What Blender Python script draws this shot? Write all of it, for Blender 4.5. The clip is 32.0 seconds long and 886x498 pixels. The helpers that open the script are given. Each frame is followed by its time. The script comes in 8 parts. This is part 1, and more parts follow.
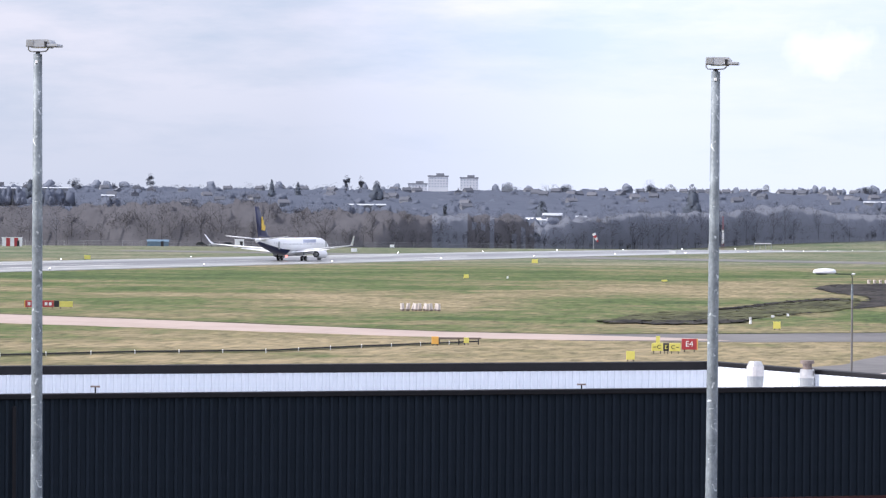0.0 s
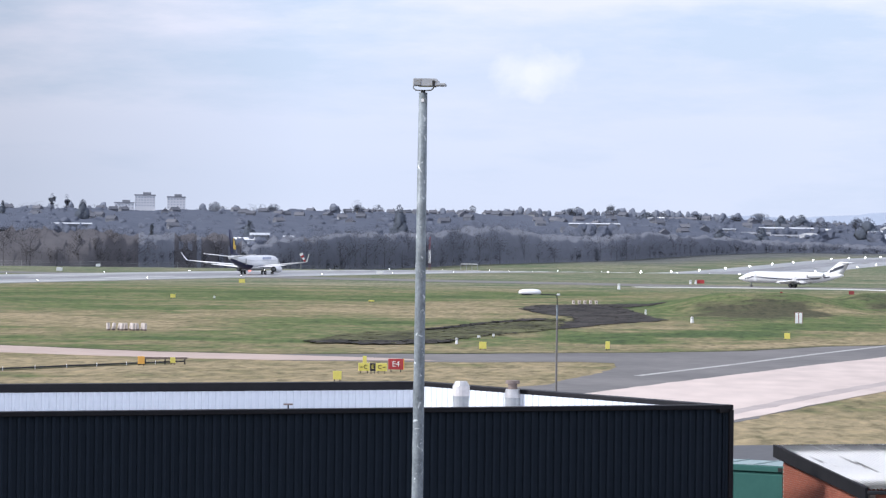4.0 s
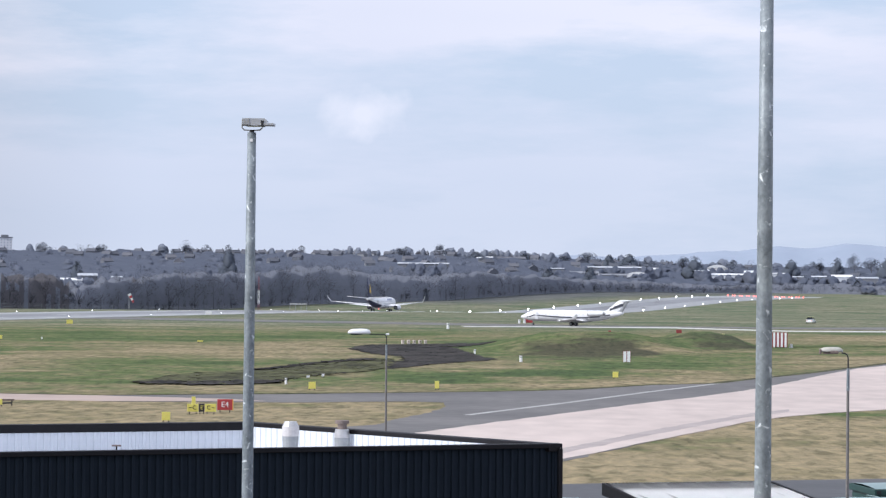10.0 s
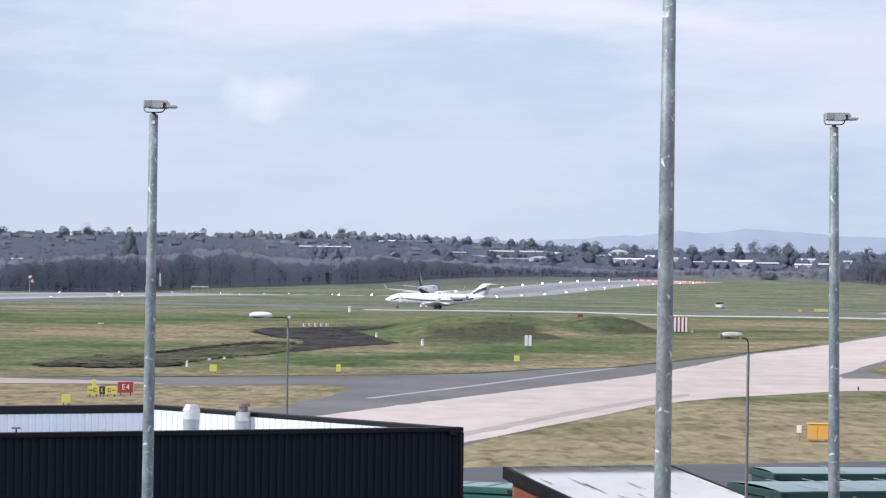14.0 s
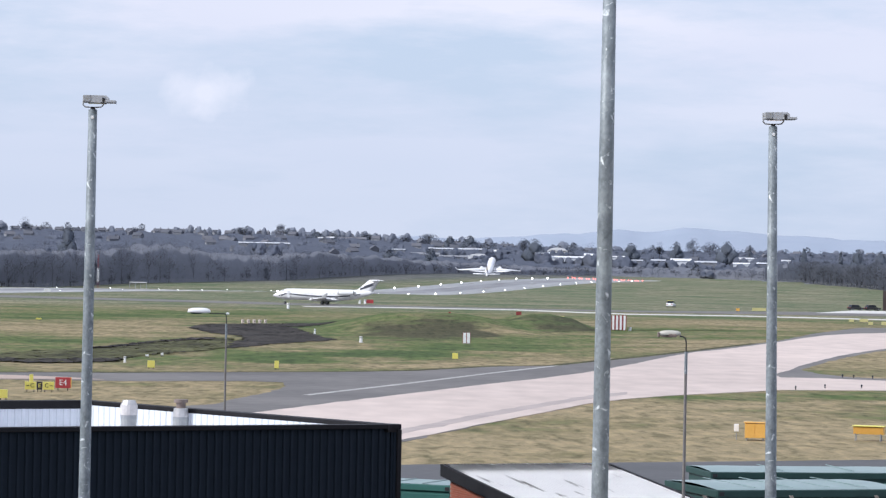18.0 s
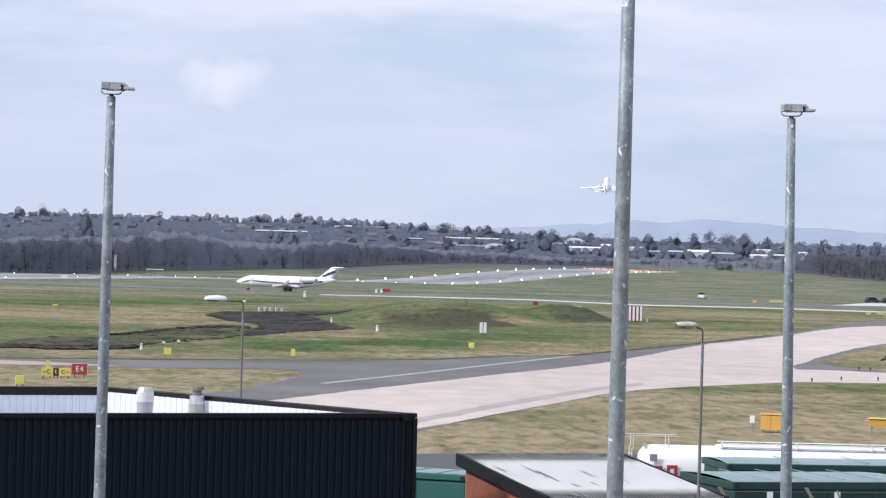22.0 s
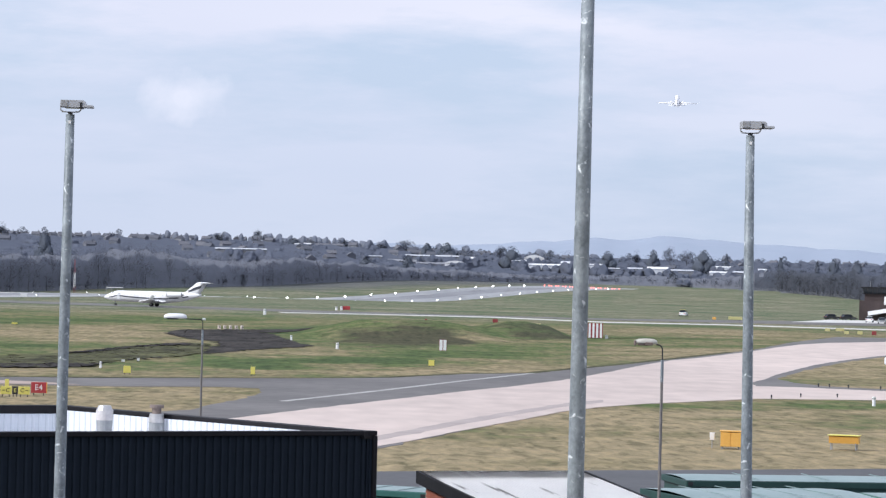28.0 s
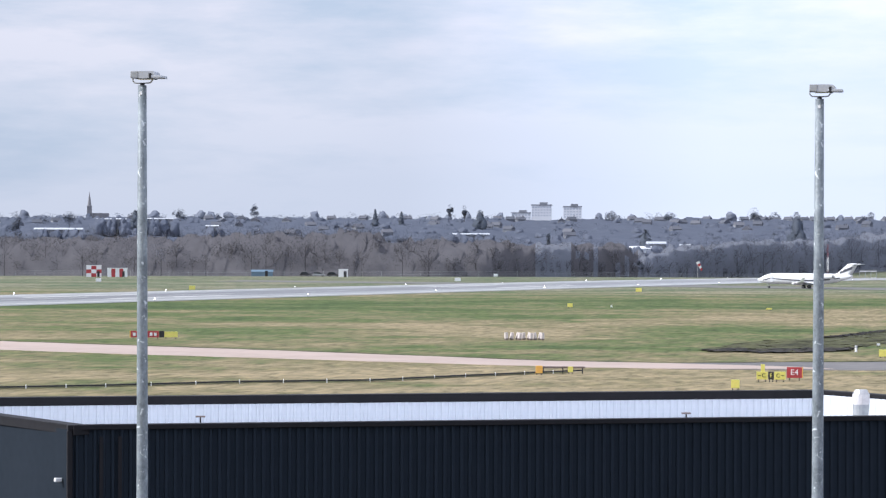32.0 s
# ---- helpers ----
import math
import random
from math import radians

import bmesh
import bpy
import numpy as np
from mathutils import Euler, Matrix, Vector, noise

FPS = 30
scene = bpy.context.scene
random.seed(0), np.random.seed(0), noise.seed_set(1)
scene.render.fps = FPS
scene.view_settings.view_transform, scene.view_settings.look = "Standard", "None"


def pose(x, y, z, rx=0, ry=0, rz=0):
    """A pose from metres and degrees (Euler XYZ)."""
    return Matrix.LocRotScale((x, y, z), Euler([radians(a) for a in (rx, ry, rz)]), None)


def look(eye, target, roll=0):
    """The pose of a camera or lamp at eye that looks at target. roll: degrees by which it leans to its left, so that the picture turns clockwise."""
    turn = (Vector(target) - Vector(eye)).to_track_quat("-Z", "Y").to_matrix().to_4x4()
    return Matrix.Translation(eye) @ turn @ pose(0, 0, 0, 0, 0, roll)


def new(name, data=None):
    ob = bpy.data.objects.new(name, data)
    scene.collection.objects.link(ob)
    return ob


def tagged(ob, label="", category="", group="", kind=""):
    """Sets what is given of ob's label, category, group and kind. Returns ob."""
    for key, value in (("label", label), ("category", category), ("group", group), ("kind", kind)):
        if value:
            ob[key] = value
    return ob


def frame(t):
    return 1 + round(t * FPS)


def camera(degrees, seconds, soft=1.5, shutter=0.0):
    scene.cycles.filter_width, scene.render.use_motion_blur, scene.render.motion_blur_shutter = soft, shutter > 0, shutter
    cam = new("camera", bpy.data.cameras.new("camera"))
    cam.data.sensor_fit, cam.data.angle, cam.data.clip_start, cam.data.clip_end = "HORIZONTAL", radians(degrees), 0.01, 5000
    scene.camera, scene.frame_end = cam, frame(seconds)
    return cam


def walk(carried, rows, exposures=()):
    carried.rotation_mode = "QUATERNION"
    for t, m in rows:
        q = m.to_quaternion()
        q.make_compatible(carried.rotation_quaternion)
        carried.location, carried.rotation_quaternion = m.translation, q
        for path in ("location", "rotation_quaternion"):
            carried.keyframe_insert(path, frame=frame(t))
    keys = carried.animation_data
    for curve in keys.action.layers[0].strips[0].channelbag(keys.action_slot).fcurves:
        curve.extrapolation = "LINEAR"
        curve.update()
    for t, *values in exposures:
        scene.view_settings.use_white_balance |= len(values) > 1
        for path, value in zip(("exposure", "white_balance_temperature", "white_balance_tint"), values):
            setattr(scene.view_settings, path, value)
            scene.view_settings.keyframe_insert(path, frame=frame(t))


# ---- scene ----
# ---------------------------------------------------------------- camera
EYE = 10.5
cam = camera(16.775, 32.0, soft=1.3)

# seconds, turn to the right, tilt up, lean (degrees)
PATH = [
    (0, -9.930, -0.631, 0.411), (0.5, -9.207, -0.608, 0.424), (1, -8.432, -0.572, 0.497), (1.5, -7.631, -0.515, 0.500),
    (2, -6.878, -0.491, 0.529), (2.5, -6.155, -0.463, 0.590), (3, -5.447, -0.407, 0.568), (3.5, -4.825, -0.332, 0.629),
    (5.5, -3.449, 0.275, 0.699), (6, -3.107, 0.330, 0.718), (6.5, -2.612, 0.307, 0.764), (7, -2.078, 0.249, 0.816),
    (7.5, -1.662, 0.214, 0.858), (8, -1.471, 0.250, 0.841), (8.5, -1.440, 0.329, 0.778), (9, -1.427, 0.435, 0.663),
    (9.5, -1.310, 0.543, 0.603), (10, -1.107, 0.593, 0.523), (10.5, -0.876, 0.594, 0.495), (11, -0.709, 0.539, 0.496),
    (11.5, -0.596, 0.488, 0.497), (12, -0.501, 0.483, 0.538), (12.5, -0.306, 0.486, 0.600), (13, -0.000, 0.450, 0.700),
    (13.5, 0.380, 0.375, 0.740), (14, 0.764, 0.300, 0.783), (14.5, 1.092, 0.245, 0.820), (16.5, 1.767, 0.192, 0.999),
    (17, 1.855, 0.168, 1.013), (17.5, 1.888, 0.208, 1.103), (18, 1.928, 0.265, 1.109), (18.5, 1.989, 0.350, 1.176),
    (19, 2.051, 0.363, 1.198), (19.5, 2.047, 0.325, 1.243), (20, 2.003, 0.261, 1.286), (20.5, 1.926, 0.172, 1.374),
    (21, 1.821, 0.121, 1.448), (21.5, 1.695, 0.081, 1.494), (22, 1.606, 0.055, 1.545), (22.5, 1.674, 0.038, 1.589),
    (23, 1.951, 0.022, 1.661), (23.5, 2.387, 0.004, 1.797), (24, 2.767, -0.015, 1.870), (24.5, 2.979, -0.036, 1.930),
    (26.5, 3.156, 0.116, 1.751), (27, 3.049, 0.203, 1.686), (27.5, 2.753, 0.330, 1.597), (28, 2.365, 0.408, 1.439),
    (28.5, 2.015, 0.649, 1.269), (29, 1.818, 0.873, 1.190), (29.5, 1.640, 1.092, 1.104), (30, 1.074, 1.202, 1.048),
    (30.5, -0.389, 1.109, 0.894), (31, -3.121, 0.790, 0.686), (31.5, -6.903, 0.337, 0.445), (32, -11.907, -0.084, 0.156),
]
walk(cam, [(t, pose(0, 0, EYE, 90 + tilt, 0, -turn) @ pose(0, 0, 0, 0, 0, lean)) for t, turn, tilt, lean in PATH],
     exposures=[(0, 0.47, 6120, 14), (3.2, 0.33, 5970, 13), (5.3, 0.07, 6010, 11), (29.5, 0.03, 6010, 11), (31, 0.0, 5940, 10), (31.5, 0.14, 5900, 10), (32, 0.40, 6000, 11)])

# ---------------------------------------------------------------- light
SUN_TURN, SUN_HEIGHT = 252.0, 36.0      # compass turn from +y towards +x, degrees
world = bpy.data.worlds.new("sky")
scene.world = world
world.use_nodes = True


def build_sky():
    nt = world.node_tree
    nt.nodes.clear()
    N, L = nt.nodes.new, nt.links.new
    out, bg = N("ShaderNodeOutputWorld"), N("ShaderNodeBackground")
    sky = N("ShaderNodeTexSky")
    sky.sky_type, sky.sun_disc = "NISHITA", False
    sky.sun_elevation, sky.sun_rotation = radians(SUN_HEIGHT), radians(SUN_TURN)
    sky.air_density, sky.dust_density, sky.ozone_density = 1.0, 2.0, 2.0
    co = N("ShaderNodeTexCoord")
    stretch = N("ShaderNodeMapping")
    stretch.inputs["Scale"].default_value = (5.0, 5.0, 24.0)
    L(co.outputs["Generated"], stretch.inputs["Vector"])
    n1 = N("ShaderNodeTexNoise")
    n1.inputs["Scale"].default_value, n1.inputs["Detail"].default_value, n1.inputs["Roughness"].default_value = 1.3, 8.0, 0.60
    L(stretch.outputs["Vector"], n1.inputs["Vector"])
    r1 = N("ShaderNodeValToRGB")
    r1.color_ramp.elements[0].position, r1.color_ramp.elements[1].position = 0.37, 0.57
    r1.color_ramp.elements[0].color, r1.color_ramp.elements[1].color = (0.0, 0.0, 0.0, 1), (0.8, 0.8, 0.8, 1)
    L(n1.outputs["Fac"], r1.inputs["Fac"])
    n2 = N("ShaderNodeTexNoise")
    n2.inputs["Scale"].default_value, n2.inputs["Detail"].default_value = 0.55, 3.0
    L(stretch.outputs["Vector"], n2.inputs["Vector"])
    tint = N("ShaderNodeValToRGB")
    tint.color_ramp.elements[0].position, tint.color_ramp.elements[1].position = 0.38, 0.62
    tint.color_ramp.elements[0].color, tint.color_ramp.elements[1].color = (7.1, 7.1, 8.0, 1), (8.75, 8.35, 8.8, 1)
    L(n2.outputs["Fac"], tint.inputs["Fac"])
    thin = N("ShaderNodeMixRGB")
    thin.inputs["Fac"].default_value = 0.80
    L(sky.outputs["Color"], thin.inputs["Color1"])
    thin.inputs["Color2"].default_value = (6.0, 6.8, 8.15, 1)
    mix = N("ShaderNodeMixRGB")
    # the cloud layer thins out towards the horizon
    axis, thick, cover = N("ShaderNodeSeparateXYZ"), N("ShaderNodeMapRange"), N("ShaderNodeMath")
    L(co.outputs["Generated"], axis.inputs[0])
    L(axis.outputs["Z"], thick.inputs["Value"])
    for key, v in (("From Min", 0.02), ("From Max", 0.075), ("To Min", 0.4), ("To Max", 1.0)):
        thick.inputs[key].default_value = v
    cover.operation = "MULTIPLY"
    L(r1.outputs["Color"], cover.inputs[0])
    L(thick.outputs["Result"], cover.inputs[1])
    L(cover.outputs[0], mix.inputs["Fac"])
    L(thin.outputs["Color"], mix.inputs["Color1"])
    L(tint.outputs["Color"], mix.inputs["Color2"])
    # one small heaped cloud
    spot, size, far, wob, edge, puff = N("ShaderNodeVectorMath"), N("ShaderNodeVectorMath"), N("ShaderNodeVectorMath"), N("ShaderNodeMath"), N("ShaderNodeValToRGB"), N("ShaderNodeMixRGB")
    spot.operation, size.operation, far.operation, wob.operation = "SUBTRACT", "MULTIPLY", "LENGTH", "MULTIPLY_ADD"
    spot.inputs[1].default_value = (-0.0462, 0.9972, 0.0558)
    size.inputs[1].default_value = (62, 10, 98)
    L(co.outputs["Generated"], spot.inputs[0])
    L(spot.outputs[0], size.inputs[0])
    L(size.outputs[0], far.inputs[0])
    n3 = N("ShaderNodeTexNoise")
    n3.inputs["Scale"].default_value, n3.inputs["Detail"].default_value = 90.0, 6.0
    L(co.outputs["Generated"], n3.inputs["Vector"])
    wob.inputs[1].default_value = 1.6
    L(n3.outputs["Fac"], wob.inputs[0])
    L(far.outputs["Value"], wob.inputs[2])
    edge.color_ramp.elements[0].color, edge.color_ramp.elements[1].color = (0.75, 0.75, 0.75, 1), (0, 0, 0, 1)
    half = N("ShaderNodeMath")
    half.operation = "MULTIPLY"
    half.inputs[1].default_value = 0.5
    L(wob.outputs[0], half.inputs[0])
    edge.color_ramp.elements[0].position, edge.color_ramp.elements[1].position = 0.48, 0.88
    L(half.outputs[0], edge.inputs["Fac"])
    L(edge.outputs["Color"], puff.inputs["Fac"])
    L(mix.outputs["Color"], puff.inputs["Color1"])
    puff.inputs["Color2"].default_value = (8.1, 8.0, 8.6, 1)
    # the sky is dimmed towards the left to offset the raised exposure there
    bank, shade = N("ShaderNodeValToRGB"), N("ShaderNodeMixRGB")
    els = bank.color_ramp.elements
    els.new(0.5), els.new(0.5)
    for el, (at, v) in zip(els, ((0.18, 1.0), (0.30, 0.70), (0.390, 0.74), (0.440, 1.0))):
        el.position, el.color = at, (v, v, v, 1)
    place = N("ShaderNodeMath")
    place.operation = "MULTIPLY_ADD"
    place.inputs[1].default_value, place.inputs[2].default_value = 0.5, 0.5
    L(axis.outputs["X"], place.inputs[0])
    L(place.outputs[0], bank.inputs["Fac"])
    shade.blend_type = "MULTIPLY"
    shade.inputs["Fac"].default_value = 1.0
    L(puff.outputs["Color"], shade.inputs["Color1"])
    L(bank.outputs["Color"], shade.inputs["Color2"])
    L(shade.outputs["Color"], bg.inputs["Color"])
    bg.inputs["Strength"].default_value = 0.108
    L(bg.outputs["Background"], out.inputs["Surface"])


build_sky()
sun = new("sun", bpy.data.lights.new("sun", "SUN"))
sun.data.energy, sun.data.angle, sun.data.color = 3.4, radians(9), (1.0, 0.95, 0.87)
a, e = radians(SUN_TURN), radians(SUN_HEIGHT)
sun.matrix_world = look((500 * math.sin(a) * math.cos(e), 500 * math.cos(a) * math.cos(e), 500 * math.sin(e)), (0, 0, 0))

# ---------------------------------------------------------------- materials


def material(name, low, high, scale=1.0, rough=0.7, metal=0.0, bump=0.0, fine=8.0, spread=0.25, coords="Object", stretch=(1, 1, 1), vary=0.0, spec=0.5):
    """Two noises, one coarse and one fine, run between two colours; scale is in repeats per metre."""
    m = bpy.data.materials.new(name)
    m.use_nodes = True
    nt = m.node_tree
    N, L = nt.nodes.new, nt.links.new
    bsdf = nt.nodes["Principled BSDF"]
    co, mp = N("ShaderNodeTexCoord"), N("ShaderNodeMapping")
    mp.inputs["Scale"].default_value = stretch
    if coords == "World":
        geo = N("ShaderNodeNewGeometry")
        L(geo.outputs["Position"], mp.inputs["Vector"])
    else:
        L(co.outputs["Object"], mp.inputs["Vector"])
    a1, a2 = N("ShaderNodeTexNoise"), N("ShaderNodeTexNoise")
    a1.inputs["Scale"].default_value, a1.inputs["Detail"].default_value = scale, 5.0
    a2.inputs["Scale"].default_value, a2.inputs["Detail"].default_value = scale * fine, 3.0
    L(mp.outputs["Vector"], a1.inputs["Vector"])
    L(mp.outputs["Vector"], a2.inputs["Vector"])
    mean = N("ShaderNodeMath")
    mean.operation = "MULTIPLY_ADD"
    mean.inputs[1].default_value = 0.4
    L(a2.outputs["Fac"], mean.inputs[0])
    six = N("ShaderNodeMath")
    six.operation = "MULTIPLY"
    six.inputs[1].default_value = 0.6
    L(a1.outputs["Fac"], six.inputs[0])
    L(six.outputs[0], mean.inputs[2])
    fac = mean.outputs[0]
    if vary:
        info, isl = N("ShaderNodeObjectInfo"), N("ShaderNodeNewGeometry")
        both = N("ShaderNodeMath")
        both.operation = "ADD"
        L(info.outputs["Random"], both.inputs[0])
        L(isl.outputs["Random Per Island"], both.inputs[1])
        wrap = N("ShaderNodeMath")
        wrap.operation = "FRACT"
        L(both.outputs[0], wrap.inputs[0])
        off = N("ShaderNodeMath")
        off.operation = "MULTIPLY_ADD"
        off.inputs[1].default_value = vary
        L(wrap.outputs[0], off.inputs[0])
        sub = N("ShaderNodeMath")
        sub.operation = "ADD"
        sub.inputs[1].default_value = -vary / 2
        L(fac, sub.inputs[0])
        L(sub.outputs[0], off.inputs[2])
        fac = off.outputs[0]
    ramp = N("ShaderNodeValToRGB")
    ramp.color_ramp.elements[0].position, ramp.color_ramp.elements[1].position = 0.5 - spread, 0.5 + spread
    ramp.color_ramp.elements[0].color, ramp.color_ramp.elements[1].color = (*low, 1), (*high, 1)
    L(fac, ramp.inputs["Fac"])
    L(ramp.outputs["Color"], bsdf.inputs["Base Color"])
    bsdf.inputs["Roughness"].default_value, bsdf.inputs["Metallic"].default_value = rough, metal
    bsdf.inputs["Specular IOR Level"].default_value = spec
    if bump:
        bp = N("ShaderNodeBump")
        bp.inputs["Strength"].default_value, bp.inputs["Distance"].default_value = bump, 0.02
        L(a2.outputs["Fac"], bp.inputs["Height"])
        L(bp.outputs["Normal"], bsdf.inputs["Normal"])
    return m


def glow(name, colour, strength):
    m = bpy.data.materials.new(name)
    m.use_nodes = True
    b = m.node_tree.nodes["Principled BSDF"]
    b.inputs["Base Color"].default_value = (*colour, 1)
    b.inputs["Emission Color"].default_value = (*colour, 1)
    b.inputs["Emission Strength"].default_value = strength
    return m


def grass_material():
    """Short winter grass: straw and green in drifts, greener along the runway strip, with fine tufts."""
    m = bpy.data.materials.new("grass")
    m.use_nodes = True
    nt = m.node_tree
    N, L = nt.nodes.new, nt.links.new
    bsdf = nt.nodes["Principled BSDF"]
    geo = N("ShaderNodeNewGeometry")

    def noise_at(scale, detail, sx=1.0, sy=1.0, turn=0.0, warp=0.0, rough=0.5):
        mp, n = N("ShaderNodeMapping"), N("ShaderNodeTexNoise")
        mp.inputs["Scale"].default_value = (sx, sy, 1)
        mp.inputs["Rotation"].default_value = (0, 0, radians(turn))
        L(geo.outputs["Position"], mp.inputs["Vector"])
        L(mp.outputs["Vector"], n.inputs["Vector"])
        n.inputs["Scale"].default_value, n.inputs["Detail"].default_value, n.inputs["Distortion"].default_value = scale, detail, warp
        n.inputs["Roughness"].default_value = rough
        return n.outputs["Fac"]

    def math_node(op, x, y):
        n = N("ShaderNodeMath")
        n.operation = op
        for i, v in enumerate((x, y)):
            if isinstance(v, (int, float)):
                n.inputs[i].default_value = v
            else:
                L(v, n.inputs[i])
        return n.outputs[0]

    def ramp(fac, stops):
        n = N("ShaderNodeValToRGB")
        els = n.color_ramp.elements
        while len(els) < len(stops):
            els.new(0.5)
        for el, (p, c) in zip(els, stops):
            el.position, el.color = p, (*c, 1)
        L(fac, n.inputs["Fac"])
        return n.outputs["Color"]

    # greener drifts: along the runway, along the taxiway and on the bank
    sep = N("ShaderNodeSeparateXYZ")
    L(geo.outputs["Position"], sep.inputs[0])
    px, py = sep.outputs["X"], sep.outputs["Y"]

    def tent(x0, y0, slope, width, x1, reach):
        line = math_node("ADD", math_node("MULTIPLY", math_node("SUBTRACT", px, x0), slope), y0)
        off = math_node("DIVIDE", math_node("ABSOLUTE", math_node("SUBTRACT", py, line), 0), width)
        end = math_node("DIVIDE", math_node("ABSOLUTE", math_node("SUBTRACT", px, x1), 0), reach)
        return math_node("MAXIMUM", math_node("SUBTRACT", 1.0, math_node("MAXIMUM", off, math_node("POWER", end, 2))), 0.0)
    # the edges of the drifts wander
    wander = math_node("MULTIPLY", math_node("SUBTRACT", noise_at(0.05, 5, 1, 1, 0, 0.3), 0.5), 70.0)
    py = math_node("ADD", py, wander)
    px = math_node("ADD", px, math_node("MULTIPLY", wander, -0.25))

    def drifts(rows):
        total = None
        for x1, y1, slope, width, reach, weight in rows:
            one = math_node("MULTIPLY", tent(x1, y1, slope, width, x1, reach), weight)
            total = one if total is None else math_node("MAXIMUM", total, one)
        return total
    green = drifts([(-150, 512, 0.25, 82, 62, 1), (-118, 530, 0.5, 66, 46, 1), (-61, 520, 0.28, 43, 22, 0.9), (-114, 413, 1.26, 33, 12, 0.6), (-95, 336, -0.21, 16, 10, 0.5), (-44, 294, -0.1, 22, 16, 0.7), (-73, 401, 3.78, 15, 10, 0.4),
                    (-2, 336, 1.75, 28, 23, 1), (-32, 367, 2.0, 18, 6, 0.6), (-30, 565, 1.6, 43, 25, 0.8), (5, 496, -0.6, 110, 20, 0.8), (128, 1592, 0.91, 196, 37, 0.6), (29, 414, 2.4, 59, 13, 0.45),
                    (26, 218, 0.77, 7, 8, 0.45), (40, 247, 0.77, 5, 15, 0.35), (-59, 227, 0.06, 11, 12, 0.7), (36, 470, 1.0, 60, 9, 0.6), (12, 475, 0.3, 62, 24, 0.85), (-2, 470, 0, 40, 12, 0.8)])
    straw = drifts([(-72, 359, -0.35, 27, 23, 0.9), (-45, 428, -0.36, 54, 23, 1), (-30, 419, 2.39, 31, 10, 1), (-46, 238, -0.32, 18, 36, 0.8), (-42, 210, 0.38, 10, 26, 0.9), (6, 318, 1.25, 18, 12, 0.9),
                    (41, 393, 1.92, 19, 27, 0.9), (-14, 239, 0.73, 17, 12, 0.9), (20, 176, 0.54, 19, 22, 0.7), (206, 1549, 0.72, 494, 65, 0.4), (60, 560, 0.4, 60, 40, 0.5), (75, 370, 2.6, 60, 34, 0.9), (10, 316, 1.5, 20, 24, 1.0), (42, 385, 2.5, 34, 22, 0.8)])
    drift = noise_at(0.018, 6, 1, 0.8, 20, 0.6)
    patch = noise_at(0.05, 8, 0.55, 0.8, -10, 0.5, 0.58)
    clump = noise_at(0.30, 7, 1.0, 0.45, 5, 0.6)
    tuft = noise_at(1.6, 4)
    fac = math_node("ADD", math_node("MULTIPLY", drift, 0.22), math_node("MULTIPLY", patch, 0.46))
    fac = math_node("ADD", fac, math_node("MULTIPLY", clump, 0.24))
    fac = math_node("ADD", fac, math_node("MULTIPLY", tuft, 0.08))
    fac = math_node("ADD", math_node("MULTIPLY", math_node("SUBTRACT", fac, 0.5), 1.45), 0.515)
    fac = math_node("SUBTRACT", fac, math_node("MULTIPLY", green, 0.18))
    fac = math_node("ADD", fac, math_node("MULTIPLY", straw, 0.10))
    # drier towards the buildings
    dry = math_node("MULTIPLY", math_node("MAXIMUM", math_node("SUBTRACT", 270.0, sep.outputs["Y"]), 0.0), 0.0016)
    fac = math_node("ADD", fac, dry)
    col = ramp(fac, [(0.34, (0.058, 0.091, 0.030)), (0.42, (0.094, 0.127, 0.041)), (0.49, (0.146, 0.150, 0.069)), (0.55, (0.200, 0.172, 0.094)), (0.64, (0.282, 0.231, 0.138))])
    # duller, greyer grass beyond the runway and thin brown grass before it
    dull = N("ShaderNodeMixRGB")
    far = math_node("MINIMUM", math_node("MAXIMUM", math_node("MULTIPLY", math_node("SUBTRACT", py, 590.0), 0.007), 0.0), 0.72)
    L(far, dull.inputs["Fac"])
    L(col, dull.inputs["Color1"])
    L(ramp(math_node("ADD", math_node("MULTIPLY", patch, 0.6), math_node("MULTIPLY", clump, 0.4)), [(0.40, (0.082, 0.122, 0.070)), (0.49, (0.136, 0.160, 0.104)), (0.60, (0.238, 0.228, 0.170))]), dull.inputs["Color2"])
    # dark leaf litter under the trees of the slope
    litter = N("ShaderNodeMixRGB")
    L(math_node("MINIMUM", math_node("MAXIMUM", math_node("MULTIPLY", math_node("SUBTRACT", math_node("SUBTRACT", py, math_node("MULTIPLY", math_node("MAXIMUM", px, 0.0), 2.9)), 1600.0), 0.006), 0.0), 0.85), litter.inputs["Fac"])
    L(dull.outputs["Color"], litter.inputs["Color1"])
    L(ramp(patch, [(0.40, (0.078, 0.084, 0.090)), (0.60, (0.128, 0.132, 0.138))]), litter.inputs["Color2"])
    # darker brown on the near face of the bank
    worn = N("ShaderNodeMixRGB")
    face = math_node("MAXIMUM", tent(12, 434, 0.3, 24, 12, 9.5), math_node("MULTIPLY", tent(36, 472, 0.3, 18, 36, 7), 0.55))
    L(math_node("MINIMUM", math_node("MULTIPLY", math_node("MULTIPLY", face, clump), 5.0), 0.92), worn.inputs["Fac"])
    L(litter.outputs["Color"], worn.inputs["Color1"])
    worn.inputs["Color2"].default_value = (0.058, 0.056, 0.031, 1)
    # tussocks, lighter and darker
    tone = N("ShaderNodeMixRGB")
    tone.blend_type = "MULTIPLY"
    tone.inputs["Fac"].default_value = 1.0
    L(worn.outputs["Color"], tone.inputs["Color1"])
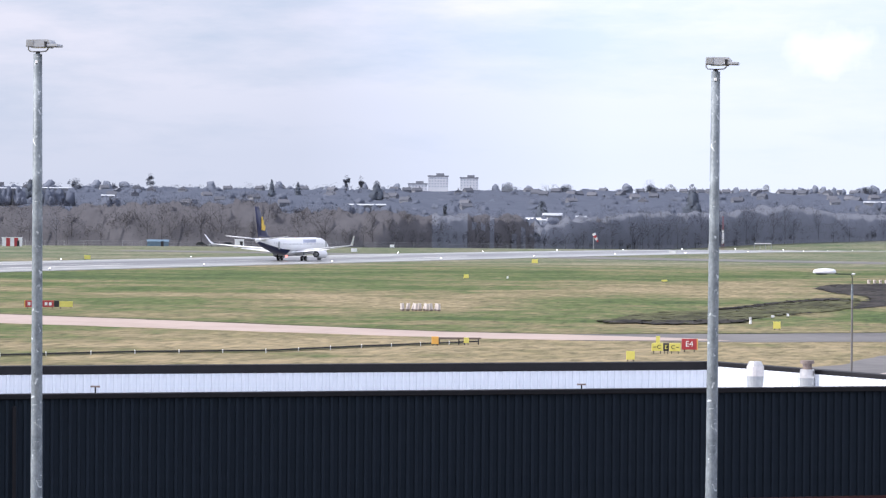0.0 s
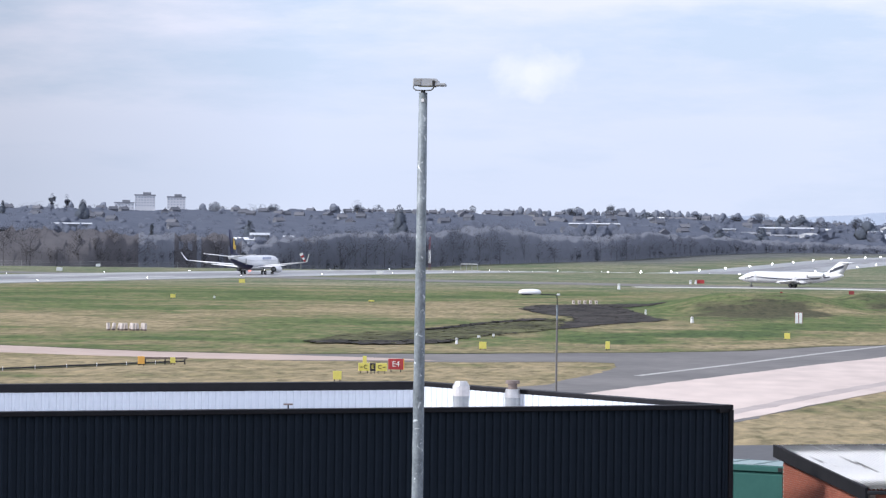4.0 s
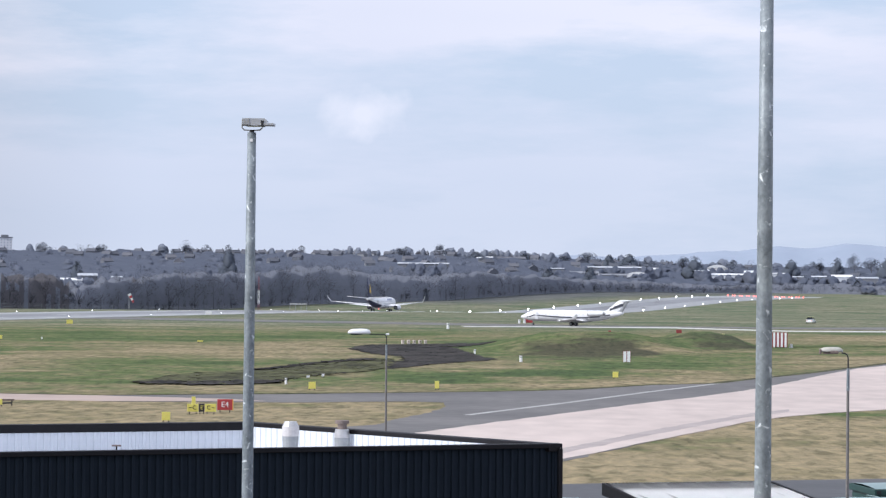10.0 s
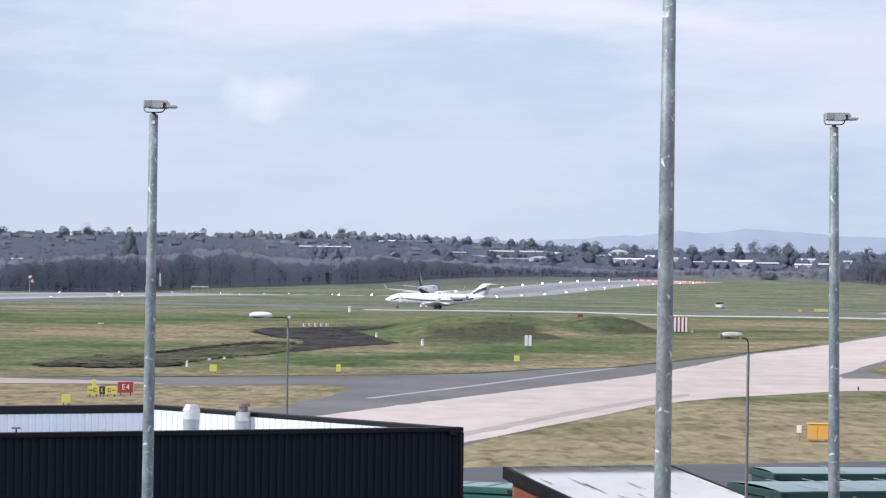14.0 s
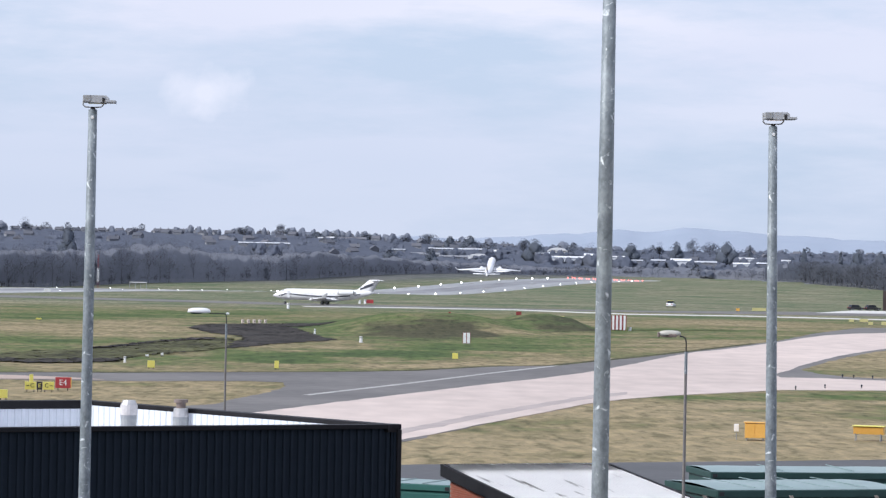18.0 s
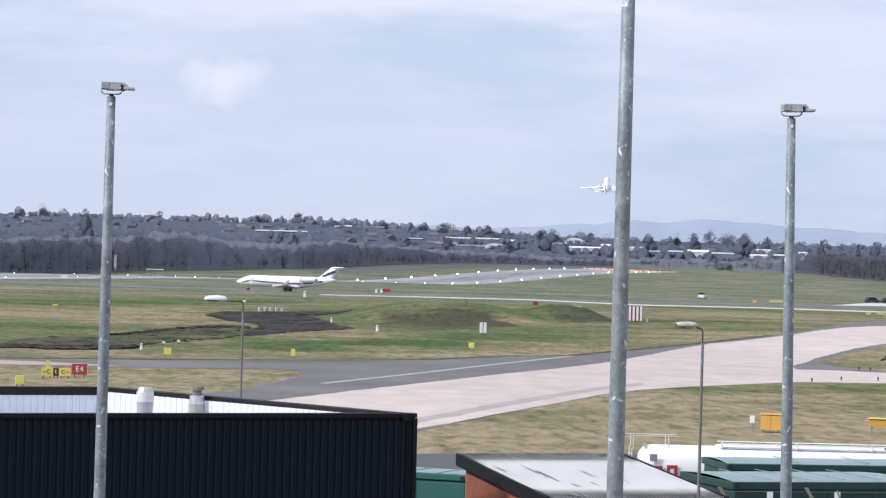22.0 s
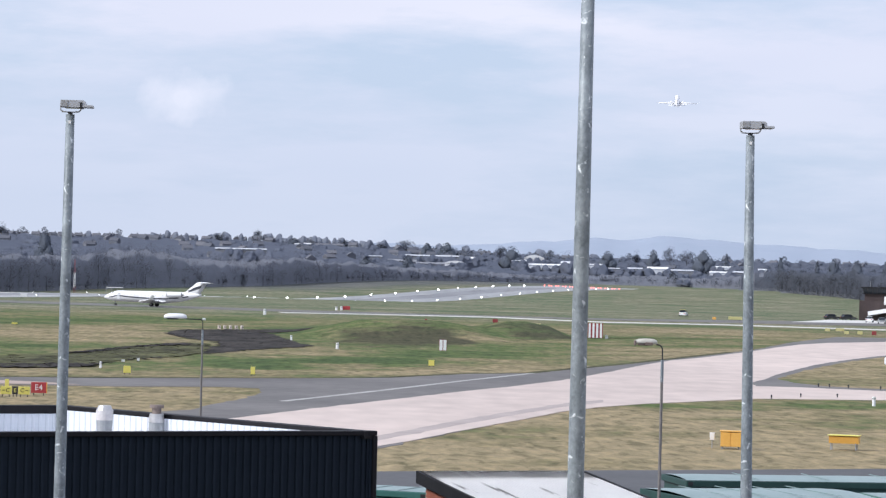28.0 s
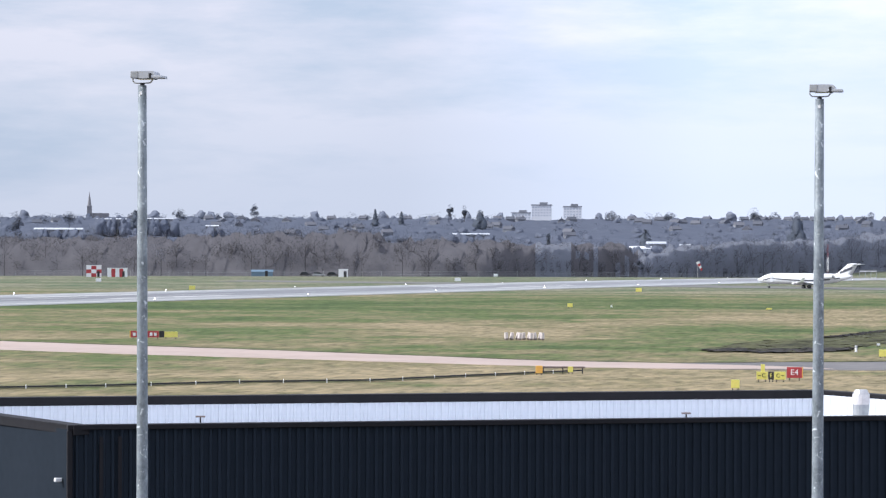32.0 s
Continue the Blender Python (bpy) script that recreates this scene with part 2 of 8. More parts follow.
    L(ramp(noise_at(0.9, 8, 1.0, 0.3, 4, 0.5, 0.62), [(0.36, (0.56, 0.57, 0.52)), (0.455, (0.90, 0.91, 0.88)), (0.54, (1.06, 1.04, 1.02)), (0.64, (1.34, 1.30, 1.24))]), tone.inputs["Color2"])
    L(tone.outputs["Color"], bsdf.inputs["Base Color"])
    bsdf.inputs["Roughness"].default_value = 0.9
    bsdf.inputs["Specular IOR Level"].default_value = 0.15
    bp = N("ShaderNodeBump")
    bp.inputs["Strength"].default_value, bp.inputs["Distance"].default_value = 0.8, 0.25
    L(noise_at(0.6, 6, 1, 0.6), bp.inputs["Height"])
    L(bp.outputs["Normal"], bsdf.inputs["Normal"])
    return m


GRASS = grass_material()
RUNWAY = material("runway_asphalt", (0.150, 0.152, 0.148), (0.310, 0.310, 0.300), 0.03, 0.34, 0, 0.2, 14, 0.15, "World", (1, 0.25, 1))
STRIP = material("red_brown_concrete", (0.37, 0.285, 0.240), (0.51, 0.405, 0.350), 0.08, 0.8, 0, 0.15, 9, 0.2, "World")
CONCRETE = material("pink_concrete", (0.46, 0.384, 0.349), (0.67, 0.564, 0.508), 0.022, 0.8, 0, 0.15, 16, 0.16, "World", (1, 0.4, 1))
GRIME = material("dirty_concrete", (0.33, 0.285, 0.27), (0.48, 0.41, 0.385), 0.12, 0.85, 0, 0.15, 8, 0.2, "World")
ASPHALT = material("taxiway_asphalt", (0.088, 0.084, 0.083), (0.190, 0.178, 0.170), 0.07, 0.75, 0, 0.2, 10, 0.2, "World")
YARD = material("yard_asphalt", (0.05, 0.052, 0.056), (0.11, 0.11, 0.115), 0.12, 0.7, 0, 0.3, 12, 0.25, "World")
SOIL = material("dug_soil", (0.018, 0.017, 0.018), (0.078, 0.071, 0.064), 0.25, 0.95, 0, 0.8, 6, 0.14, "World", (1, 0.4, 1), 0, 0.1)
MUD = material("muddy_grass", (0.034, 0.034, 0.024), (0.140, 0.142, 0.072), 0.2, 0.95, 0, 0.6, 6, 0.13, "World", (1, 0.5, 1), 0, 0.1)
WORNPAINT = material("worn_marking", (0.27, 0.265, 0.255), (0.52, 0.51, 0.49), 0.3, 0.75, 0, 0, 7, 0.2, "World")
TRACKS = material("rubbered_asphalt", (0.085, 0.084, 0.087), (0.225, 0.221, 0.222), 0.03, 0.4, 0, 0.2, 14, 0.17, "World", (1, 0.2, 1))
PAINT = material("white_marking", (0.5, 0.49, 0.46), (0.72, 0.71, 0.68), 0.2, 0.7, 0, 0, 9, 0.25, "World")
CLAD = material("black_cladding", (0.0125, 0.0185, 0.027), (0.022, 0.030, 0.042), 0.35, 0.75, 0.0, 0.1, 8, 0.3, "Object", (1, 1, 1), 0, 0.1)
TRIM = material("dark_trim", (0.008, 0.008, 0.010), (0.018, 0.017, 0.02), 0.6, 0.6, 0.0, 0.1, 8, 0.25, "Object", (1, 1, 1), 0, 0.2)
WHITECLAD = material("pale_sheet", (0.62, 0.655, 0.715), (0.75, 0.775, 0.82), 0.4, 0.5, 0.0, 0.1, 8)


def galvanised():
    """Dull zinc with a mottled bloom and small pale flecks."""
    m = material("galvanised_steel", (0.125, 0.148, 0.165), (0.315, 0.355, 0.385), 4.0, 0.55, 0.15, 0.15, 6, 0.17, "Object", (1, 1, 0.7))
    N, L = m.node_tree.nodes.new, m.node_tree.links.new
    bsdf = m.node_tree.nodes["Principled BSDF"]
    col = bsdf.inputs["Base Color"].links[0].from_socket
    co, fleck, pick, mix = N("ShaderNodeTexCoord"), N("ShaderNodeTexNoise"), N("ShaderNodeValToRGB"), N("ShaderNodeMixRGB")
    fleck.inputs["Scale"].default_value, fleck.inputs["Detail"].default_value, fleck.inputs["Distortion"].default_value = 9.0, 3.0, 0.6
    L(co.outputs["Object"], fleck.inputs["Vector"])
    pick.color_ramp.elements[0].position, pick.color_ramp.elements[1].position = 0.62, 0.69
    L(fleck.outputs["Fac"], pick.inputs["Fac"])
    L(pick.outputs["Color"], mix.inputs["Fac"])
    L(col, mix.inputs["Color1"])
    mix.inputs["Color2"].default_value = (0.66, 0.70, 0.73, 1)
    L(mix.outputs["Color"], bsdf.inputs["Base Color"])
    return m


GALV = galvanised()
STEEL = material("stainless_flue", (0.45, 0.44, 0.43), (0.75, 0.73, 0.72), 2.5, 0.32, 0.7, 0.1, 6)
RUST = material("rusty_cowl", (0.12, 0.09, 0.08), (0.30, 0.24, 0.21), 3.0, 0.7, 0.2, 0.2, 6)
WINGGREY = material("pale_grey_paint", (0.76, 0.77, 0.79), (0.84, 0.845, 0.855), 0.3, 0.4, 0, 0, 8)
WHITE = material("white_paint", (0.82, 0.825, 0.835), (0.90, 0.90, 0.905), 0.3, 0.35, 0, 0, 8)
RED = material("red_paint", (0.36, 0.036, 0.045), (0.50, 0.06, 0.066), 1.0, 0.5, 0, 0, 8)
YELLOW = material("yellow_paint", (0.70, 0.62, 0.12), (0.80, 0.74, 0.20), 1.0, 0.5, 0, 0, 8)
# duller copy of the yellow for signs farther off
DULLYELLOW = material("dull_yellow_paint", (0.50, 0.46, 0.20), (0.62, 0.57, 0.28), 1.0, 0.6, 0, 0, 8)
ORANGE = material("orange_paint", (0.72, 0.38, 0.07), (0.84, 0.48, 0.12), 1.5, 0.5, 0, 0.05, 6)
DARKRED = material("dull_red_paint", (0.20, 0.03, 0.035), (0.30, 0.05, 0.05), 1.0, 0.6, 0, 0, 8)
COLUMN = material("weathered_column", (0.13, 0.12, 0.115), (0.24, 0.225, 0.215), 2.0, 0.6, 0.1, 0.1, 6)
BLACK = material("black_paint", (0.012, 0.012, 0.014), (0.03, 0.03, 0.034), 1.0, 0.5, 0, 0, 8)
NAVY = material("navy_paint", (0.012, 0.016, 0.06), (0.02, 0.026, 0.09), 0.5, 0.35, 0, 0, 8)
GOLD = material("gold_paint", (0.62, 0.42, 0.05), (0.72, 0.50, 0.08), 0.5, 0.4, 0, 0, 8)
GREY = material("grey_metal", (0.30, 0.31, 0.32), (0.42, 0.43, 0.44), 1.0, 0.45, 0.3, 0.05, 8)
RUBBER = material("rubber", (0.012, 0.012, 0.012), (0.03, 0.03, 0.03), 3.0, 0.85, 0, 0.1, 6)
GLASS = material("dark_glass", (0.015, 0.02, 0.028), (0.03, 0.038, 0.05), 0.5, 0.08, 0, 0, 5)
BRICK = material("red_brick", (0.22, 0.068, 0.042), (0.36, 0.115, 0.07), 1.6, 0.85, 0, 0.3, 7, 0.25, "Object", (1, 1, 1), 0.25)
MORTAR = material("mortar", (0.25, 0.2, 0.17), (0.38, 0.32, 0.27), 4.0, 0.9, 0, 0.3, 6)
GREEN = material("green_container_paint", (0.012, 0.042, 0.038), (0.026, 0.075, 0.066), 0.7, 0.5, 0, 0.1, 7)
# pale blue-green, with some of the reflected sky put into the colour
TEAL = material("pale_green_roof", (0.17, 0.26, 0.255), (0.30, 0.385, 0.38), 0.5, 0.4, 0, 0.1, 7)


def twig_material(name, low, high, vary, sparse=0.5, face=(0.15, -0.66, 0.73)):
    """Thin twigs and leaves, which light partly passes through."""
    m = material(name, low, high, 0.022, 0.95, 0, 0, 20, 0.11, "World", (1, 1, 1), vary, 0.1)
    nt = m.node_tree
    N, L = nt.nodes.new, nt.links.new
    bsdf = nt.nodes["Principled BSDF"]
    col = bsdf.inputs["Base Color"].links[0].from_socket
    thru, mix = N("ShaderNodeBsdfTranslucent"), N("ShaderNodeMixShader")
    mix.inputs["Fac"].default_value = 0.5
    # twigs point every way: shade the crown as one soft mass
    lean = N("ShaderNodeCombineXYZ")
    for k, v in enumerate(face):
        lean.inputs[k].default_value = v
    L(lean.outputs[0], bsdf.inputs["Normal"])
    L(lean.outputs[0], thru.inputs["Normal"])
    L(col, thru.inputs["Color"])
    L(bsdf.outputs[0], mix.inputs[1])
    L(thru.outputs[0], mix.inputs[2])
    # a tuft of twigs is mostly air
    air, gap = N("ShaderNodeBsdfTransparent"), N("ShaderNodeMixShader")
    gap.inputs["Fac"].default_value = sparse
    L(mix.outputs[0], gap.inputs[1])
    L(air.outputs[0], gap.inputs[2])
    L(gap.outputs[0], nt.nodes["Material Output"].inputs["Surface"])
    return m


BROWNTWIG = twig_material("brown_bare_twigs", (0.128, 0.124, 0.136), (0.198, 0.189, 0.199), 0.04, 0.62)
# bluish greys hold painted distance haze, more of it in the far twigs
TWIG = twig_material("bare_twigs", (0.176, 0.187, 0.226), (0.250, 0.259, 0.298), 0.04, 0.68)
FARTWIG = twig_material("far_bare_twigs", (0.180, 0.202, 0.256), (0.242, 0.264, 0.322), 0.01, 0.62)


def mass_material(name, low, high, scale, vary=0.0, blend=0.75, face=(0.15, -0.66, 0.73)):
    """The closed inside of many crowns, whose twigs point every way: shaded softly, with little relief."""
    m = material(name, low, high, scale, 0.95, 0, 0, 9, 0.2, "World", (1, 1, 1), vary, 0.1)
    N, L = m.node_tree.nodes.new, m.node_tree.links.new
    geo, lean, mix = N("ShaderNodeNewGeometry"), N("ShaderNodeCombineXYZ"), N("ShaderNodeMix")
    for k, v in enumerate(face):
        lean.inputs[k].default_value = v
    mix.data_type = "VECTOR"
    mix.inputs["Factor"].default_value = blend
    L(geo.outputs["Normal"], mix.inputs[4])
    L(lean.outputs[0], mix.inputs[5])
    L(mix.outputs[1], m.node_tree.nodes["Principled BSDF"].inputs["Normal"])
    return m


# colour lightened to make up for the shade on the belt's receding edge
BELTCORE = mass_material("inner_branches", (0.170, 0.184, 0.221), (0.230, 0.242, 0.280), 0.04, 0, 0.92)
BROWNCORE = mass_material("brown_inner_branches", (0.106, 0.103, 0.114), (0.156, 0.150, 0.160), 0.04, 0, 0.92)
# slope colours blued with painted haze, palest on the skyline
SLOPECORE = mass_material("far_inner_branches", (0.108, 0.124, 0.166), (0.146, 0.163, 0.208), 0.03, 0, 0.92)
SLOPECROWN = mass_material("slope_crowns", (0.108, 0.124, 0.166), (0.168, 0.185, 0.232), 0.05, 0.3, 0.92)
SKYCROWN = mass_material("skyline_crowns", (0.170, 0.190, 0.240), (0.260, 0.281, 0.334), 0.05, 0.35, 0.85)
# evergreen lifted and blued, as haze would show it
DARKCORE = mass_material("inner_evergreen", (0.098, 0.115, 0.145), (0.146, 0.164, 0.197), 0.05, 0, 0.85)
# belt colours darkened to cancel the sun on this edge of the wood
DUSKCORE = mass_material("darkened_branches", (0.078, 0.089, 0.114), (0.122, 0.132, 0.160), 0.05, 0, 0.85)
DUSKTWIG = twig_material("darkened_twigs", (0.112, 0.125, 0.157), (0.178, 0.192, 0.226), 0.06, 0.58)
BARK = material("bark", (0.05, 0.042, 0.036), (0.12, 0.1, 0.085), 2.0, 0.9, 0, 0.4, 6)
# leaf colour with the same haze lift
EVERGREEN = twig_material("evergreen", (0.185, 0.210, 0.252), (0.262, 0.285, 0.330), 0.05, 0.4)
# ground given the trees' painted haze, so gaps between crowns blend in
HILL = material("hill_woods", (0.120, 0.133, 0.165), (0.158, 0.170, 0.204), 0.012, 0.95, 0, 0, 8, 0.25, "World")
# the pale blue is distance haze put into the base colour
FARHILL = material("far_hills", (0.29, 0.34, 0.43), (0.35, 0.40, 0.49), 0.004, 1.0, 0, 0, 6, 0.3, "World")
# walls and tiles blued and evened out to include haze
HOUSEWALL = material("house_walls", (0.12, 0.13, 0.155), (0.21, 0.218, 0.245), 0.05, 0.9, 0, 0, 5, 0.3, "World", (1, 1, 1), 0.5)
TILE = material("roof_tiles", (0.098, 0.106, 0.130), (0.150, 0.153, 0.176), 0.1, 0.9, 0, 0, 5, 0.3, "World", (1, 1, 1), 0.6)
HOUSEPANE = material("house_windows", (0.12, 0.135, 0.165), (0.19, 0.205, 0.235), 0.3, 0.4, 0, 0, 6)
# panes made pale, haze mixed into the glass colour
TOWERPANE = material("far_windows", (0.42, 0.45, 0.51), (0.52, 0.55, 0.61), 0.3, 0.4, 0, 0, 6)
LAMPWHITE = glow("white_light", (1.0, 0.97, 0.92), 6.0)
LAMPRED = glow("red_light", (1.0, 0.22, 0.18), 2.2)

# ---------------------------------------------------------------- helpers of this scene


def smooth(x, a, b):
    x = min(1.0, max(0.0, (x - a) / (b - a)))
    return x * x * (3 - 2 * x)


def ground_z(x, y):
    """Height of the land: a dip beyond the middle of the runway, a grass bank, the rise behind the woods."""
    d = math.hypot(x, y)
    z = -4.6 * math.exp(-((d - 1430) / 290.0) ** 2)
    if 330 < y < 660:
        z += 2.6 * math.exp(-(((x - 14) / 13) ** 4 + ((y - 470) / (30 if y < 470 else 55)) ** 2))
        z += 2.3 * math.exp(-(((x - 34) / 6) ** 4 + ((y - 500) / (30 if y < 500 else 45)) ** 2))
    if y > 0 and d > 1500:
        turn = math.degrees(math.atan2(x, y))
        left = 1 - smooth(turn, -1.5, 6)
        z += left * 32.5 * smooth(d, 1650, 3100) + (1 - left) * 23 * smooth(d, 2080, 3300)
    return z


def thing(name, label, category, group="", at=None):
    ob = new(name)
    ob.empty_display_size = 0.2
    if at is not None:
        ob.matrix_basis = at
    return tagged(ob, label, category, group)


def finish(bm, name, mat, shade=False):
    me = bpy.data.meshes.new(name)
    bm.normal_update()
    if shade:
        for f in bm.faces:
            f.smooth = True
    bm.to_mesh(me)
    bm.free()
    me.materials.append(mat)
    return me


def part(name, bm, mat, parent, label="", shade=False):
    ob = new(name, finish(bm, name, mat, shade))
    ob.parent = parent
    if label:
        ob["label"] = label
    return ob


def structure(name, bm, mat, label, category, shade=False):
    return tagged(new(name, finish(bm, name, mat, shade)), label, category, kind="structure")


def bare():
    return bmesh.new()


def add_box(bm, c, s, rz=0.0, bevel=0.0, m=None):
    """A box round c with the full sizes s."""
    r = bmesh.ops.create_cube(bm, size=1.0)
    mat = Matrix.Translation(c) @ Matrix.Rotation(radians(rz), 4, "Z") @ Matrix.Diagonal((*s, 1))
    if m is not None:
        mat = m @ mat
    bmesh.ops.transform(bm, matrix=mat, verts=r["verts"])
    if bevel:
        es = list({e for v in r["verts"] for e in v.link_edges})
        bmesh.ops.bevel(bm, geom=es, offset=bevel, segments=1, affect="EDGES", profile=0.5)
    return bm


def add_tube(bm, p0, p1, r0, r1=None, n=10, caps=True):
    """A round bar from p0 to p1."""
    r1 = r0 if r1 is None else r1
    p0, p1 = Vector(p0), Vector(p1)
    q = (p1 - p0).to_track_quat("Z", "Y").to_matrix()
    rings = []
    for p, r in ((p0, r0), (p1, r1)):
        rings.append([bm.verts.new(p + q @ Vector((r * math.cos(2 * math.pi * k / n), r * math.sin(2 * math.pi * k / n), 0))) for k in range(n)])
    for k in range(n):
        bm.faces.new((rings[0][k], rings[0][(k + 1) % n], rings[1][(k + 1) % n], rings[1][k]))
    if caps:
        bm.faces.new(rings[0][::-1])
        bm.faces.new(rings[1])
    return bm


def add_loft(bm, sections, caps=True):
    """Joins rings of equal length; each ring is a list of points."""
    rings = [[bm.verts.new(p) for p in s] for s in sections]
    n = len(rings[0])
    for a, b in zip(rings, rings[1:]):
        for k in range(n):
            bm.faces.new((a[k], a[(k + 1) % n], b[(k + 1) % n], b[k]))
    if caps:
        bm.faces.new(rings[0][::-1])
        bm.faces.new(rings[-1])
    bmesh.ops.recalc_face_normals(bm, faces=bm.faces[:])
    return bm


def round_section(x, y, z, ry, rz, n=20):
    return [(x, y + ry * math.cos(2 * math.pi * k / n), z + rz * math.sin(2 * math.pi * k / n)) for k in range(n)]


def add_slab(bm, outline, top, depth):
    """A flat slab with the given outline."""
    up = [bm.verts.new((x, y, top)) for x, y in outline]
    dn = [bm.verts.new((x, y, top - depth)) for x, y in outline]
    n = len(up)
    area = sum(outline[i][0] * outline[(i + 1) % n][1] - outline[(i + 1) % n][0] * outline[i][1] for i in range(n))
    if area < 0:
        up.reverse(), dn.reverse()
    bm.faces.new(up)
    for k in range(n):
        bm.faces.new((up[(k + 1) % n], up[k], dn[k], dn[(k + 1) % n]))
    return bm


# ---------------------------------------------------------------- ground


# the edge of the woods: turn, distance and height of the trees
EDGE_TURN = [-24, -17, -12, -11, -10.2, -9.2, -7.4, -4, -1, 2.3, 5, 6.6, 8.7, 10.3, 14, 20]
EDGE_DIST = [1170, 1115, 1096, 1101, 1122, 1166, 1265, 1590, 1740, 2080, 2330, 2330, 2260, 1800, 1650, 1600]
# the top of the belt as an angle over the horizon
TOP_TURN = [-24, -20.3, -19.2, -18.2, -17.1, -16.3, -15.66, -15.24, -14.7, -14.17, -13.64, -13.2, -13, -12, -11.17, -10.4, -8.4, -8.28, -8.02, -7.92, -7.72, -7.62, -6.65, -6.1, -5.6, -5.15, -4.5, -3.97, -3.4, -2.9, -2.4, -1.4, -0.5, 0.35, 1.2, 1.86, 2.8, 4, 5.1, 6.5, 7.24, 7.9, 8.6, 9.4, 20]
TOP_RISE = [0.28, 0.278, 0.25, 0.317, 0.30, 0.337, 0.396, 0.45, 0.40, 0.378, 0.50, 0.40, 0.21, 0.26, 0.19, 0.155, 0.14, -0.10, -0.10, -0.03, -0.03, 0.113, 0.208, 0.30, 0.27, 0.25, 0.25, 0.39, 0.42, 0.36, 0.24, 0.18, 0.26, 0.186, 0.107, 0.05, 0.02, -0.05, -0.02, 0.03, -0.02, 0.06, 0.24, 0.23, 0.25]


def in_woods(x, y):
    turn = math.degrees(math.atan2(x, y))
    return y > 0 and -24 < turn < 20 and math.hypot(x, y) > np.interp(turn, EDGE_TURN, EDGE_DIST) + 22


def build_ground():
    turns = [-180 + 6 * k for k in range(26)] + list(np.arange(-24, 16.01, 0.4)) + [18 + 6 * k for k in range(27)]
    turns = sorted({round(float(t), 3) for t in turns if t < 180})
    rings, r = [4.0], 4.0
    while r < 4900:
        r += max(4.0, 0.05 * r) if r < 330 else (9.0 if r < 660 else (12.0 if r < 2000 else 0.04 * r))
        rings.append(r)
    verts, faces = [(0, 0, 0)], []
    n = len(turns)
    for r in rings:
        for t in turns:
            x, y = r * math.sin(radians(t)), r * math.cos(radians(t))
            verts.append((x, y, ground_z(x, y)))
    for k in range(n):
        faces.append((0, 1 + (k + 1) % n, 1 + k))
    for i in range(len(rings) - 1):
        o = 1 + i * n
        for k in range(n):
            k2 = (k + 1) % n
            faces.append((o + k, o + k2, o + n + k2, o + n + k))
    me = bpy.data.meshes.new("ground")
    me.from_pydata(verts, [], faces)
    me.polygons.foreach_set("use_smooth", [True] * len(me.polygons))
    me.materials.append(GRASS)
    me.materials.append(HILL)
    far = [1 if math.hypot(p.center[0], p.center[1]) > 2400 or in_woods(p.center[0], p.center[1]) else 0 for p in me.polygons]
    me.polygons.foreach_set("material_index", far)
    tagged(new("ground", me), "airfield of short winter grass, straw and green, rising to wooded land", "ground", kind="structure")


build_ground()

# the runway: heading 13.5 degrees, through (-156, 687)
RW_TURN = radians(13.5)
RW_DIR, RW_SIDE = Vector((math.sin(RW_TURN), math.cos(RW_TURN))), Vector((math.cos(RW_TURN), -math.sin(RW_TURN)))
RW_AT = Vector((-156.0, 687.0))


def on_runway(s, side):
    p = RW_AT + RW_DIR * s + RW_SIDE * side
    return p.x, p.y


def ribbon(name, lines, lift, mat, label, category, kind="structure"):
    """A surface between two edges that lies on the land."""
    bm = bare()
    prev = None
    for (xa, ya), (xb, yb) in lines:
        row = [bm.verts.new((xa + (xb - xa) * f, ya + (yb - ya) * f, ground_z(xa + (xb - xa) * f, ya + (yb - ya) * f) + lift)) for f in (0, 0.25, 0.5, 0.75, 1)]
        low = [bm.verts.new((v.co.x, v.co.y, v.co.z - 0.3)) for v in (row[0], row[-1])]
        row = [low[0], *row, low[1]]
        if prev:
            for k in range(6):
                bm.faces.new((prev[k], prev[k + 1], row[k + 1], row[k]))
        prev = row
    bmesh.ops.recalc_face_normals(bm, faces=bm.faces[:])
    return structure(name, bm, mat, label, category)


ribbon("runway", [(on_runway(s, -30), on_runway(s, 30)) for s in range(-900, 1560, 15)], 0.06, RUNWAY, "long grey asphalt runway with worn wheel tracks", "runway")


PAVED = []


EDGE_RNG = random.Random(5)


def worn_edge(outline, amount, step=2.2):
    """The outline with its long edges broken and uneven."""
    out = []
    for (xa, ya), (xb, yb) in zip(outline, outline[1:] + outline[:1]):
        n = max(1, min(40, int(math.hypot(xb - xa, yb - ya) / step)))
        for k in range(n):
            f = k / n
            out.append((xa + (xb - xa) * f + (EDGE_RNG.gauss(0, amount) if k else 0), ya + (yb - ya) * f + (EDGE_RNG.gauss(0, amount) if k else 0)))
    return out


def slab(name, outline, top, mat, label, category, worn=0.0):
    PAVED.append(outline)
    bm = add_slab(bare(), worn_edge(outline, worn) if worn else outline, top, 0.3)
    return structure(name, bm, mat, label, category)


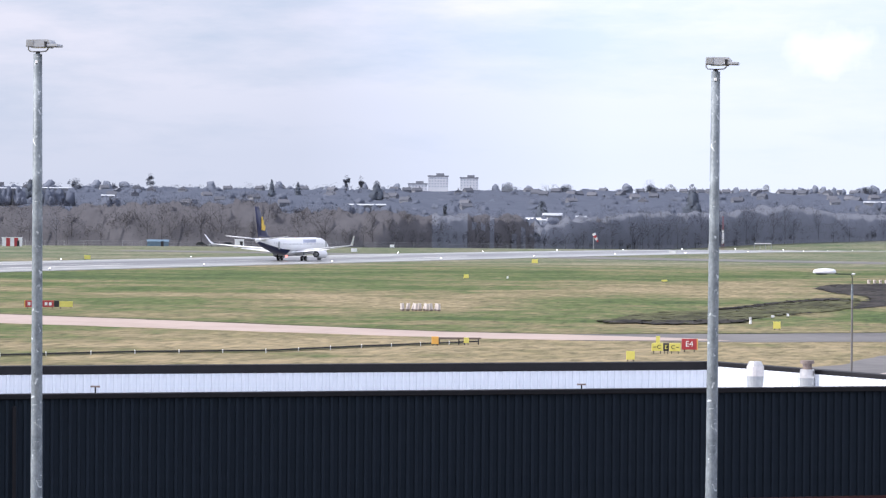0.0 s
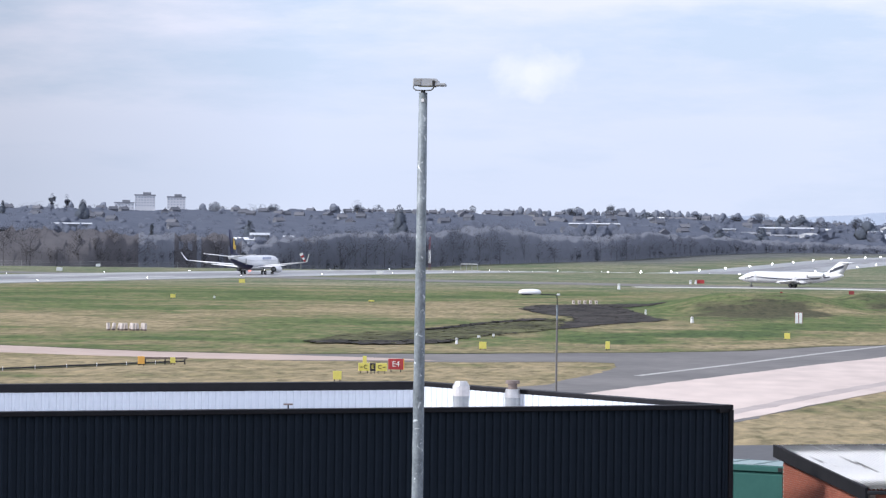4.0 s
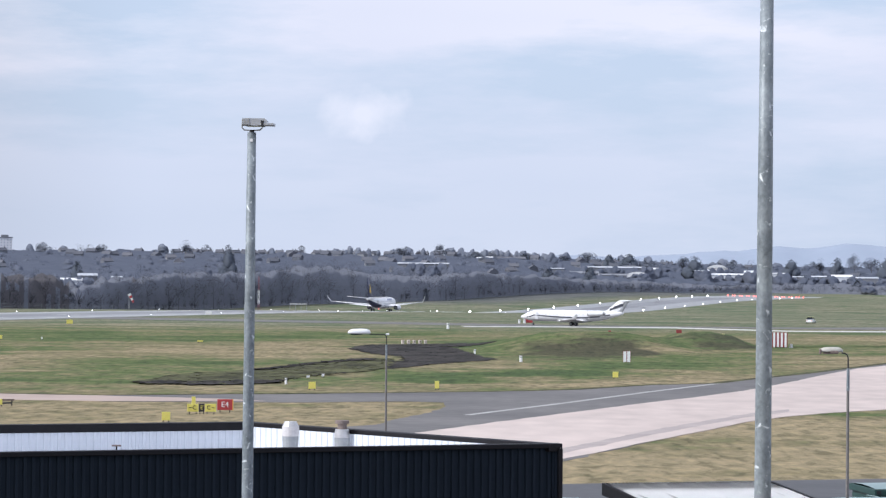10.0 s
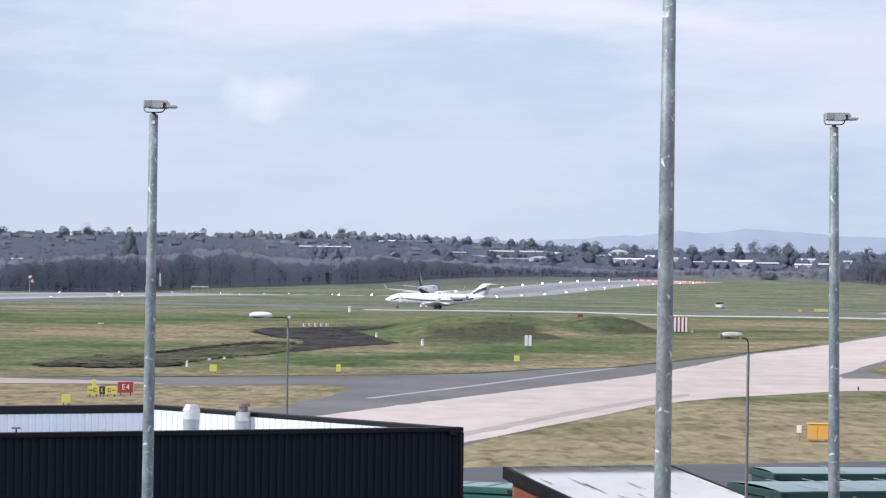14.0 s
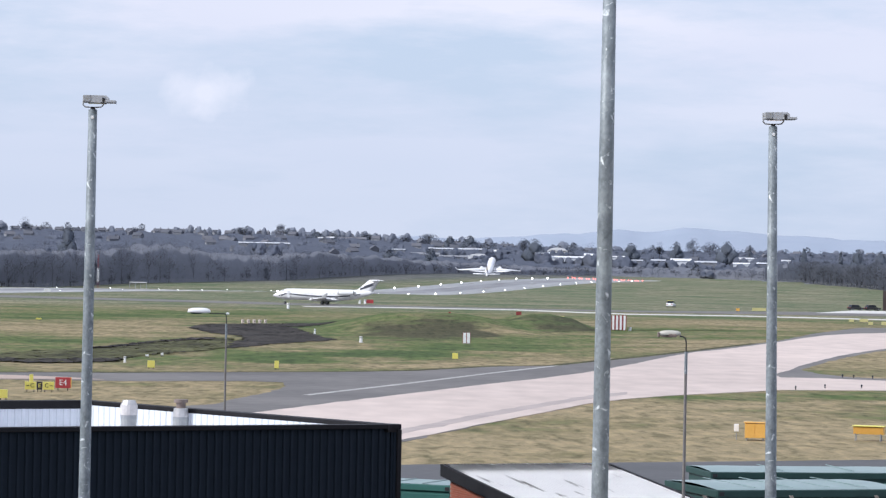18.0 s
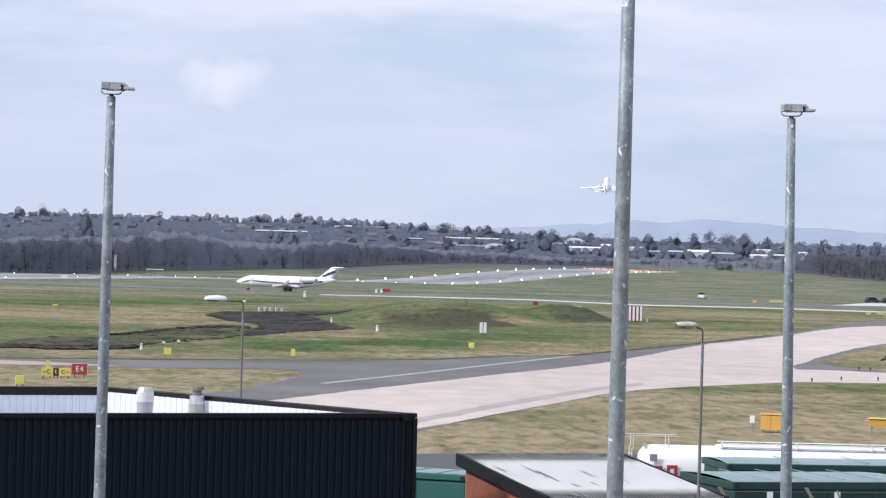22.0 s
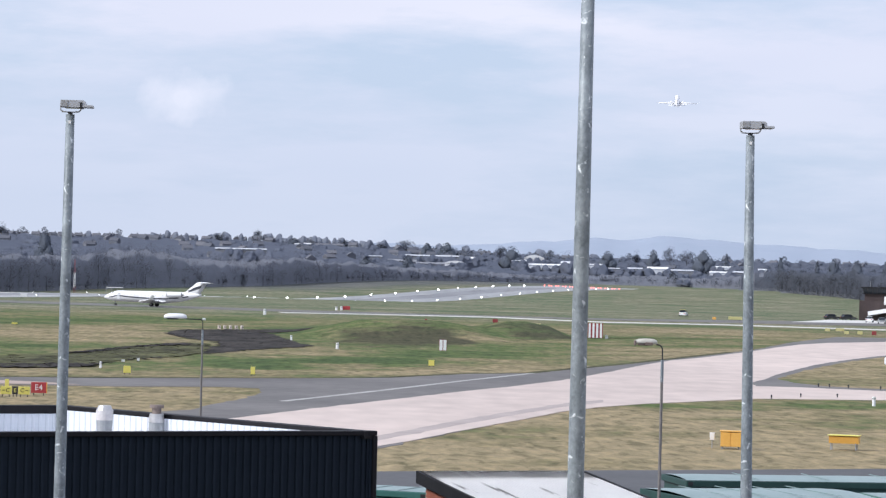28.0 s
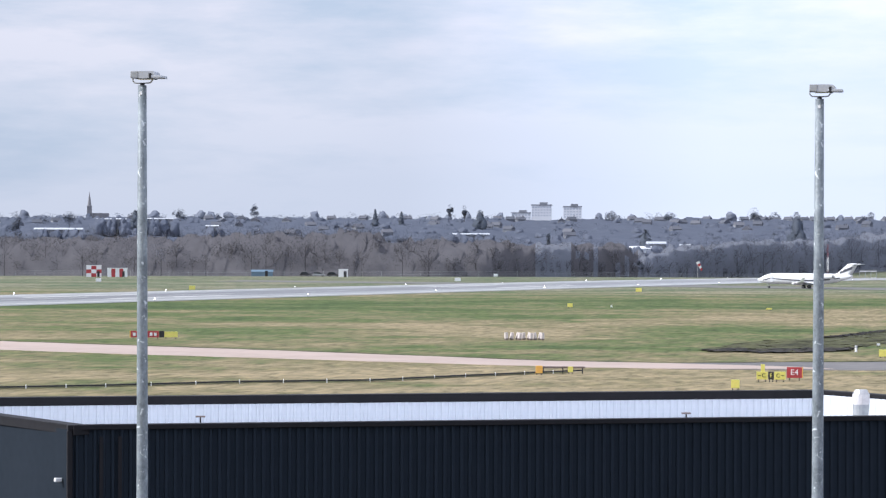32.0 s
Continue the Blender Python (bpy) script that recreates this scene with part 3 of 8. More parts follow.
slab("taxiway_asphalt", [(-36, 265.5), (-24.6, 270.7), (-21.4, 271.7), (-11.5, 277.3), (-1.1, 283.1), (7, 290), (15.1, 305.9), (22.3, 312.3), (26.2, 324), (30.6, 339), (34.5, 346.4), (39.6, 363.4), (45.8, 381), (50.5, 396), (58.3, 420),
      (64, 438), (78, 493), (96, 552), (130, 560), (210, 600), (250, 560), (112, 470), (60, 300), (20, 234), (4, 176), (-6, 150), (-30, 140), (-24, 190), (-8.9, 217), (-7.6, 227), (-5.3, 238.5), (-4.4, 250), (-4.8, 257.7), (-8, 259), (-17.6, 254.5), (-33.7, 253)], 0.02, ASPHALT,
     "dark grey asphalt taxiway junction with worn edges", "taxiway", 0.14)
slab("taxiway_concrete", [(-14, 180), (-4.6, 209.2), (-0.8, 220.7), (3.5, 233.5), (8.4, 248.1), (13, 261.5), (18.1, 275.2), (23.6, 291.9), (27.7, 307.1), (32.5, 326.2), (38.2, 349.8), (44.1, 372.2), (49.5, 386.7), (57.4, 412.1), (63.5, 432.2), (70.7, 457.9), (77.9, 480.9),
      (85.5, 498.4), (102.6, 522.4), (190, 560), (260, 545), (260, 310), (190, 276), (55, 266), (48.8, 262.8), (38.4, 260.2), (32.3, 251.7), (26.7, 244.1), (22.3, 236.2), (18.9, 227.7), (14.5, 212.7), (9.9, 197.7), (6.4, 185.6), (3.4, 175.9), (-4, 150), (-20, 150)], 0.04, CONCRETE,
     "broad pinkish concrete taxiway", "taxiway", 0.06)
slab("taxiway_strip", [(-190, 347), (-98.4, 297.3), (-77.4, 286.2), (-46.8, 267.5), (-35.3, 264.9), (-24, 260.5), (-20, 256.5), (-33.7, 253.2), (-44.6, 255.1), (-72, 266.5), (-90.8, 274.4), (-180, 318)], 0.04, STRIP,
     "narrow pinkish concrete taxiway strip", "taxiway", 0.2)
slab("service_yard", [(-120, 40), (-120, 128), (-30, 142), (3.5, 155.7), (22, 163), (34.8, 168.5), (120, 203), (120, 40)], 0.015, YARD, "dark asphalt service road and yard", "road")
slab("island_shoulder", [(43.4, 298.9), (46, 308.2), (50.8, 328.2), (60.5, 364.4), (68.3, 388.9), (76, 410.6), (85.7, 436), (97, 452), (192, 530), (250, 500), (195, 300), (56, 284.1), (53, 285.9), (49, 288.2), (46.6, 290.3), (42.7, 289.9)], 0.046, ASPHALT,
     "dark asphalt shoulder round the grass island", "taxiway", 0.1)
slab("grass_island", [(48.1, 311.4), (50.8, 323.1), (58.2, 350.5), (66.4, 378.3), (74.4, 401.8), (83.7, 426), (95, 444), (190, 520), (240, 500), (190, 306), (57.1, 290), (53.8, 290.4), (50, 294.1), (48.4, 301.2)], 0.06, GRASS, "grass island between the taxiways", "grass", 0.14)
slab("taxiway_shoulder", [(-5, 166), (-2.8, 172.9), (2.9, 184.5), (10.6, 212), (15.5, 227.5), (20.1, 241.7), (24, 250), (23.5, 245), (19.6, 235.5), (15, 221), (10.3, 205.7), (2.8, 178.9), (-3, 163)], 0.046, GRIME, "dark dirty band along the edge of the concrete taxiway", "taxiway", 0.1)

ribbon("wheel_tracks", [(on_runway(s, -12), on_runway(s, 9)) for s in range(-900, 1500, 15)], 0.064, TRACKS, "dark band of tyre rubber along the runway", "runway")


# soil dug up beside the taxiway


def rough_patch(name, outline, mat, label, category, top=0.03, lump=0.10, cell=0.7, ragged=0.35):
    """Uneven ground inside an outline, on a grid clipped to it."""
    xs, ys = [p[0] for p in outline], [p[1] for p in outline]

    def inside(x, y):
        c = False
        n = len(outline)
        for i in range(n):
            (xa, ya), (xb, yb) = outline[i], outline[i - 1]
            if (ya > y) != (yb > y) and x < (xb - xa) * (y - ya) / (yb - ya) + xa:
                c = not c
        return c

    bm = bare()
    grid = {}
    cy = cell * 2.5
    for i in range(int((max(xs) - min(xs)) / cell) + 2):
        for j in range(int((max(ys) - min(ys)) / cy) + 2):
            x = min(xs) + i * cell + random.uniform(-0.6, 0.6)
            y = min(ys) + j * cy + random.uniform(-1.5, 1.5)
            if inside(x + ragged * random.gauss(0, 0.8), y + ragged * random.gauss(0, 2.6)):
                grid[i, j] = bm.verts.new((x, y, ground_z(x, y) + top + lump * random.random()))
    for (i, j), v in list(grid.items()):
        a, b, c = grid.get((i + 1, j)), grid.get((i + 1, j + 1)), grid.get((i, j + 1))
        if a and b and c:
            bm.faces.new((v, a, b, c))
        elif a and b:
            bm.faces.new((v, a, b))
        elif b and c:
            bm.faces.new((v, b, c))
    return tagged(new(name, finish(bm, name, mat)), label, category, kind="structure")


SOIL_1 = [(-23.2, 452.8), (-22.7, 474.1), (-20.3, 484.5), (-16.3, 488.4), (-11.2, 483), (-8.8, 476.1), (-6.2, 461.3), (-4.4, 437.9), (-2.6, 417.4), (0, 399.6), (-1.7, 390.9), (-4.5, 383.6), (-7.2, 375), (-9.7, 364.7), (-11.8, 355.1), (-13.8, 349), (-14.3, 372), (-13.7, 385), (-13.3, 398.1), (-14.5, 411.9),
          (-17.4, 417.8), (-20.4, 434.4)]
SOIL_2 = [(-37.2, 301.3), (-36.1, 315.3), (-35.3, 325.2), (-33, 332.5), (-29.8, 339), (-26.9, 351.6), (-25.2, 365.2), (-22.6, 379.2), (-19.7, 391.6), (-16.3, 398.8), (-13.5, 398.1), (-12.7, 352.8), (-14.4, 343.8), (-16.8, 334.4), (-19.7, 325.2), (-21.6, 313.1), (-21.6, 301), (-25.8, 294.4), (-28.4, 291.7),
          (-31.2, 292.2), (-36.4, 294.8)]
PAVED.extend((SOIL_1, SOIL_2))
rough_patch("soil_patch_1", SOIL_1, SOIL, "patch of dark dug-over soil in the grass", "soil", 0.03, 0.06, 0.5, 0.14)
rough_patch("soil_spur", [(-16.3, 488.4), (-11.4, 491.5), (-6.9, 498.3), (-3.1, 499.6), (-0.4, 505.9), (-0.6, 488), (-3.9, 478), (-6.8, 470), (-11, 475)], SOIL, "thin tongue of dark soil running towards the bank", "soil", 0.03, 0.10, 0.5, 0.14)
rough_patch("soil_patch_2", SOIL_2, MUD, "long patch of dug-over soil, thinly grown with weeds, beside the taxiway", "soil", 0.03, 0.10, 0.5, 0.16)
rough_patch("soil_edge_1", [(-37.2, 301.3), (-34.2, 304), (-30.5, 303.5), (-26.5, 306), (-22.6, 312), (-21.7, 311), (-21.6, 301), (-25.8, 294.4), (-28.4, 291.7), (-31.2, 292.2), (-36.4, 294.8)], SOIL, "dark turned soil at the tapering end of the dug patch", "soil", 0.06, 0.14, 0.5, 0.2)
rough_patch("soil_edge_2", [(-29.8, 339), (-26.9, 351.6), (-25.2, 365.2), (-22.6, 379.2), (-19.7, 391.6), (-16.3, 398.8), (-15.9, 386), (-19.2, 379.5), (-22.1, 367.5), (-24.3, 354), (-26.1, 342)], SOIL, "ridge of dark soil along the far edge of the dug patch", "soil", 0.06, 0.16, 0.45, 0.12)
rough_patch("soil_edge_3", [(-21.6, 314), (-19.7, 326), (-16.8, 335.4), (-14.4, 344.8), (-12.5, 352), (-12.4, 349), (-14.4, 341.5), (-16.8, 331.5), (-19.7, 322), (-21.4, 310)], SOIL, "ridge of dark soil along the near edge of the dug patch", "soil", 0.06, 0.14, 0.45, 0.12)


def line_mark(name, pts, width, top, mat=None, label="worn white painted taxiway edge line"):
    bm = bare()
    for (xa, ya), (xb, yb) in zip(pts, pts[1:]):
        d = Vector((xb - xa, yb - ya)).normalized() * width / 2
        n = (-d.y, d.x)
        add_slab(bm, [(xa + n[0], ya + n[1]), (xb + n[0], yb + n[1]), (xb - n[0], yb - n[1]), (xa - n[0], ya - n[1])], top, 0.004)
    tagged(new(name, finish(bm, name, mat or PAINT)), label, "marking", kind="structure")


line_mark("strip_verge", [(-190, 348.6), (-98.4, 298.7), (-77.4, 287.6), (-46.8, 268.9), (-35.3, 266.3), (-24, 272), (-11.5, 278), (-1.1, 284), (7, 291), (15.1, 306.6), (22.3, 313), (26.2, 325), (34.5, 347.5), (45.8, 382), (58.3, 421)], 1.3, 0.03, MUD, "dark muddy verge along the concrete strip")
line_mark("taxiway_line_1", [(-2.5, 234), (5.6, 258.9), (14.3, 287.2), (20.5, 306), (31, 340)], 0.7, 0.028, WORNPAINT)
line_mark("rail_rut", [(-96, 191), (-69.4, 211), (-61.6, 219.3), (-52.7, 224.3), (-47.3, 234.3), (-41, 244)], 0.9, 0.03, MUD, "muddy rut along the low cable rail")
line_mark("grass_rut", [(38, 486), (52, 496), (67, 507)], 1.4, 0.05, MUD, "dark rut in the grass beyond the striped board")
bm = bare()
for s in range(-870, 1540, 60):
    xa, ya = on_runway(s, 0)
    add_box(bm, (xa, ya, ground_z(xa, ya) + 0.068), (0.9, 30, 0.01), -13.5)
for side in (-22.5, 22.5):
    for s in range(-885, 1540, 30):
        xa, ya = on_runway(s, side)
        add_box(bm, (xa, ya, ground_z(xa, ya) + 0.068), (2.2, 30, 0.01), -13.5)
for s in (-120, 60, 520, 670, 820, 970, 1120, 1270, 1400):
    for side in (-10, 10):
        xa, ya = on_runway(s, side)
        add_box(bm, (xa, ya, ground_z(xa, ya) + 0.07), (3.0, 45, 0.01), -13.5)
tagged(new("runway_marking", finish(bm, "runway_marking", PAINT)), "worn white runway edge lines and centre line", "marking", kind="structure")
# the pale taxiway that the business jet uses
TAXI = [((-8, 679), (-9, 688)), ((14, 685), (14, 695)), ((40, 684), (41, 696)), ((63, 652), (64, 663)), ((90, 656), (90, 668)), ((131, 636), (132, 648)), ((260, 600), (262, 612))]
ribbon("taxiway_far", TAXI, 0.05, PAINT, "pale concrete taxiway strip beyond the grass bank", "taxiway")
ribbon("taxiway_dark", [((-240, 820), (-238, 850)), ((-120, 765), (-110, 795)), ((-60, 728), (-55, 760)), ((0, 696), (4, 725)), ((40, 697), (44, 712)), ((70, 690), (74, 715)), ((130, 700), (134, 760)), ((240, 700), (250, 790))], 0.035, ASPHALT, "grey asphalt taxiway beside the runway", "taxiway")

# ---------------------------------------------------------------- hangar
H_TURN = math.degrees(math.atan2(17.9, 37.7))
H_LEN, H_SHEAR, H_DEEP, H_TOP, H_LOW = 34.01, -4.63, 16.27, 5.2, 1.75


def corrugated(width, height, ribs, depth):
    """A ribbed sheet along x, its face to -y, from z 0."""
    bm = bare()
    p = width / ribs
    prof = []
    for k in range(ribs):
        prof += [(k * p, 0), (k * p + 0.50 * p, 0), (k * p + 0.60 * p, -depth), (k * p + 0.90 * p, -depth)]
    prof.append((width, 0))
    rows = [[bm.verts.new((x, y, z)) for x, y in prof] for z in (0, height)]
    for k in range(len(prof) - 1):
        bm.faces.new((rows[0][k], rows[0][k + 1], rows[1][k + 1], rows[1][k]))
    return bm


BRICKLOW = material("sooty_brick", (0.03, 0.008, 0.008), (0.07, 0.016, 0.014), 1.6, 0.85, 0, 0.3, 7)


def build_hangar():
    h = thing("hangar", "low black corrugated hangar with a pale sunken roof behind its parapets", "hangar", at=pose(-28.77, 83.7, 0, 0, 0, H_TURN))
    side = math.degrees(math.atan2(H_DEEP, H_SHEAR))
    side_len = math.hypot(H_DEEP, H_SHEAR)
    # solid walls behind the cladding
    def wall(name, x0, y0, x1, y1, z1, mat, t=0.25, label=""):
        d = Vector((x1 - x0, y1 - y0))
        ang = math.degrees(math.atan2(d.y, d.x))
        bm = add_box(bare(), (d.length / 2, t / 2, z1 / 2), (d.length, t, z1))
        ob = part(name, bm, mat, h, label)
        ob.matrix_basis = pose(x0, y0, 0, 0, 0, ang)
        return ob
    front = wall("front_wall", 0, 0.06, H_LEN, 0.06, H_TOP - 0.15, CLAD)
    wall("side_wall", H_SHEAR, H_DEEP, 0, 0.07, H_TOP - 0.15, CLAD)
    wall("side_wall", H_LEN, 0.07, H_LEN + H_SHEAR, H_DEEP, H_TOP - 0.15, CLAD)
    back = wall("back_wall", H_LEN + H_SHEAR - 0.3, H_DEEP, H_SHEAR + 0.3, H_DEEP, H_TOP - 0.15, CLAD)
    # ribbed cladding sheets
    me = finish(corrugated(0.79, 3.34, 3, 0.075), "cladding_panel", CLAD)
    for k in range(43):
        ob = new("cladding_panel", me)
        ob.parent = front
        ob.matrix_basis = pose(k * 0.79, -0.004, H_LOW)
    # pale sheets inside the rear and the side parapet
    me = finish(corrugated(0.8, 1.2, 3, 0.035), "lining_panel", WHITECLAD)
    for k in range(42):
        ob = new("lining_panel", me)
        ob.parent = back
        ob.matrix_basis = pose(-0.15 + k * 0.8, 0.262, 3.85) @ pose(0.8, 0, 0, 0, 0, 180)
    lining = part("side_lining", corrugated(side_len - 1.0, 1.2, 48, 0.035), WHITECLAD, h)
    lining.matrix_basis = pose(H_LEN + H_SHEAR - 0.34, H_DEEP - 0.35, 3.85, 0, 0, side + 180)
    # copings
    def coping(x0, y0, x1, y1, w, z0, z1, off=0.0):
        d = Vector((x1 - x0, y1 - y0))
        ang = math.degrees(math.atan2(d.y, d.x))
        bm = add_box(bare(), (d.length / 2, off, (z0 + z1) / 2), (d.length + 0.16, w, z1 - z0), 0, 0.015)
        ob = part("coping", bm, TRIM, h, "dark folded metal coping")
        ob.matrix_basis = pose(x0, y0, 0, 0, 0, ang)
    coping(0, 0, H_LEN, 0, 0.40, H_TOP - 0.15, H_TOP, 0.1)
    coping(0.3, 0, H_SHEAR, H_DEEP, 0.5, H_TOP - 0.3, H_TOP - 0.004)
    coping(H_LEN - 0.2, 0, H_LEN + H_SHEAR, H_DEEP, 0.5, H_TOP - 0.26, H_TOP - 0.004)
    coping(H_SHEAR, H_DEEP, H_LEN + H_SHEAR, H_DEEP, 0.62, H_TOP - 0.30, H_TOP - 0.002)
    roof = part("roof", add_slab(bare(), [(0.2, 0.35), (H_LEN - 0.3, 0.35), (H_LEN + H_SHEAR - 0.3, H_DEEP - 0.2), (H_SHEAR + 0.2, H_DEEP - 0.2)], 3.9, 0.2), WHITECLAD, h, "pale sheet roof")
    for x in (-0.02, H_LEN + 0.02):
        part("corner_trim", add_box(bare(), (x, 0.0, 2.52), (0.16, 0.20, 5.04), 0, 0.02), TRIM, h)
    part("plinth", add_box(bare(), (H_LEN / 2, -0.02, H_LOW / 2), (H_LEN - 0.2, 0.2, H_LOW)), BRICKLOW, h, "dark red brick plinth")
    # seams over the ridge of the cladding
    for x in (0.9, 1.45):
        part("flashing", add_box(bare(), (x, -0.06, H_LOW + 1.55), (0.10, 0.03, 3.1)), TRIM, h)
    # security light on the side wall
    d = Vector((H_SHEAR, H_DEEP)).normalized()
    lamp = part("wall_light", add_box(bare(), (0, 0, 0), (0.14, 0.22, 0.12), 0, 0.02), WHITE, h, "small white wall light")
    lamp.matrix_basis = pose(0.62 * d.x - 0.12, 0.62 * d.y, 3.55, 0, 0, side)


build_hangar()


PALESTEEL = material("pale_steel", (0.5, 0.47, 0.46), (0.72, 0.69, 0.68), 2.0, 0.45, 0.1, 0.1, 6)


def flue(x, y, capped):
    t = thing("roof_flue", "brushed steel roof flue with a rusty capped cowl" if capped else "short flared steel roof flue", "flue", "flues on the hangar roof", pose(x, y, 3.9) @ Matrix.Scale(0.815, 4))
    if capped:
        part("pipe", add_tube(bare(), (0, 0, 0), (0, 0, 1.25), 0.33, 0.33, 18), GREY, t)
        part("collar", add_tube(bare(), (0, 0, 1.25), (0, 0, 1.62), 0.35, 0.30, 18), STEEL, t, "bright steel collar")
        part("neck", add_tube(bare(), (0, 0, 1.62), (0, 0, 1.86), 0.2, 0.2, 14), RUST, t)
        part("cowl", add_tube(bare(), (0, 0, 1.86), (0, 0, 2.0), 0.3, 0.3, 18), RUST, t, "rusty brown cowl")
    else:
        part("pipe", add_tube(bare(), (0, 0, 0), (0, 0, 1.32), 0.27, 0.36, 18), GREY, t)
        part("band", add_tube(bare(), (0, 0, 1.32), (0, 0, 1.75), 0.37, 0.37, 18), PALESTEEL, t, "pale upper band")
        part("rim", add_tube(bare(), (0, 0, 1.75), (0, 0, 1.95), 0.36, 0.26, 18), STEEL, t)


flue(-7.33, 105.4, False)
flue(-5.54, 105.8, True)
for x, y in ((-27.1, 91.4), (-12.4, 97.2)):
    t = thing("roof_vent", "thin dark T-shaped roof vent pipe", "vent", "vent pipes on the hangar roof", pose(x, y, 3.9))
    part("pipe", add_tube(bare(), (0, 0, 0), (0, 0, 1.12), 0.025), TRIM, t)
    part("cap", add_box(bare(), (0, 0, 1.14), (0.30, 0.08, 0.055), 10, 0.01), RUST, t)

# ---------------------------------------------------------------- masts and street lamps
MASTS = [(-17.63, 58.0, 13.56, -0.15, 0.104), (-4.77, 58.0, 13.33, 0.15, 0.104), (5.01, 39.5, 14.56, 0.06, 0.106), (8.15, 58.0, 13.26, -0.72, 0.104)]


PALEGREY = material("pale_grey_casting", (0.36, 0.375, 0.40), (0.50, 0.515, 0.54), 3.0, 0.45, 0.1, 0.05, 6)


def build_mast(turn, d, top, lean, r):
    x, y = d * math.sin(radians(turn)), d * math.cos(radians(turn))
    x -= math.sin(radians(lean)) * 13.3
    t = thing("floodlight_mast", "tall weathered galvanised floodlight mast with a flat floodlight head", "floodlight mast", "floodlight masts", pose(x, y, 0, 0, lean, 0))
    bm = bare()
    add_loft(bm, [[(rr * math.cos(2 * math.pi * k / 14), rr * math.sin(2 * math.pi * k / 14), z) for k in range(14)] for rr, z in
                  ((r * 1.22, 0.0), (r * 1.18, 2.6), (r * 1.08, 5.5), (r * 0.95, top - 3.2), (r * 0.80, top - 0.02))])
    part("pole", bm, GALV, t, shade=True)
    part("base_plate", add_box(bare(), (0, 0, 0.02), (0.5, 0.5, 0.04), 0, 0.01), GALV, t)
    part("cap", add_tube(bare(), (0, 0, top - 0.02), (0, 0, top + 0.03), 0.05, 0.04, 10), BLACK, t)
    part("notice", add_box(bare(), (0.0, -r * 0.86, top - 0.17), (0.05, 0.012, 0.06)), WHITE, t, "small white notice plate")
    # U-shaped yoke that carries the lamp on its two arms
    bm = bare()
    arc = [(-0.185, top + 0.21), (-0.19, top + 0.07), (-0.15, top + 0.03), (-0.05, top + 0.022), (0.05, top + 0.022), (0.16, top + 0.03), (0.20, top + 0.07), (0.215, top + 0.15)]
    for (xa, za), (xb, zb) in zip(arc, arc[1:]):
        add_tube(bm, (xa, 0, za), (xb, 0, zb), 0.014, n=6)
    part("yoke", bm, GREY, t, "bent steel yoke")
    head = bare()
    prof = [(-0.185, 0.115), (-0.165, 0.250), (0.26, 0.245), (0.30, 0.205), (0.31, 0.125), (0.10, 0.105)]
    add_loft(head, [[(px, py, top + pz) for px, pz in prof] for py in (-0.18, 0.18)])
    hd = part("floodlight", head, PALEGREY, t, "pale grey floodlight housing")
    part("gear_box", add_box(bare(), (-0.105, 0, top + 0.182), (0.15, 0.38, 0.136), 0, 0.012), GREY, hd, "darker gear box at the back")
    part("visor", add_box(bare(), (0.31, 0, top + 0.135), (0.26, 0.40, 0.05), 0, 0.008), PALEGREY, hd, "flat visor over the lens")
    part("lens", add_box(bare(), (0.06, 0, top + 0.104), (0.30, 0.30, 0.016), 0, 0), GLASS, hd, "glass lens facing down")
    for yy in (-0.195, 0.195):
        part("bracket", add_box(bare(), (0.215, yy, top + 0.15), (0.05, 0.02, 0.11)), BLACK, hd, "dark clamp")


for m in MASTS:
    build_mast(*m)


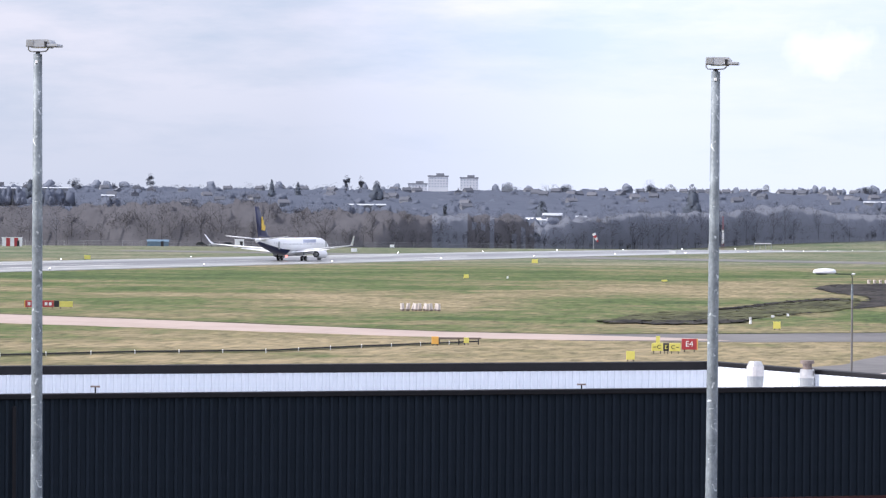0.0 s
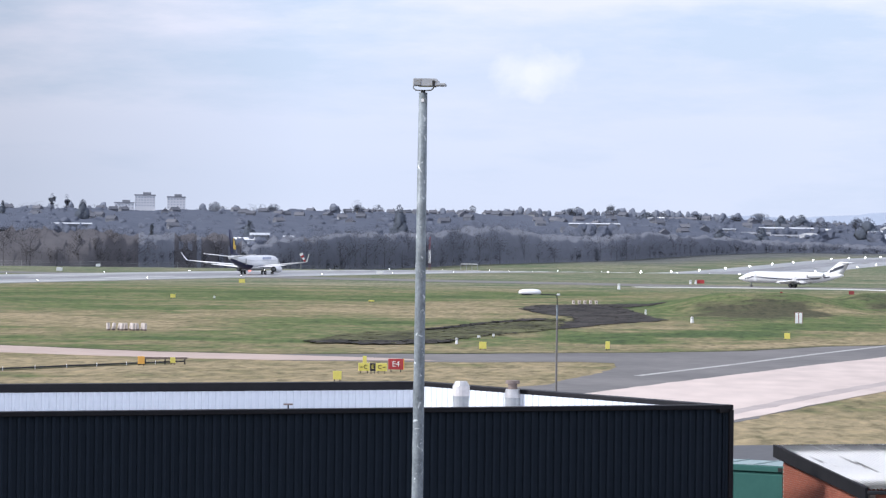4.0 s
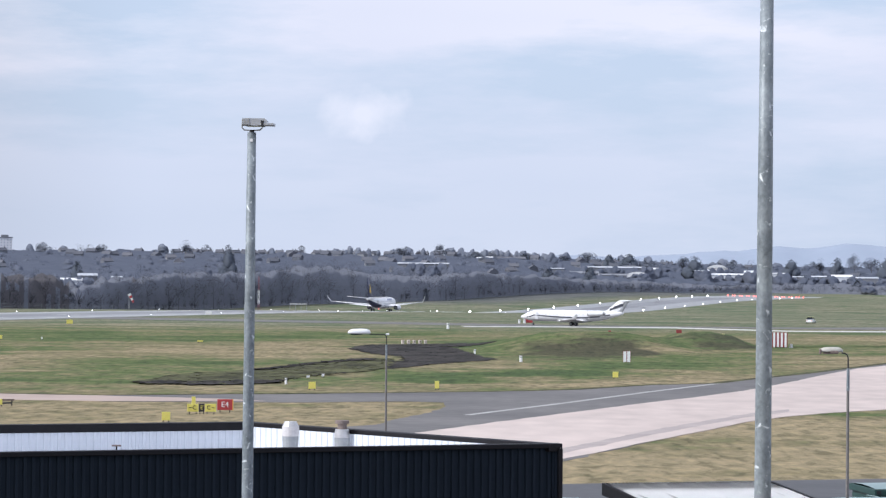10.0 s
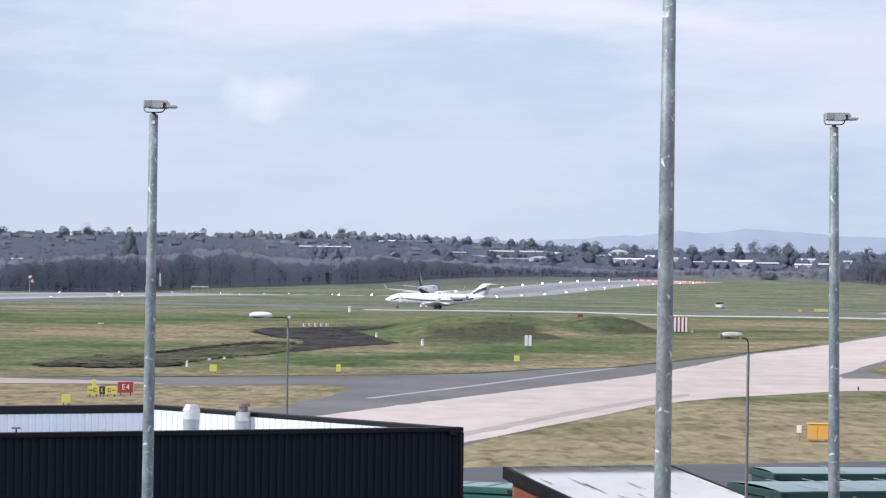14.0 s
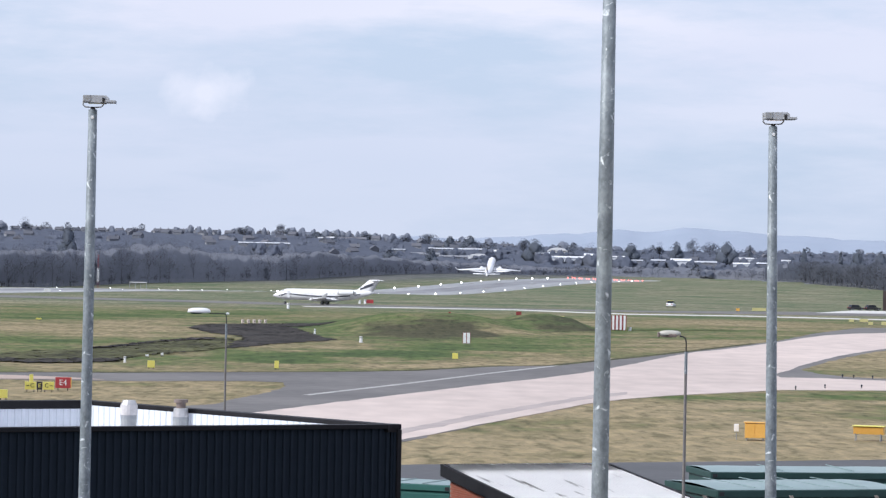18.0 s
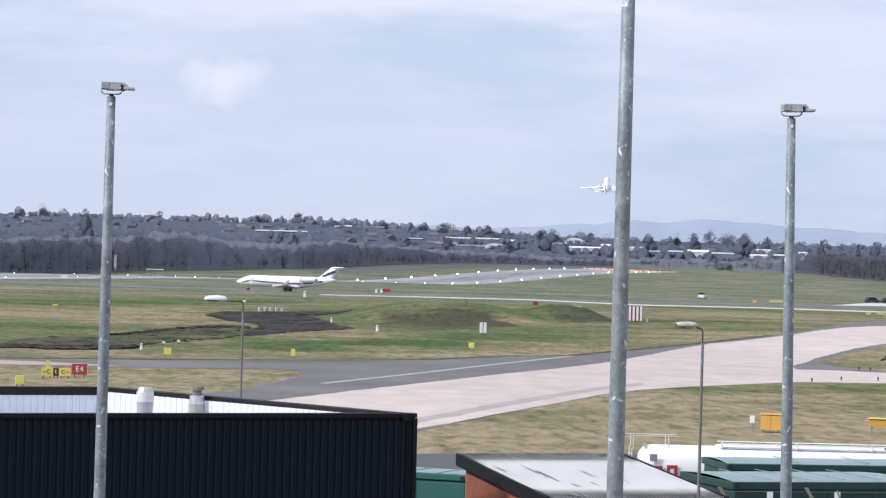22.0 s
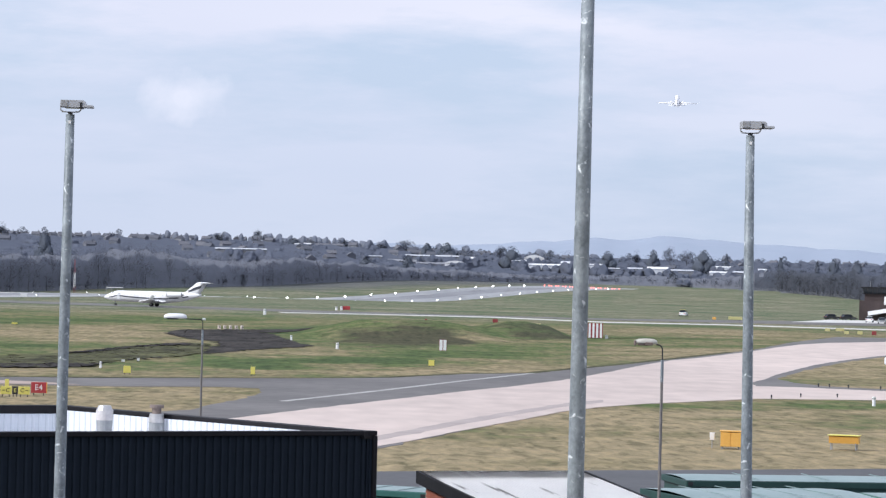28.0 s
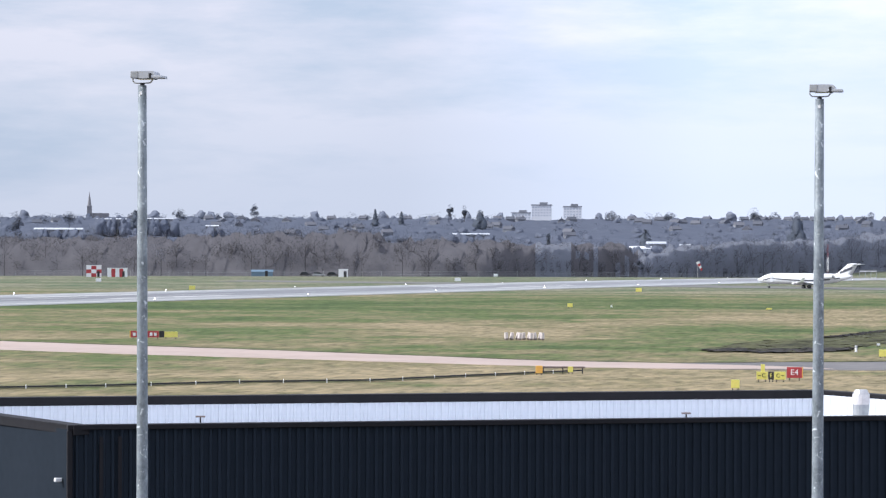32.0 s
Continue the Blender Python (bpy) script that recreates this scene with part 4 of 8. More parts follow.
def street_lamp(x, y, top, reach, turn, label, long=1.05, shell=None, boxy=False):
    """A column with a bent arm and a long lantern; reach is how far the lantern stands out along local -x."""
    t = thing("street_lamp", label, "street lamp", "street lamps", pose(x, y, 0, 0, 0, turn))
    bm = bare()
    add_tube(bm, (0, 0, 0), (0, 0, 1.4), 0.09, 0.09, 12)
    add_tube(bm, (0, 0, 1.4), (0, 0, top - 0.5), 0.055, 0.042, 12)
    part("column", bm, COLUMN, t)
    part("sleeve", add_tube(bare(), (0, 0, top - 1.15), (0, 0, top - 0.45), 0.05, 0.048, 12), GALV, t, "pale galvanised sleeve")
    bm = bare()
    pts = [(0, top - 0.5), (0, top - 0.14), (-0.03, top - 0.03), (-0.10, top + 0.02), (-reach + long * 0.85, top + 0.03)]
    for (xa, za), (xb, zb) in zip(pts, pts[1:]):
        add_tube(bm, (xa, 0, za), (xb, 0, zb), 0.022, n=8)
    part("arm", bm, BLACK, t, "thin dark arm")
    if not shell:
        part("end_cap", add_tube(bare(), (-0.02, 0, top + 0.03), (0.12, 0, top + 0.03), 0.045, 0.045, 8), WHITE, t, "white end cap")
    x0, x1 = -reach - long * 0.1, -reach + long * 0.9
    q = long / 1.05
    bm = bare()
    sec = []
    for f, s in ((0.0, 0.3), (0.04, 0.6), (0.2, 0.9), (0.55, 1.0), (0.85, 0.9), (0.97, 0.6), (1.0, 0.3)):
        xx = x0 + (x1 - x0) * f
        ring = []
        for k in range(10):
            a = 2 * math.pi * k / 10
            ring.append((xx, 0.17 * q * s * math.cos(a), top + 0.08 + (0.21 if math.sin(a) > 0 else 0.05) * q * s * math.sin(a)))
        sec.append(ring)
    add_loft(bm, sec)
    if boxy:
        bm.free()
        bm = add_box(bare(), (x0 + long * 0.26, 0, top + 0.10), (long * 0.52, 0.26, 0.24), 0, 0.035)
        head = part("lantern", bm, WHITE, t, "boxy white lantern")
        # a black box stands in for the shade inside the open bowl
        part("bowl", add_box(bare(), (x0 + long * 0.74, 0, top + 0.07), (long * 0.46, 0.24, 0.17), 0, 0.02), BLACK, head, "black box for the shaded inside of the bowl")
        part("reflector", add_box(bare(), (x0 + long * 0.74, 0, top + 0.185), (long * 0.50, 0.25, 0.05), 0, 0.01), WHITE, head)
        part("bracket", add_box(bare(), (x0 + long * 0.52, 0, top - 0.13), (0.34, 0.08, 0.07), 0, 0.01), BLACK, t, "dark bracket")
        return t
    head = part("lantern", bm, shell or WHITE, t, "long pale plastic lantern", True)
    if shell:
        part("end_plate", add_box(bare(), (x0 + 0.015, 0, top + 0.07), (0.07, 0.2, 0.17), 0, 0.02), RUST, head, "rusty end plate")
        # the shaded recess is imitated by a solid dark box
        part("recess_box", add_box(bare(), (x0 + long * 0.62, -0.10, top + 0.05), (long * 0.36, 0.09, 0.10), 0, 0.02), RUST, head, "rust-brown box for the shaded opening under the lantern")
    part("bowl", add_box(bare(), ((x0 * 0.62 + x1 * 0.38), 0, top + 0.02), (0.5 * q, 0.22 * q, 0.06), 0, 0.02), RUST if shell else GLASS, head, "clear lamp bowl")
    part("photocell", add_tube(bare(), (x0 + 0.7 * long, 0, top + 0.18 * q), (x0 + 0.7 * long, 0, top + 0.28 * q), 0.035), GREY, head)
    return t


CREAM = material("yellowed_plastic", (0.42, 0.40, 0.34), (0.66, 0.64, 0.58), 3.0, 0.5, 0, 0, 5)
street_lamp(-5.30, 140.0, 7.92, 1.70, 0, "tall thin street lamp with a long white lantern behind the hangar", 1.06)
street_lamp(10.90, 94.35, 8.30, 0.82, 0, "thin street lamp with a short cream lantern", 0.72, CREAM)
street_lamp(18.93, 93.1, 7.92, 1.12, 0, "thin street lamp with a boxy white lantern beside the green containers", 0.86, None, True)

# ---------------------------------------------------------------- brick shed


def build_shed():
    ang = math.degrees(math.atan2(1.75, 5.8))
    s = thing("brick_shed", "small red-brick shed with a stained white corrugated roof", "shed", at=pose(6.2, 95.2, 0, 0, 0, ang))
    w, d, zf, zb = 6.05, 8.65, 2.8, 3.5

    def roof_z(y):
        return zf + (zb - zf) * y / d
    # walls with a sloping top
    def wall(name, pts, off, mat):
        bm = bare()
        o = Vector(off)
        a = [bm.verts.new(Vector(p)) for p in pts]
        b = [bm.verts.new(Vector(p) + o) for p in pts]
        bm.faces.new(a)
        bm.faces.new(b[::-1])
        n = len(a)
        for k in range(n):
            bm.faces.new((a[k], b[k], b[(k + 1) % n], a[(k + 1) % n]))
        bmesh.ops.recalc_face_normals(bm, faces=bm.faces[:])
        return part(name, bm, mat, s)
    left = wall("side_wall", [(0.15, 0.15, 0), (0.15, d - 0.15, 0), (0.15, d - 0.15, roof_z(d) - 0.2), (0.15, 0.15, roof_z(0) - 0.2)], (0.2, 0, 0), MORTAR)
    wall("side_wall", [(w - 0.15, 0.15, 0), (w - 0.15, d - 0.15, 0), (w - 0.15, d - 0.15, roof_z(d) - 0.2), (w - 0.15, 0.15, roof_z(0) - 0.2)], (-0.2, 0, 0), BRICK)
    wall("front_wall", [(0.36, 0.15, 0), (w - 0.36, 0.15, 0), (w - 0.36, 0.15, zf - 0.22), (0.36, 0.15, zf - 0.22)], (0, 0.2, 0), BRICK)
    wall("back_wall", [(0.36, d - 0.15, 0), (w - 0.36, d - 0.15, 0), (w - 0.36, d - 0.15, zb - 0.25), (0.36, d - 0.15, zb - 0.25)], (0, -0.2, 0), BRICK)
    # bricks of the long wall that is seen
    me = finish(add_box(bare(), (0, 0, 0), (0.02, 0.215, 0.065)), "brick", BRICK)
    count = 0
    for row in range(40, 6, -1):
        z = 0.035 + 0.075 * row
        y = 0.27 + (0.1125 if row % 2 else 0)
        while y < d - 0.27:
            if z < roof_z(y) - 0.28 and y > d - 3.2 and count < 290:
                b = new("brick", me)
                b.parent = left
                b.matrix_basis = pose(0.145, y, z)
                count += 1
            y += 0.225
    rest = bare()
    for row in range(0, 41):
        z = 0.035 + 0.075 * row
        y = 0.27 + (0.1125 if row % 2 else 0)
        while y < d - 0.27:
            if z < roof_z(y) - 0.28 and y <= d - 3.2:
                add_box(rest, (0.145, y, z), (0.02, 0.215, 0.065))
            y += 0.225
    tagged(part("brickwork", rest, BRICK, left), kind="stuff")
    # fascias
    for x in (-0.12, w + 0.04):
        bm = bare()
        add_loft(bm, [[(x, y, roof_z(y) - 0.36), (x + 0.09, y, roof_z(y) - 0.36), (x + 0.09, y, roof_z(y) + 0.06), (x, y, roof_z(y) + 0.06)] for y in (-0.2, d + 0.15)])
        part("bargeboard", bm, TRIM, s, "dark grey bargeboard")
    part("gutter", add_box(bare(), (w / 2, -0.18, zf - 0.12), (w + 0.1, 0.12, 0.12), 0, 0.02), BLACK, s, "black gutter")
    part("ridge_board", add_box(bare(), (w / 2, d + 0.1, zb - 0.1), (w + 0.1, 0.06, 0.22), 0, 0.01), TRIM, s)
    # corrugated roof
    bm = bare()
    n = 46 * 4
    rows = []
    for y in (-0.22, d * 0.33, d * 0.66, d + 0.12):
        rows.append([bm.verts.new((w * k / n, y, roof_z(y) + 0.03 + 0.045 * math.sin(2 * math.pi * k / 4))) for k in range(n + 1)])
    for a, b in zip(rows, rows[1:]):
        for k in range(n):
            bm.faces.new((a[k], a[k + 1], b[k + 1], b[k]))
    r = bmesh.ops.solidify(bm, geom=bm.faces[:], thickness=0.008)
    part("roof", bm, ROOFSTAIN, s, "stained white corrugated roof sheets", True)
    lamp = part("wall_light", add_box(bare(), (-0.02, d - 5.4, 2.05), (0.1, 0.1, 0.1), 0, 0.02), WHITE, s, "small white wall light")


def stained_roof():
    """White sheet with dark streaks that run down the slope."""
    m = material("stained_roof", (0.84, 0.84, 0.85), (0.92, 0.92, 0.92), 0.7, 0.6, 0, 0.1, 6, 0.2)
    nt = m.node_tree
    N, L = nt.nodes.new, nt.links.new
    bsdf = nt.nodes["Principled BSDF"]
    old = bsdf.inputs["Base Color"].links[0].from_socket
    co, mp, n, r, mix = N("ShaderNodeTexCoord"), N("ShaderNodeMapping"), N("ShaderNodeTexNoise"), N("ShaderNodeValToRGB"), N("ShaderNodeMixRGB")
    mp.inputs["Scale"].default_value = (2.6, 0.15, 1)
    n.inputs["Scale"].default_value, n.inputs["Detail"].default_value, n.inputs["Roughness"].default_value = 1.0, 4, 0.55
    r.color_ramp.elements[0].position, r.color_ramp.elements[1].position = 0.615, 0.68
    L(co.outputs["Object"], mp.inputs["Vector"])
    L(mp.outputs["Vector"], n.inputs["Vector"])
    L(n.outputs["Fac"], r.inputs["Fac"])
    # the streaks begin half way down the slope
    part_of, reach, both = N("ShaderNodeSeparateXYZ"), N("ShaderNodeMapRange"), N("ShaderNodeMath")
    L(co.outputs["Object"], part_of.inputs[0])
    L(part_of.outputs["Y"], reach.inputs["Value"])
    for key, v in (("From Min", 4.6), ("From Max", 6.6), ("To Min", 1.0), ("To Max", 0.0)):
        reach.inputs[key].default_value = v
    both.operation = "MULTIPLY"
    L(r.outputs["Color"], both.inputs[0])
    L(reach.outputs["Result"], both.inputs[1])
    L(both.outputs[0], mix.inputs["Fac"])
    L(old, mix.inputs["Color1"])
    mix.inputs["Color2"].default_value = (0.14, 0.135, 0.13, 1)
    L(mix.outputs["Color"], bsdf.inputs["Base Color"])
    return m


ROOFSTAIN = stained_roof()
build_shed()

# ---------------------------------------------------------------- green containers and the fence


def container(x0, y0, x1, y1, deep, top, label, mat=GREEN, roof=TEAL, lip=0.22, sag=0.0):
    """A steel store with its front edge from (x0, y0) to (x1, y1)."""
    d = Vector((x1 - x0, y1 - y0))
    ln = d.length
    t = thing("storage_container", label, "container", "green steel containers", pose(x0, y0, 0, 0, 0, math.degrees(math.atan2(d.y, d.x))))
    part("body", add_box(bare(), (ln / 2, deep / 2, (top - lip) / 2 + 0.05), (ln - 0.12, deep - 0.12, top - lip - 0.1)), mat, t)
    n = max(3, int(ln / 1.5))
    me = finish(add_box(bare(), (0, 0, (top - lip) / 2), (ln / n - 0.08, 0.04, top - lip - 0.3), 0, 0.012), "side_panel", mat)
    for k in range(n):
        ob = new("side_panel", me)
        ob.parent = t
        ob.matrix_basis = pose((k + 0.5) * ln / n, 0.045, 0.05)
    rim = bare()
    for c, s in (((ln / 2, 0.05, top - lip / 2), (ln + 0.1, 0.12, lip)), ((ln / 2, deep - 0.05, top - lip / 2), (ln + 0.1, 0.12, lip)),
                 ((0.0, deep / 2, top - lip / 2), (0.12, deep - 0.1, lip)), ((ln, deep / 2, top - lip / 2), (0.12, deep - 0.1, lip))):
        add_box(rim, c, s, 0, 0.02)
    part("roof_rim", rim, mat, t, "dark green steel roof rim")
    bm = bare()
    rows = [[bm.verts.new((ln * i / 12, 0.08 + (deep - 0.16) * j / 6, top + 0.01 + sag * math.sin(math.pi * j / 6) * (0.6 + 0.4 * math.sin(i * 1.3)))) for i in range(13)] for j in range(7)]
    for a, b in zip(rows, rows[1:]):
        for k in range(12):
            bm.faces.new((a[k], a[k + 1], b[k + 1], b[k]))
    part("roof", bm, roof, t, "pale blue-green roof sheet", True)
    for k in range(1, 5):
        part("roof_seam", add_box(bare(), (ln * k / 5, deep / 2, top + 0.03 + sag * 0.5), (0.04, deep - 0.2, 0.02)), roof, t)
    for x in (0.12, ln - 0.12):
        part("corner_casting", add_box(bare(), (x, 0.06, top - 0.12), (0.18, 0.16, 0.14), 0, 0.01), BLACK, t)
    return t


container(-1.2, 108.6, 4.0, 106.2, 2.4, 2.62, "teal green steel container beside the hangar", material("teal_container_paint", (0.03, 0.12, 0.105), (0.05, 0.165, 0.145), 0.6, 0.5, 0, 0.1, 7), TEAL)
container(13.0, 102.1, 19.7, 104.0, 4.8, 2.92, "dark green flat-roofed steel store with a drooping rim", GREEN, TEAL, 0.26, 0.13)
container(13.9, 111.2, 27.5, 113.2, 3.6, 2.92, "long dark green steel store with a pale roof", GREEN, TEAL, 0.24, 0.1)
container(20.2, 104.4, 27.0, 105.3, 3.4, 2.86, "lighter green steel container with rounded corners", material("mint_container_paint", (0.05, 0.15, 0.11), (0.08, 0.20, 0.15), 0.6, 0.5, 0, 0.1, 7), TEAL, 0.16)


def fence():
    f = thing("security_fence", "security fence of cranked concrete posts with strained wires", "fence")
    xs = [12.3 + 2.93 * k for k in range(6)]
    for x in xs:
        y = 97.6 + (x - 12.3) * 0.22
        bm = bare()
        add_loft(bm, [[(x - 0.06, y - 0.06, z), (x + 0.06, y - 0.06, z), (x + 0.06, y + 0.06, z), (x - 0.06, y + 0.06, z)] for z in (0, 2.5)])
        add_loft(bm, [[(x - 0.06 - o, y - 0.06, z), (x + 0.06 - o, y - 0.06, z), (x + 0.06 - o, y + 0.06, z), (x - 0.06 - o, y + 0.06, z)] for z, o in ((2.5, 0), (3.08, 0.34))])
        part("post", bm, CONCRETE_POST, f)
    for k, (z, o) in enumerate(((0.5, 0), (1.2, 0), (1.9, 0), (2.45, 0), (2.7, 0.12), (2.95, 0.27))):
        part("wire", add_tube(bare(), (xs[0] - o, 97.55, z), (xs[-1] - o, 97.55 + (xs[-1] - xs[0]) * 0.22, z), 0.004, n=4), GREY, f)
    for k, x in enumerate((14.3, 16.1, 18.9, 21.6)):
        y = 98.6 + (x - 12.3) * 0.22
        part("brace", add_tube(bare(), (x, y, 2.92), (x + 0.42, y, 1.9), 0.035, n=6), TEAL, f, "pale green slanting brace")
    for x in (14.0, 16.35, 20.2):
        y = 101.2 + (x - 12.3) * 0.22
        part("notice", add_box(bare(), (x, y - 1.2, 2.55), (0.2, 0.02, 0.42)), WHITE, f, "small white notice plate")


CONCRETE_POST = material("mossy_concrete", (0.15, 0.13, 0.11), (0.33, 0.30, 0.26), 2.5, 0.9, 0, 0.4, 6)
fence()


# ---------------------------------------------------------------- airfield signs and boxes


def word(text, size, mat, parent, m, name="lettering"):
    cu = bpy.data.curves.new(name, "FONT")
    cu.body, cu.size, cu.align_x, cu.align_y, cu.extrude = text, size, "CENTER", "CENTER", 0.01
    tmp = bpy.data.objects.new("tmp", cu)
    scene.collection.objects.link(tmp)
    bpy.context.view_layer.update()
    me = bpy.data.meshes.new_from_object(tmp.evaluated_get(bpy.context.evaluated_depsgraph_get()))
    bpy.data.objects.remove(tmp)
    me.materials.clear()
    me.materials.append(mat)
    ob = new(name, me)
    ob.parent = parent
    ob.matrix_basis = m
    return ob


def facing(x, y):
    """The turn that faces a thing's -y side to the buildings."""
    return -math.degrees(math.atan2(x, y))


def at_ground(x, y, turn=None):
    return pose(x, y, ground_z(x, y), 0, 0, facing(x, y) if turn is None else turn)


def board(name, x, y, w, h, mat, label, category, legs=0.22, group="", deep=0.12, frame_mat=None):
    t = thing(name, label, category, group, at_ground(x, y))
    part("panel", add_box(bare(), (0, 0, legs + h / 2), (w, deep, h), 0, 0.015), mat, t)
    for s in (-1, 1):
        part("leg", add_tube(bare(), (s * w * 0.32, 0, -0.3), (s * w * 0.32, 0, legs), 0.035, n=6), frame_mat or BLACK, t)
    return t


# red stand sign with its letters
t = board("taxiway_sign", -21.45, 234.4, 1.18, 0.84, RED, "red airfield sign board reading E4 on short legs", "sign", 0.2)
word("E4", 0.62, WHITE, t, pose(0, -0.075, 0.62, 90))
part("edge", add_box(bare(), (0.62, 0, 0.62), (0.06, 0.14, 0.88)), ORANGE, t)
# direction sign in three panels
t = thing("direction_sign", "row of yellow and black taxiway direction panels", "sign", at=at_ground(-22.95, 231.2))
for x, w, mat, ink, txt in ((-0.68, 0.88, YELLOW, BLACK, "C"), (0.0, 0.44, BLACK, YELLOW, "E"), (0.68, 0.88, YELLOW, BLACK, "C")):
    p = part("panel", add_box(bare(), (x, 0, 0.5), (w - 0.02, 0.12, 0.6), 0, 0.012), mat, t)
    word(txt, 0.44, ink, p, pose(x + (0.12 if x < 0 else (-0.14 if x > 0 else 0)), -0.072, 0.5, 90))
    if x:
        s = -1 if x < 0 else 1
        bm = bare()
        add_box(bm, (x + s * 0.2, -0.068, 0.5), (0.2, 0.012, 0.05))
        bmesh.ops.create_cone(bm, segments=3, radius1=0.1, radius2=0.1, depth=0.012, matrix=pose(x + s * 0.32, -0.068, 0.5, 90, 0, 0) @ pose(0, 0, 0, 0, 0, 30 if s > 0 else -30))
        part("arrow", bm, BLACK, p)
    for lx in (x - w * 0.3, x + w * 0.3):
        part("leg", add_tube(bare(), (lx, 0, -0.2), (lx, 0, 0.2), 0.03, n=6), BLACK, t)
# long red sign with a black and a yellow panel
t = thing("runway_sign", "long red holding sign with a black and a yellow panel", "sign", at=at_ground(-99.5, 317.2))
p = part("panel", add_box(bare(), (-0.9, 0, 0.55), (3.1, 0.14, 0.72), 0, 0.015), RED, t)
for k in range(6):
    if k != 3:
        part("writing", add_box(bare(), (-2.05 + k * 0.46, -0.08, 0.55), (0.3, 0.012, 0.36)), WHITE, p, "white bar of worn writing")
part("panel", add_box(bare(), (0.95, 0, 0.55), (0.54, 0.14, 0.72), 0, 0.015), BLACK, t, "black panel")
part("panel", add_box(bare(), (1.98, 0, 0.52), (1.45, 0.14, 0.62), 0, 0.015), YELLOW, t, "yellow panel")
part("edge", add_box(bare(), (-2.5, 0, 0.55), (0.1, 0.16, 0.74)), ORANGE, t)
for lx in (-2.2, -0.9, 0.5, 1.4, 2.5):
    part("leg", add_tube(bare(), (lx, 0, -0.2), (lx, 0, 0.22), 0.035, n=6), BLACK, t)

MARKS = "airfield marker boxes"
for x, y, w, h, mat, lab in [
        (-24.2, 217.7, 0.62, 0.62, YELLOW, "small yellow marker box in the grass"), (-25.1, 246.1, 0.32, 0.62, YELLOW, "narrow yellow marker in the grass"),
        (-17.7, 283.2, 0.68, 0.66, YELLOW, "yellow marker box beside the taxiway"), (-6.0, 287.2, 0.42, 0.72, YELLOW, "upright yellow marker box beside the taxiway"),
        (12.5, 325.5, 0.62, 0.62, YELLOW, "yellow marker box in the grass"), (-82.7, 495.1, 0.85, 0.62, YELLOW, "yellow marker box far out in the grass"),
        (-95.2, 662.5, 1.35, 0.85, YELLOW, "wide yellow sign beside the runway"), (-196.3, 655.2, 1.4, 0.9, YELLOW, "wide yellow sign beyond the runway"),
        (-83, 853.5, 1.9, 1.0, WHITE, "white distance board beside the runway"), (-173.4, 842.8, 1.7, 1.0, WHITE, "white distance board beyond the runway"),
        (-262, 785.5, 1.5, 0.9, WHITE, "white board beyond the runway"), (-200.5, 1041, 1.5, 1.0, WHITE, "white board before the woods"),
        (36.3, 611.8, 1.1, 0.72, DARKRED, "dark red sign beside the far taxiway"), (40.0, 583.7, 0.9, 0.55, DULLYELLOW, "yellow sign panel beside the far taxiway"),
        (42.4, 579.3, 1.65, 0.55, DULLYELLOW, "long yellow sign panel beside the far taxiway"), (7.0, 746, 2.2, 0.9, RED, "red works barrier beside the far taxiway"),
        (97.4, 734.6, 0.9, 0.6, ORANGE, "small orange marker beyond the taxiway"), (103.5, 741, 3.4, 0.75, DULLYELLOW, "long yellow barrier board beyond the taxiway"),
        (103.3, 604.7, 1.0, 0.6, DULLYELLOW, "small yellow taxiway sign panel"), (106.5, 608.6, 1.7, 0.6, DULLYELLOW, "long yellow taxiway sign"),
        (102.2, 576.4, 0.9, 0.6, DULLYELLOW, "small yellow taxiway sign panel"), (104.9, 577.1, 1.0, 0.65, DULLYELLOW, "small pale yellow taxiway sign"), (107.4, 575.8, 0.9, 0.7, DARKRED, "dark red taxiway sign"),
        (-40.3, 241.6, 0.42, 0.45, YELLOW, "small yellow marker in the grass"), (-42.4, 238.8, 0.56, 0.62, ORANGE, "orange and red marker box in the grass"),
        (21.8, 600.5, 0.5, 0.6, DARKRED, "small red marker before the far taxiway"), (-75.8, 495.6, 0.3, 0.35, WHITE, "small pale marker in the grass"), (-48.6, 486, 0.9, 0.25, YELLOW, "low pale marker in the grass"),
        (-20.1, 314.8, 0.34, 0.22, WHITE, "low pale marker beside the soil"), (-18.8, 319.1, 0.28, 0.28, WHITE, "low pale marker beside the soil")]:
    board("marker_box", x, y, w, h, mat, lab, "marker", 0.14, MARKS)


def post_marker(x, y, w, h, label="short white marker post in the grass"):
    t = thing("marker_post", label, "marker post", "white marker posts", at_ground(x, y))
    part("post", add_tube(bare(), (0, 0, -0.1), (0, 0, h), w / 2, w / 2 * 0.9, 10), WHITE, t)
    part("band", add_tube(bare(), (0, 0, h * 0.72), (0, 0, h * 0.84), w / 2 * 1.04, w / 2 * 1.04, 10), GREY, t)


for x, y, w, h in ((-21.3, 299.0, 0.26, 0.62), (2.7, 388.8, 0.42, 0.8), (-3.6, 427.5, 0.3, 0.72), (-11.3, 648.5, 0.62, 1.25), (4.7, 744.5, 0.6, 0.9), (6.0, 745.7, 0.6, 1.0)):
    post_marker(x, y, w, h)


PALEPINK = material("faded_white_plastic", (0.55, 0.48, 0.45), (0.76, 0.69, 0.65), 3.0, 0.6, 0, 0, 5)


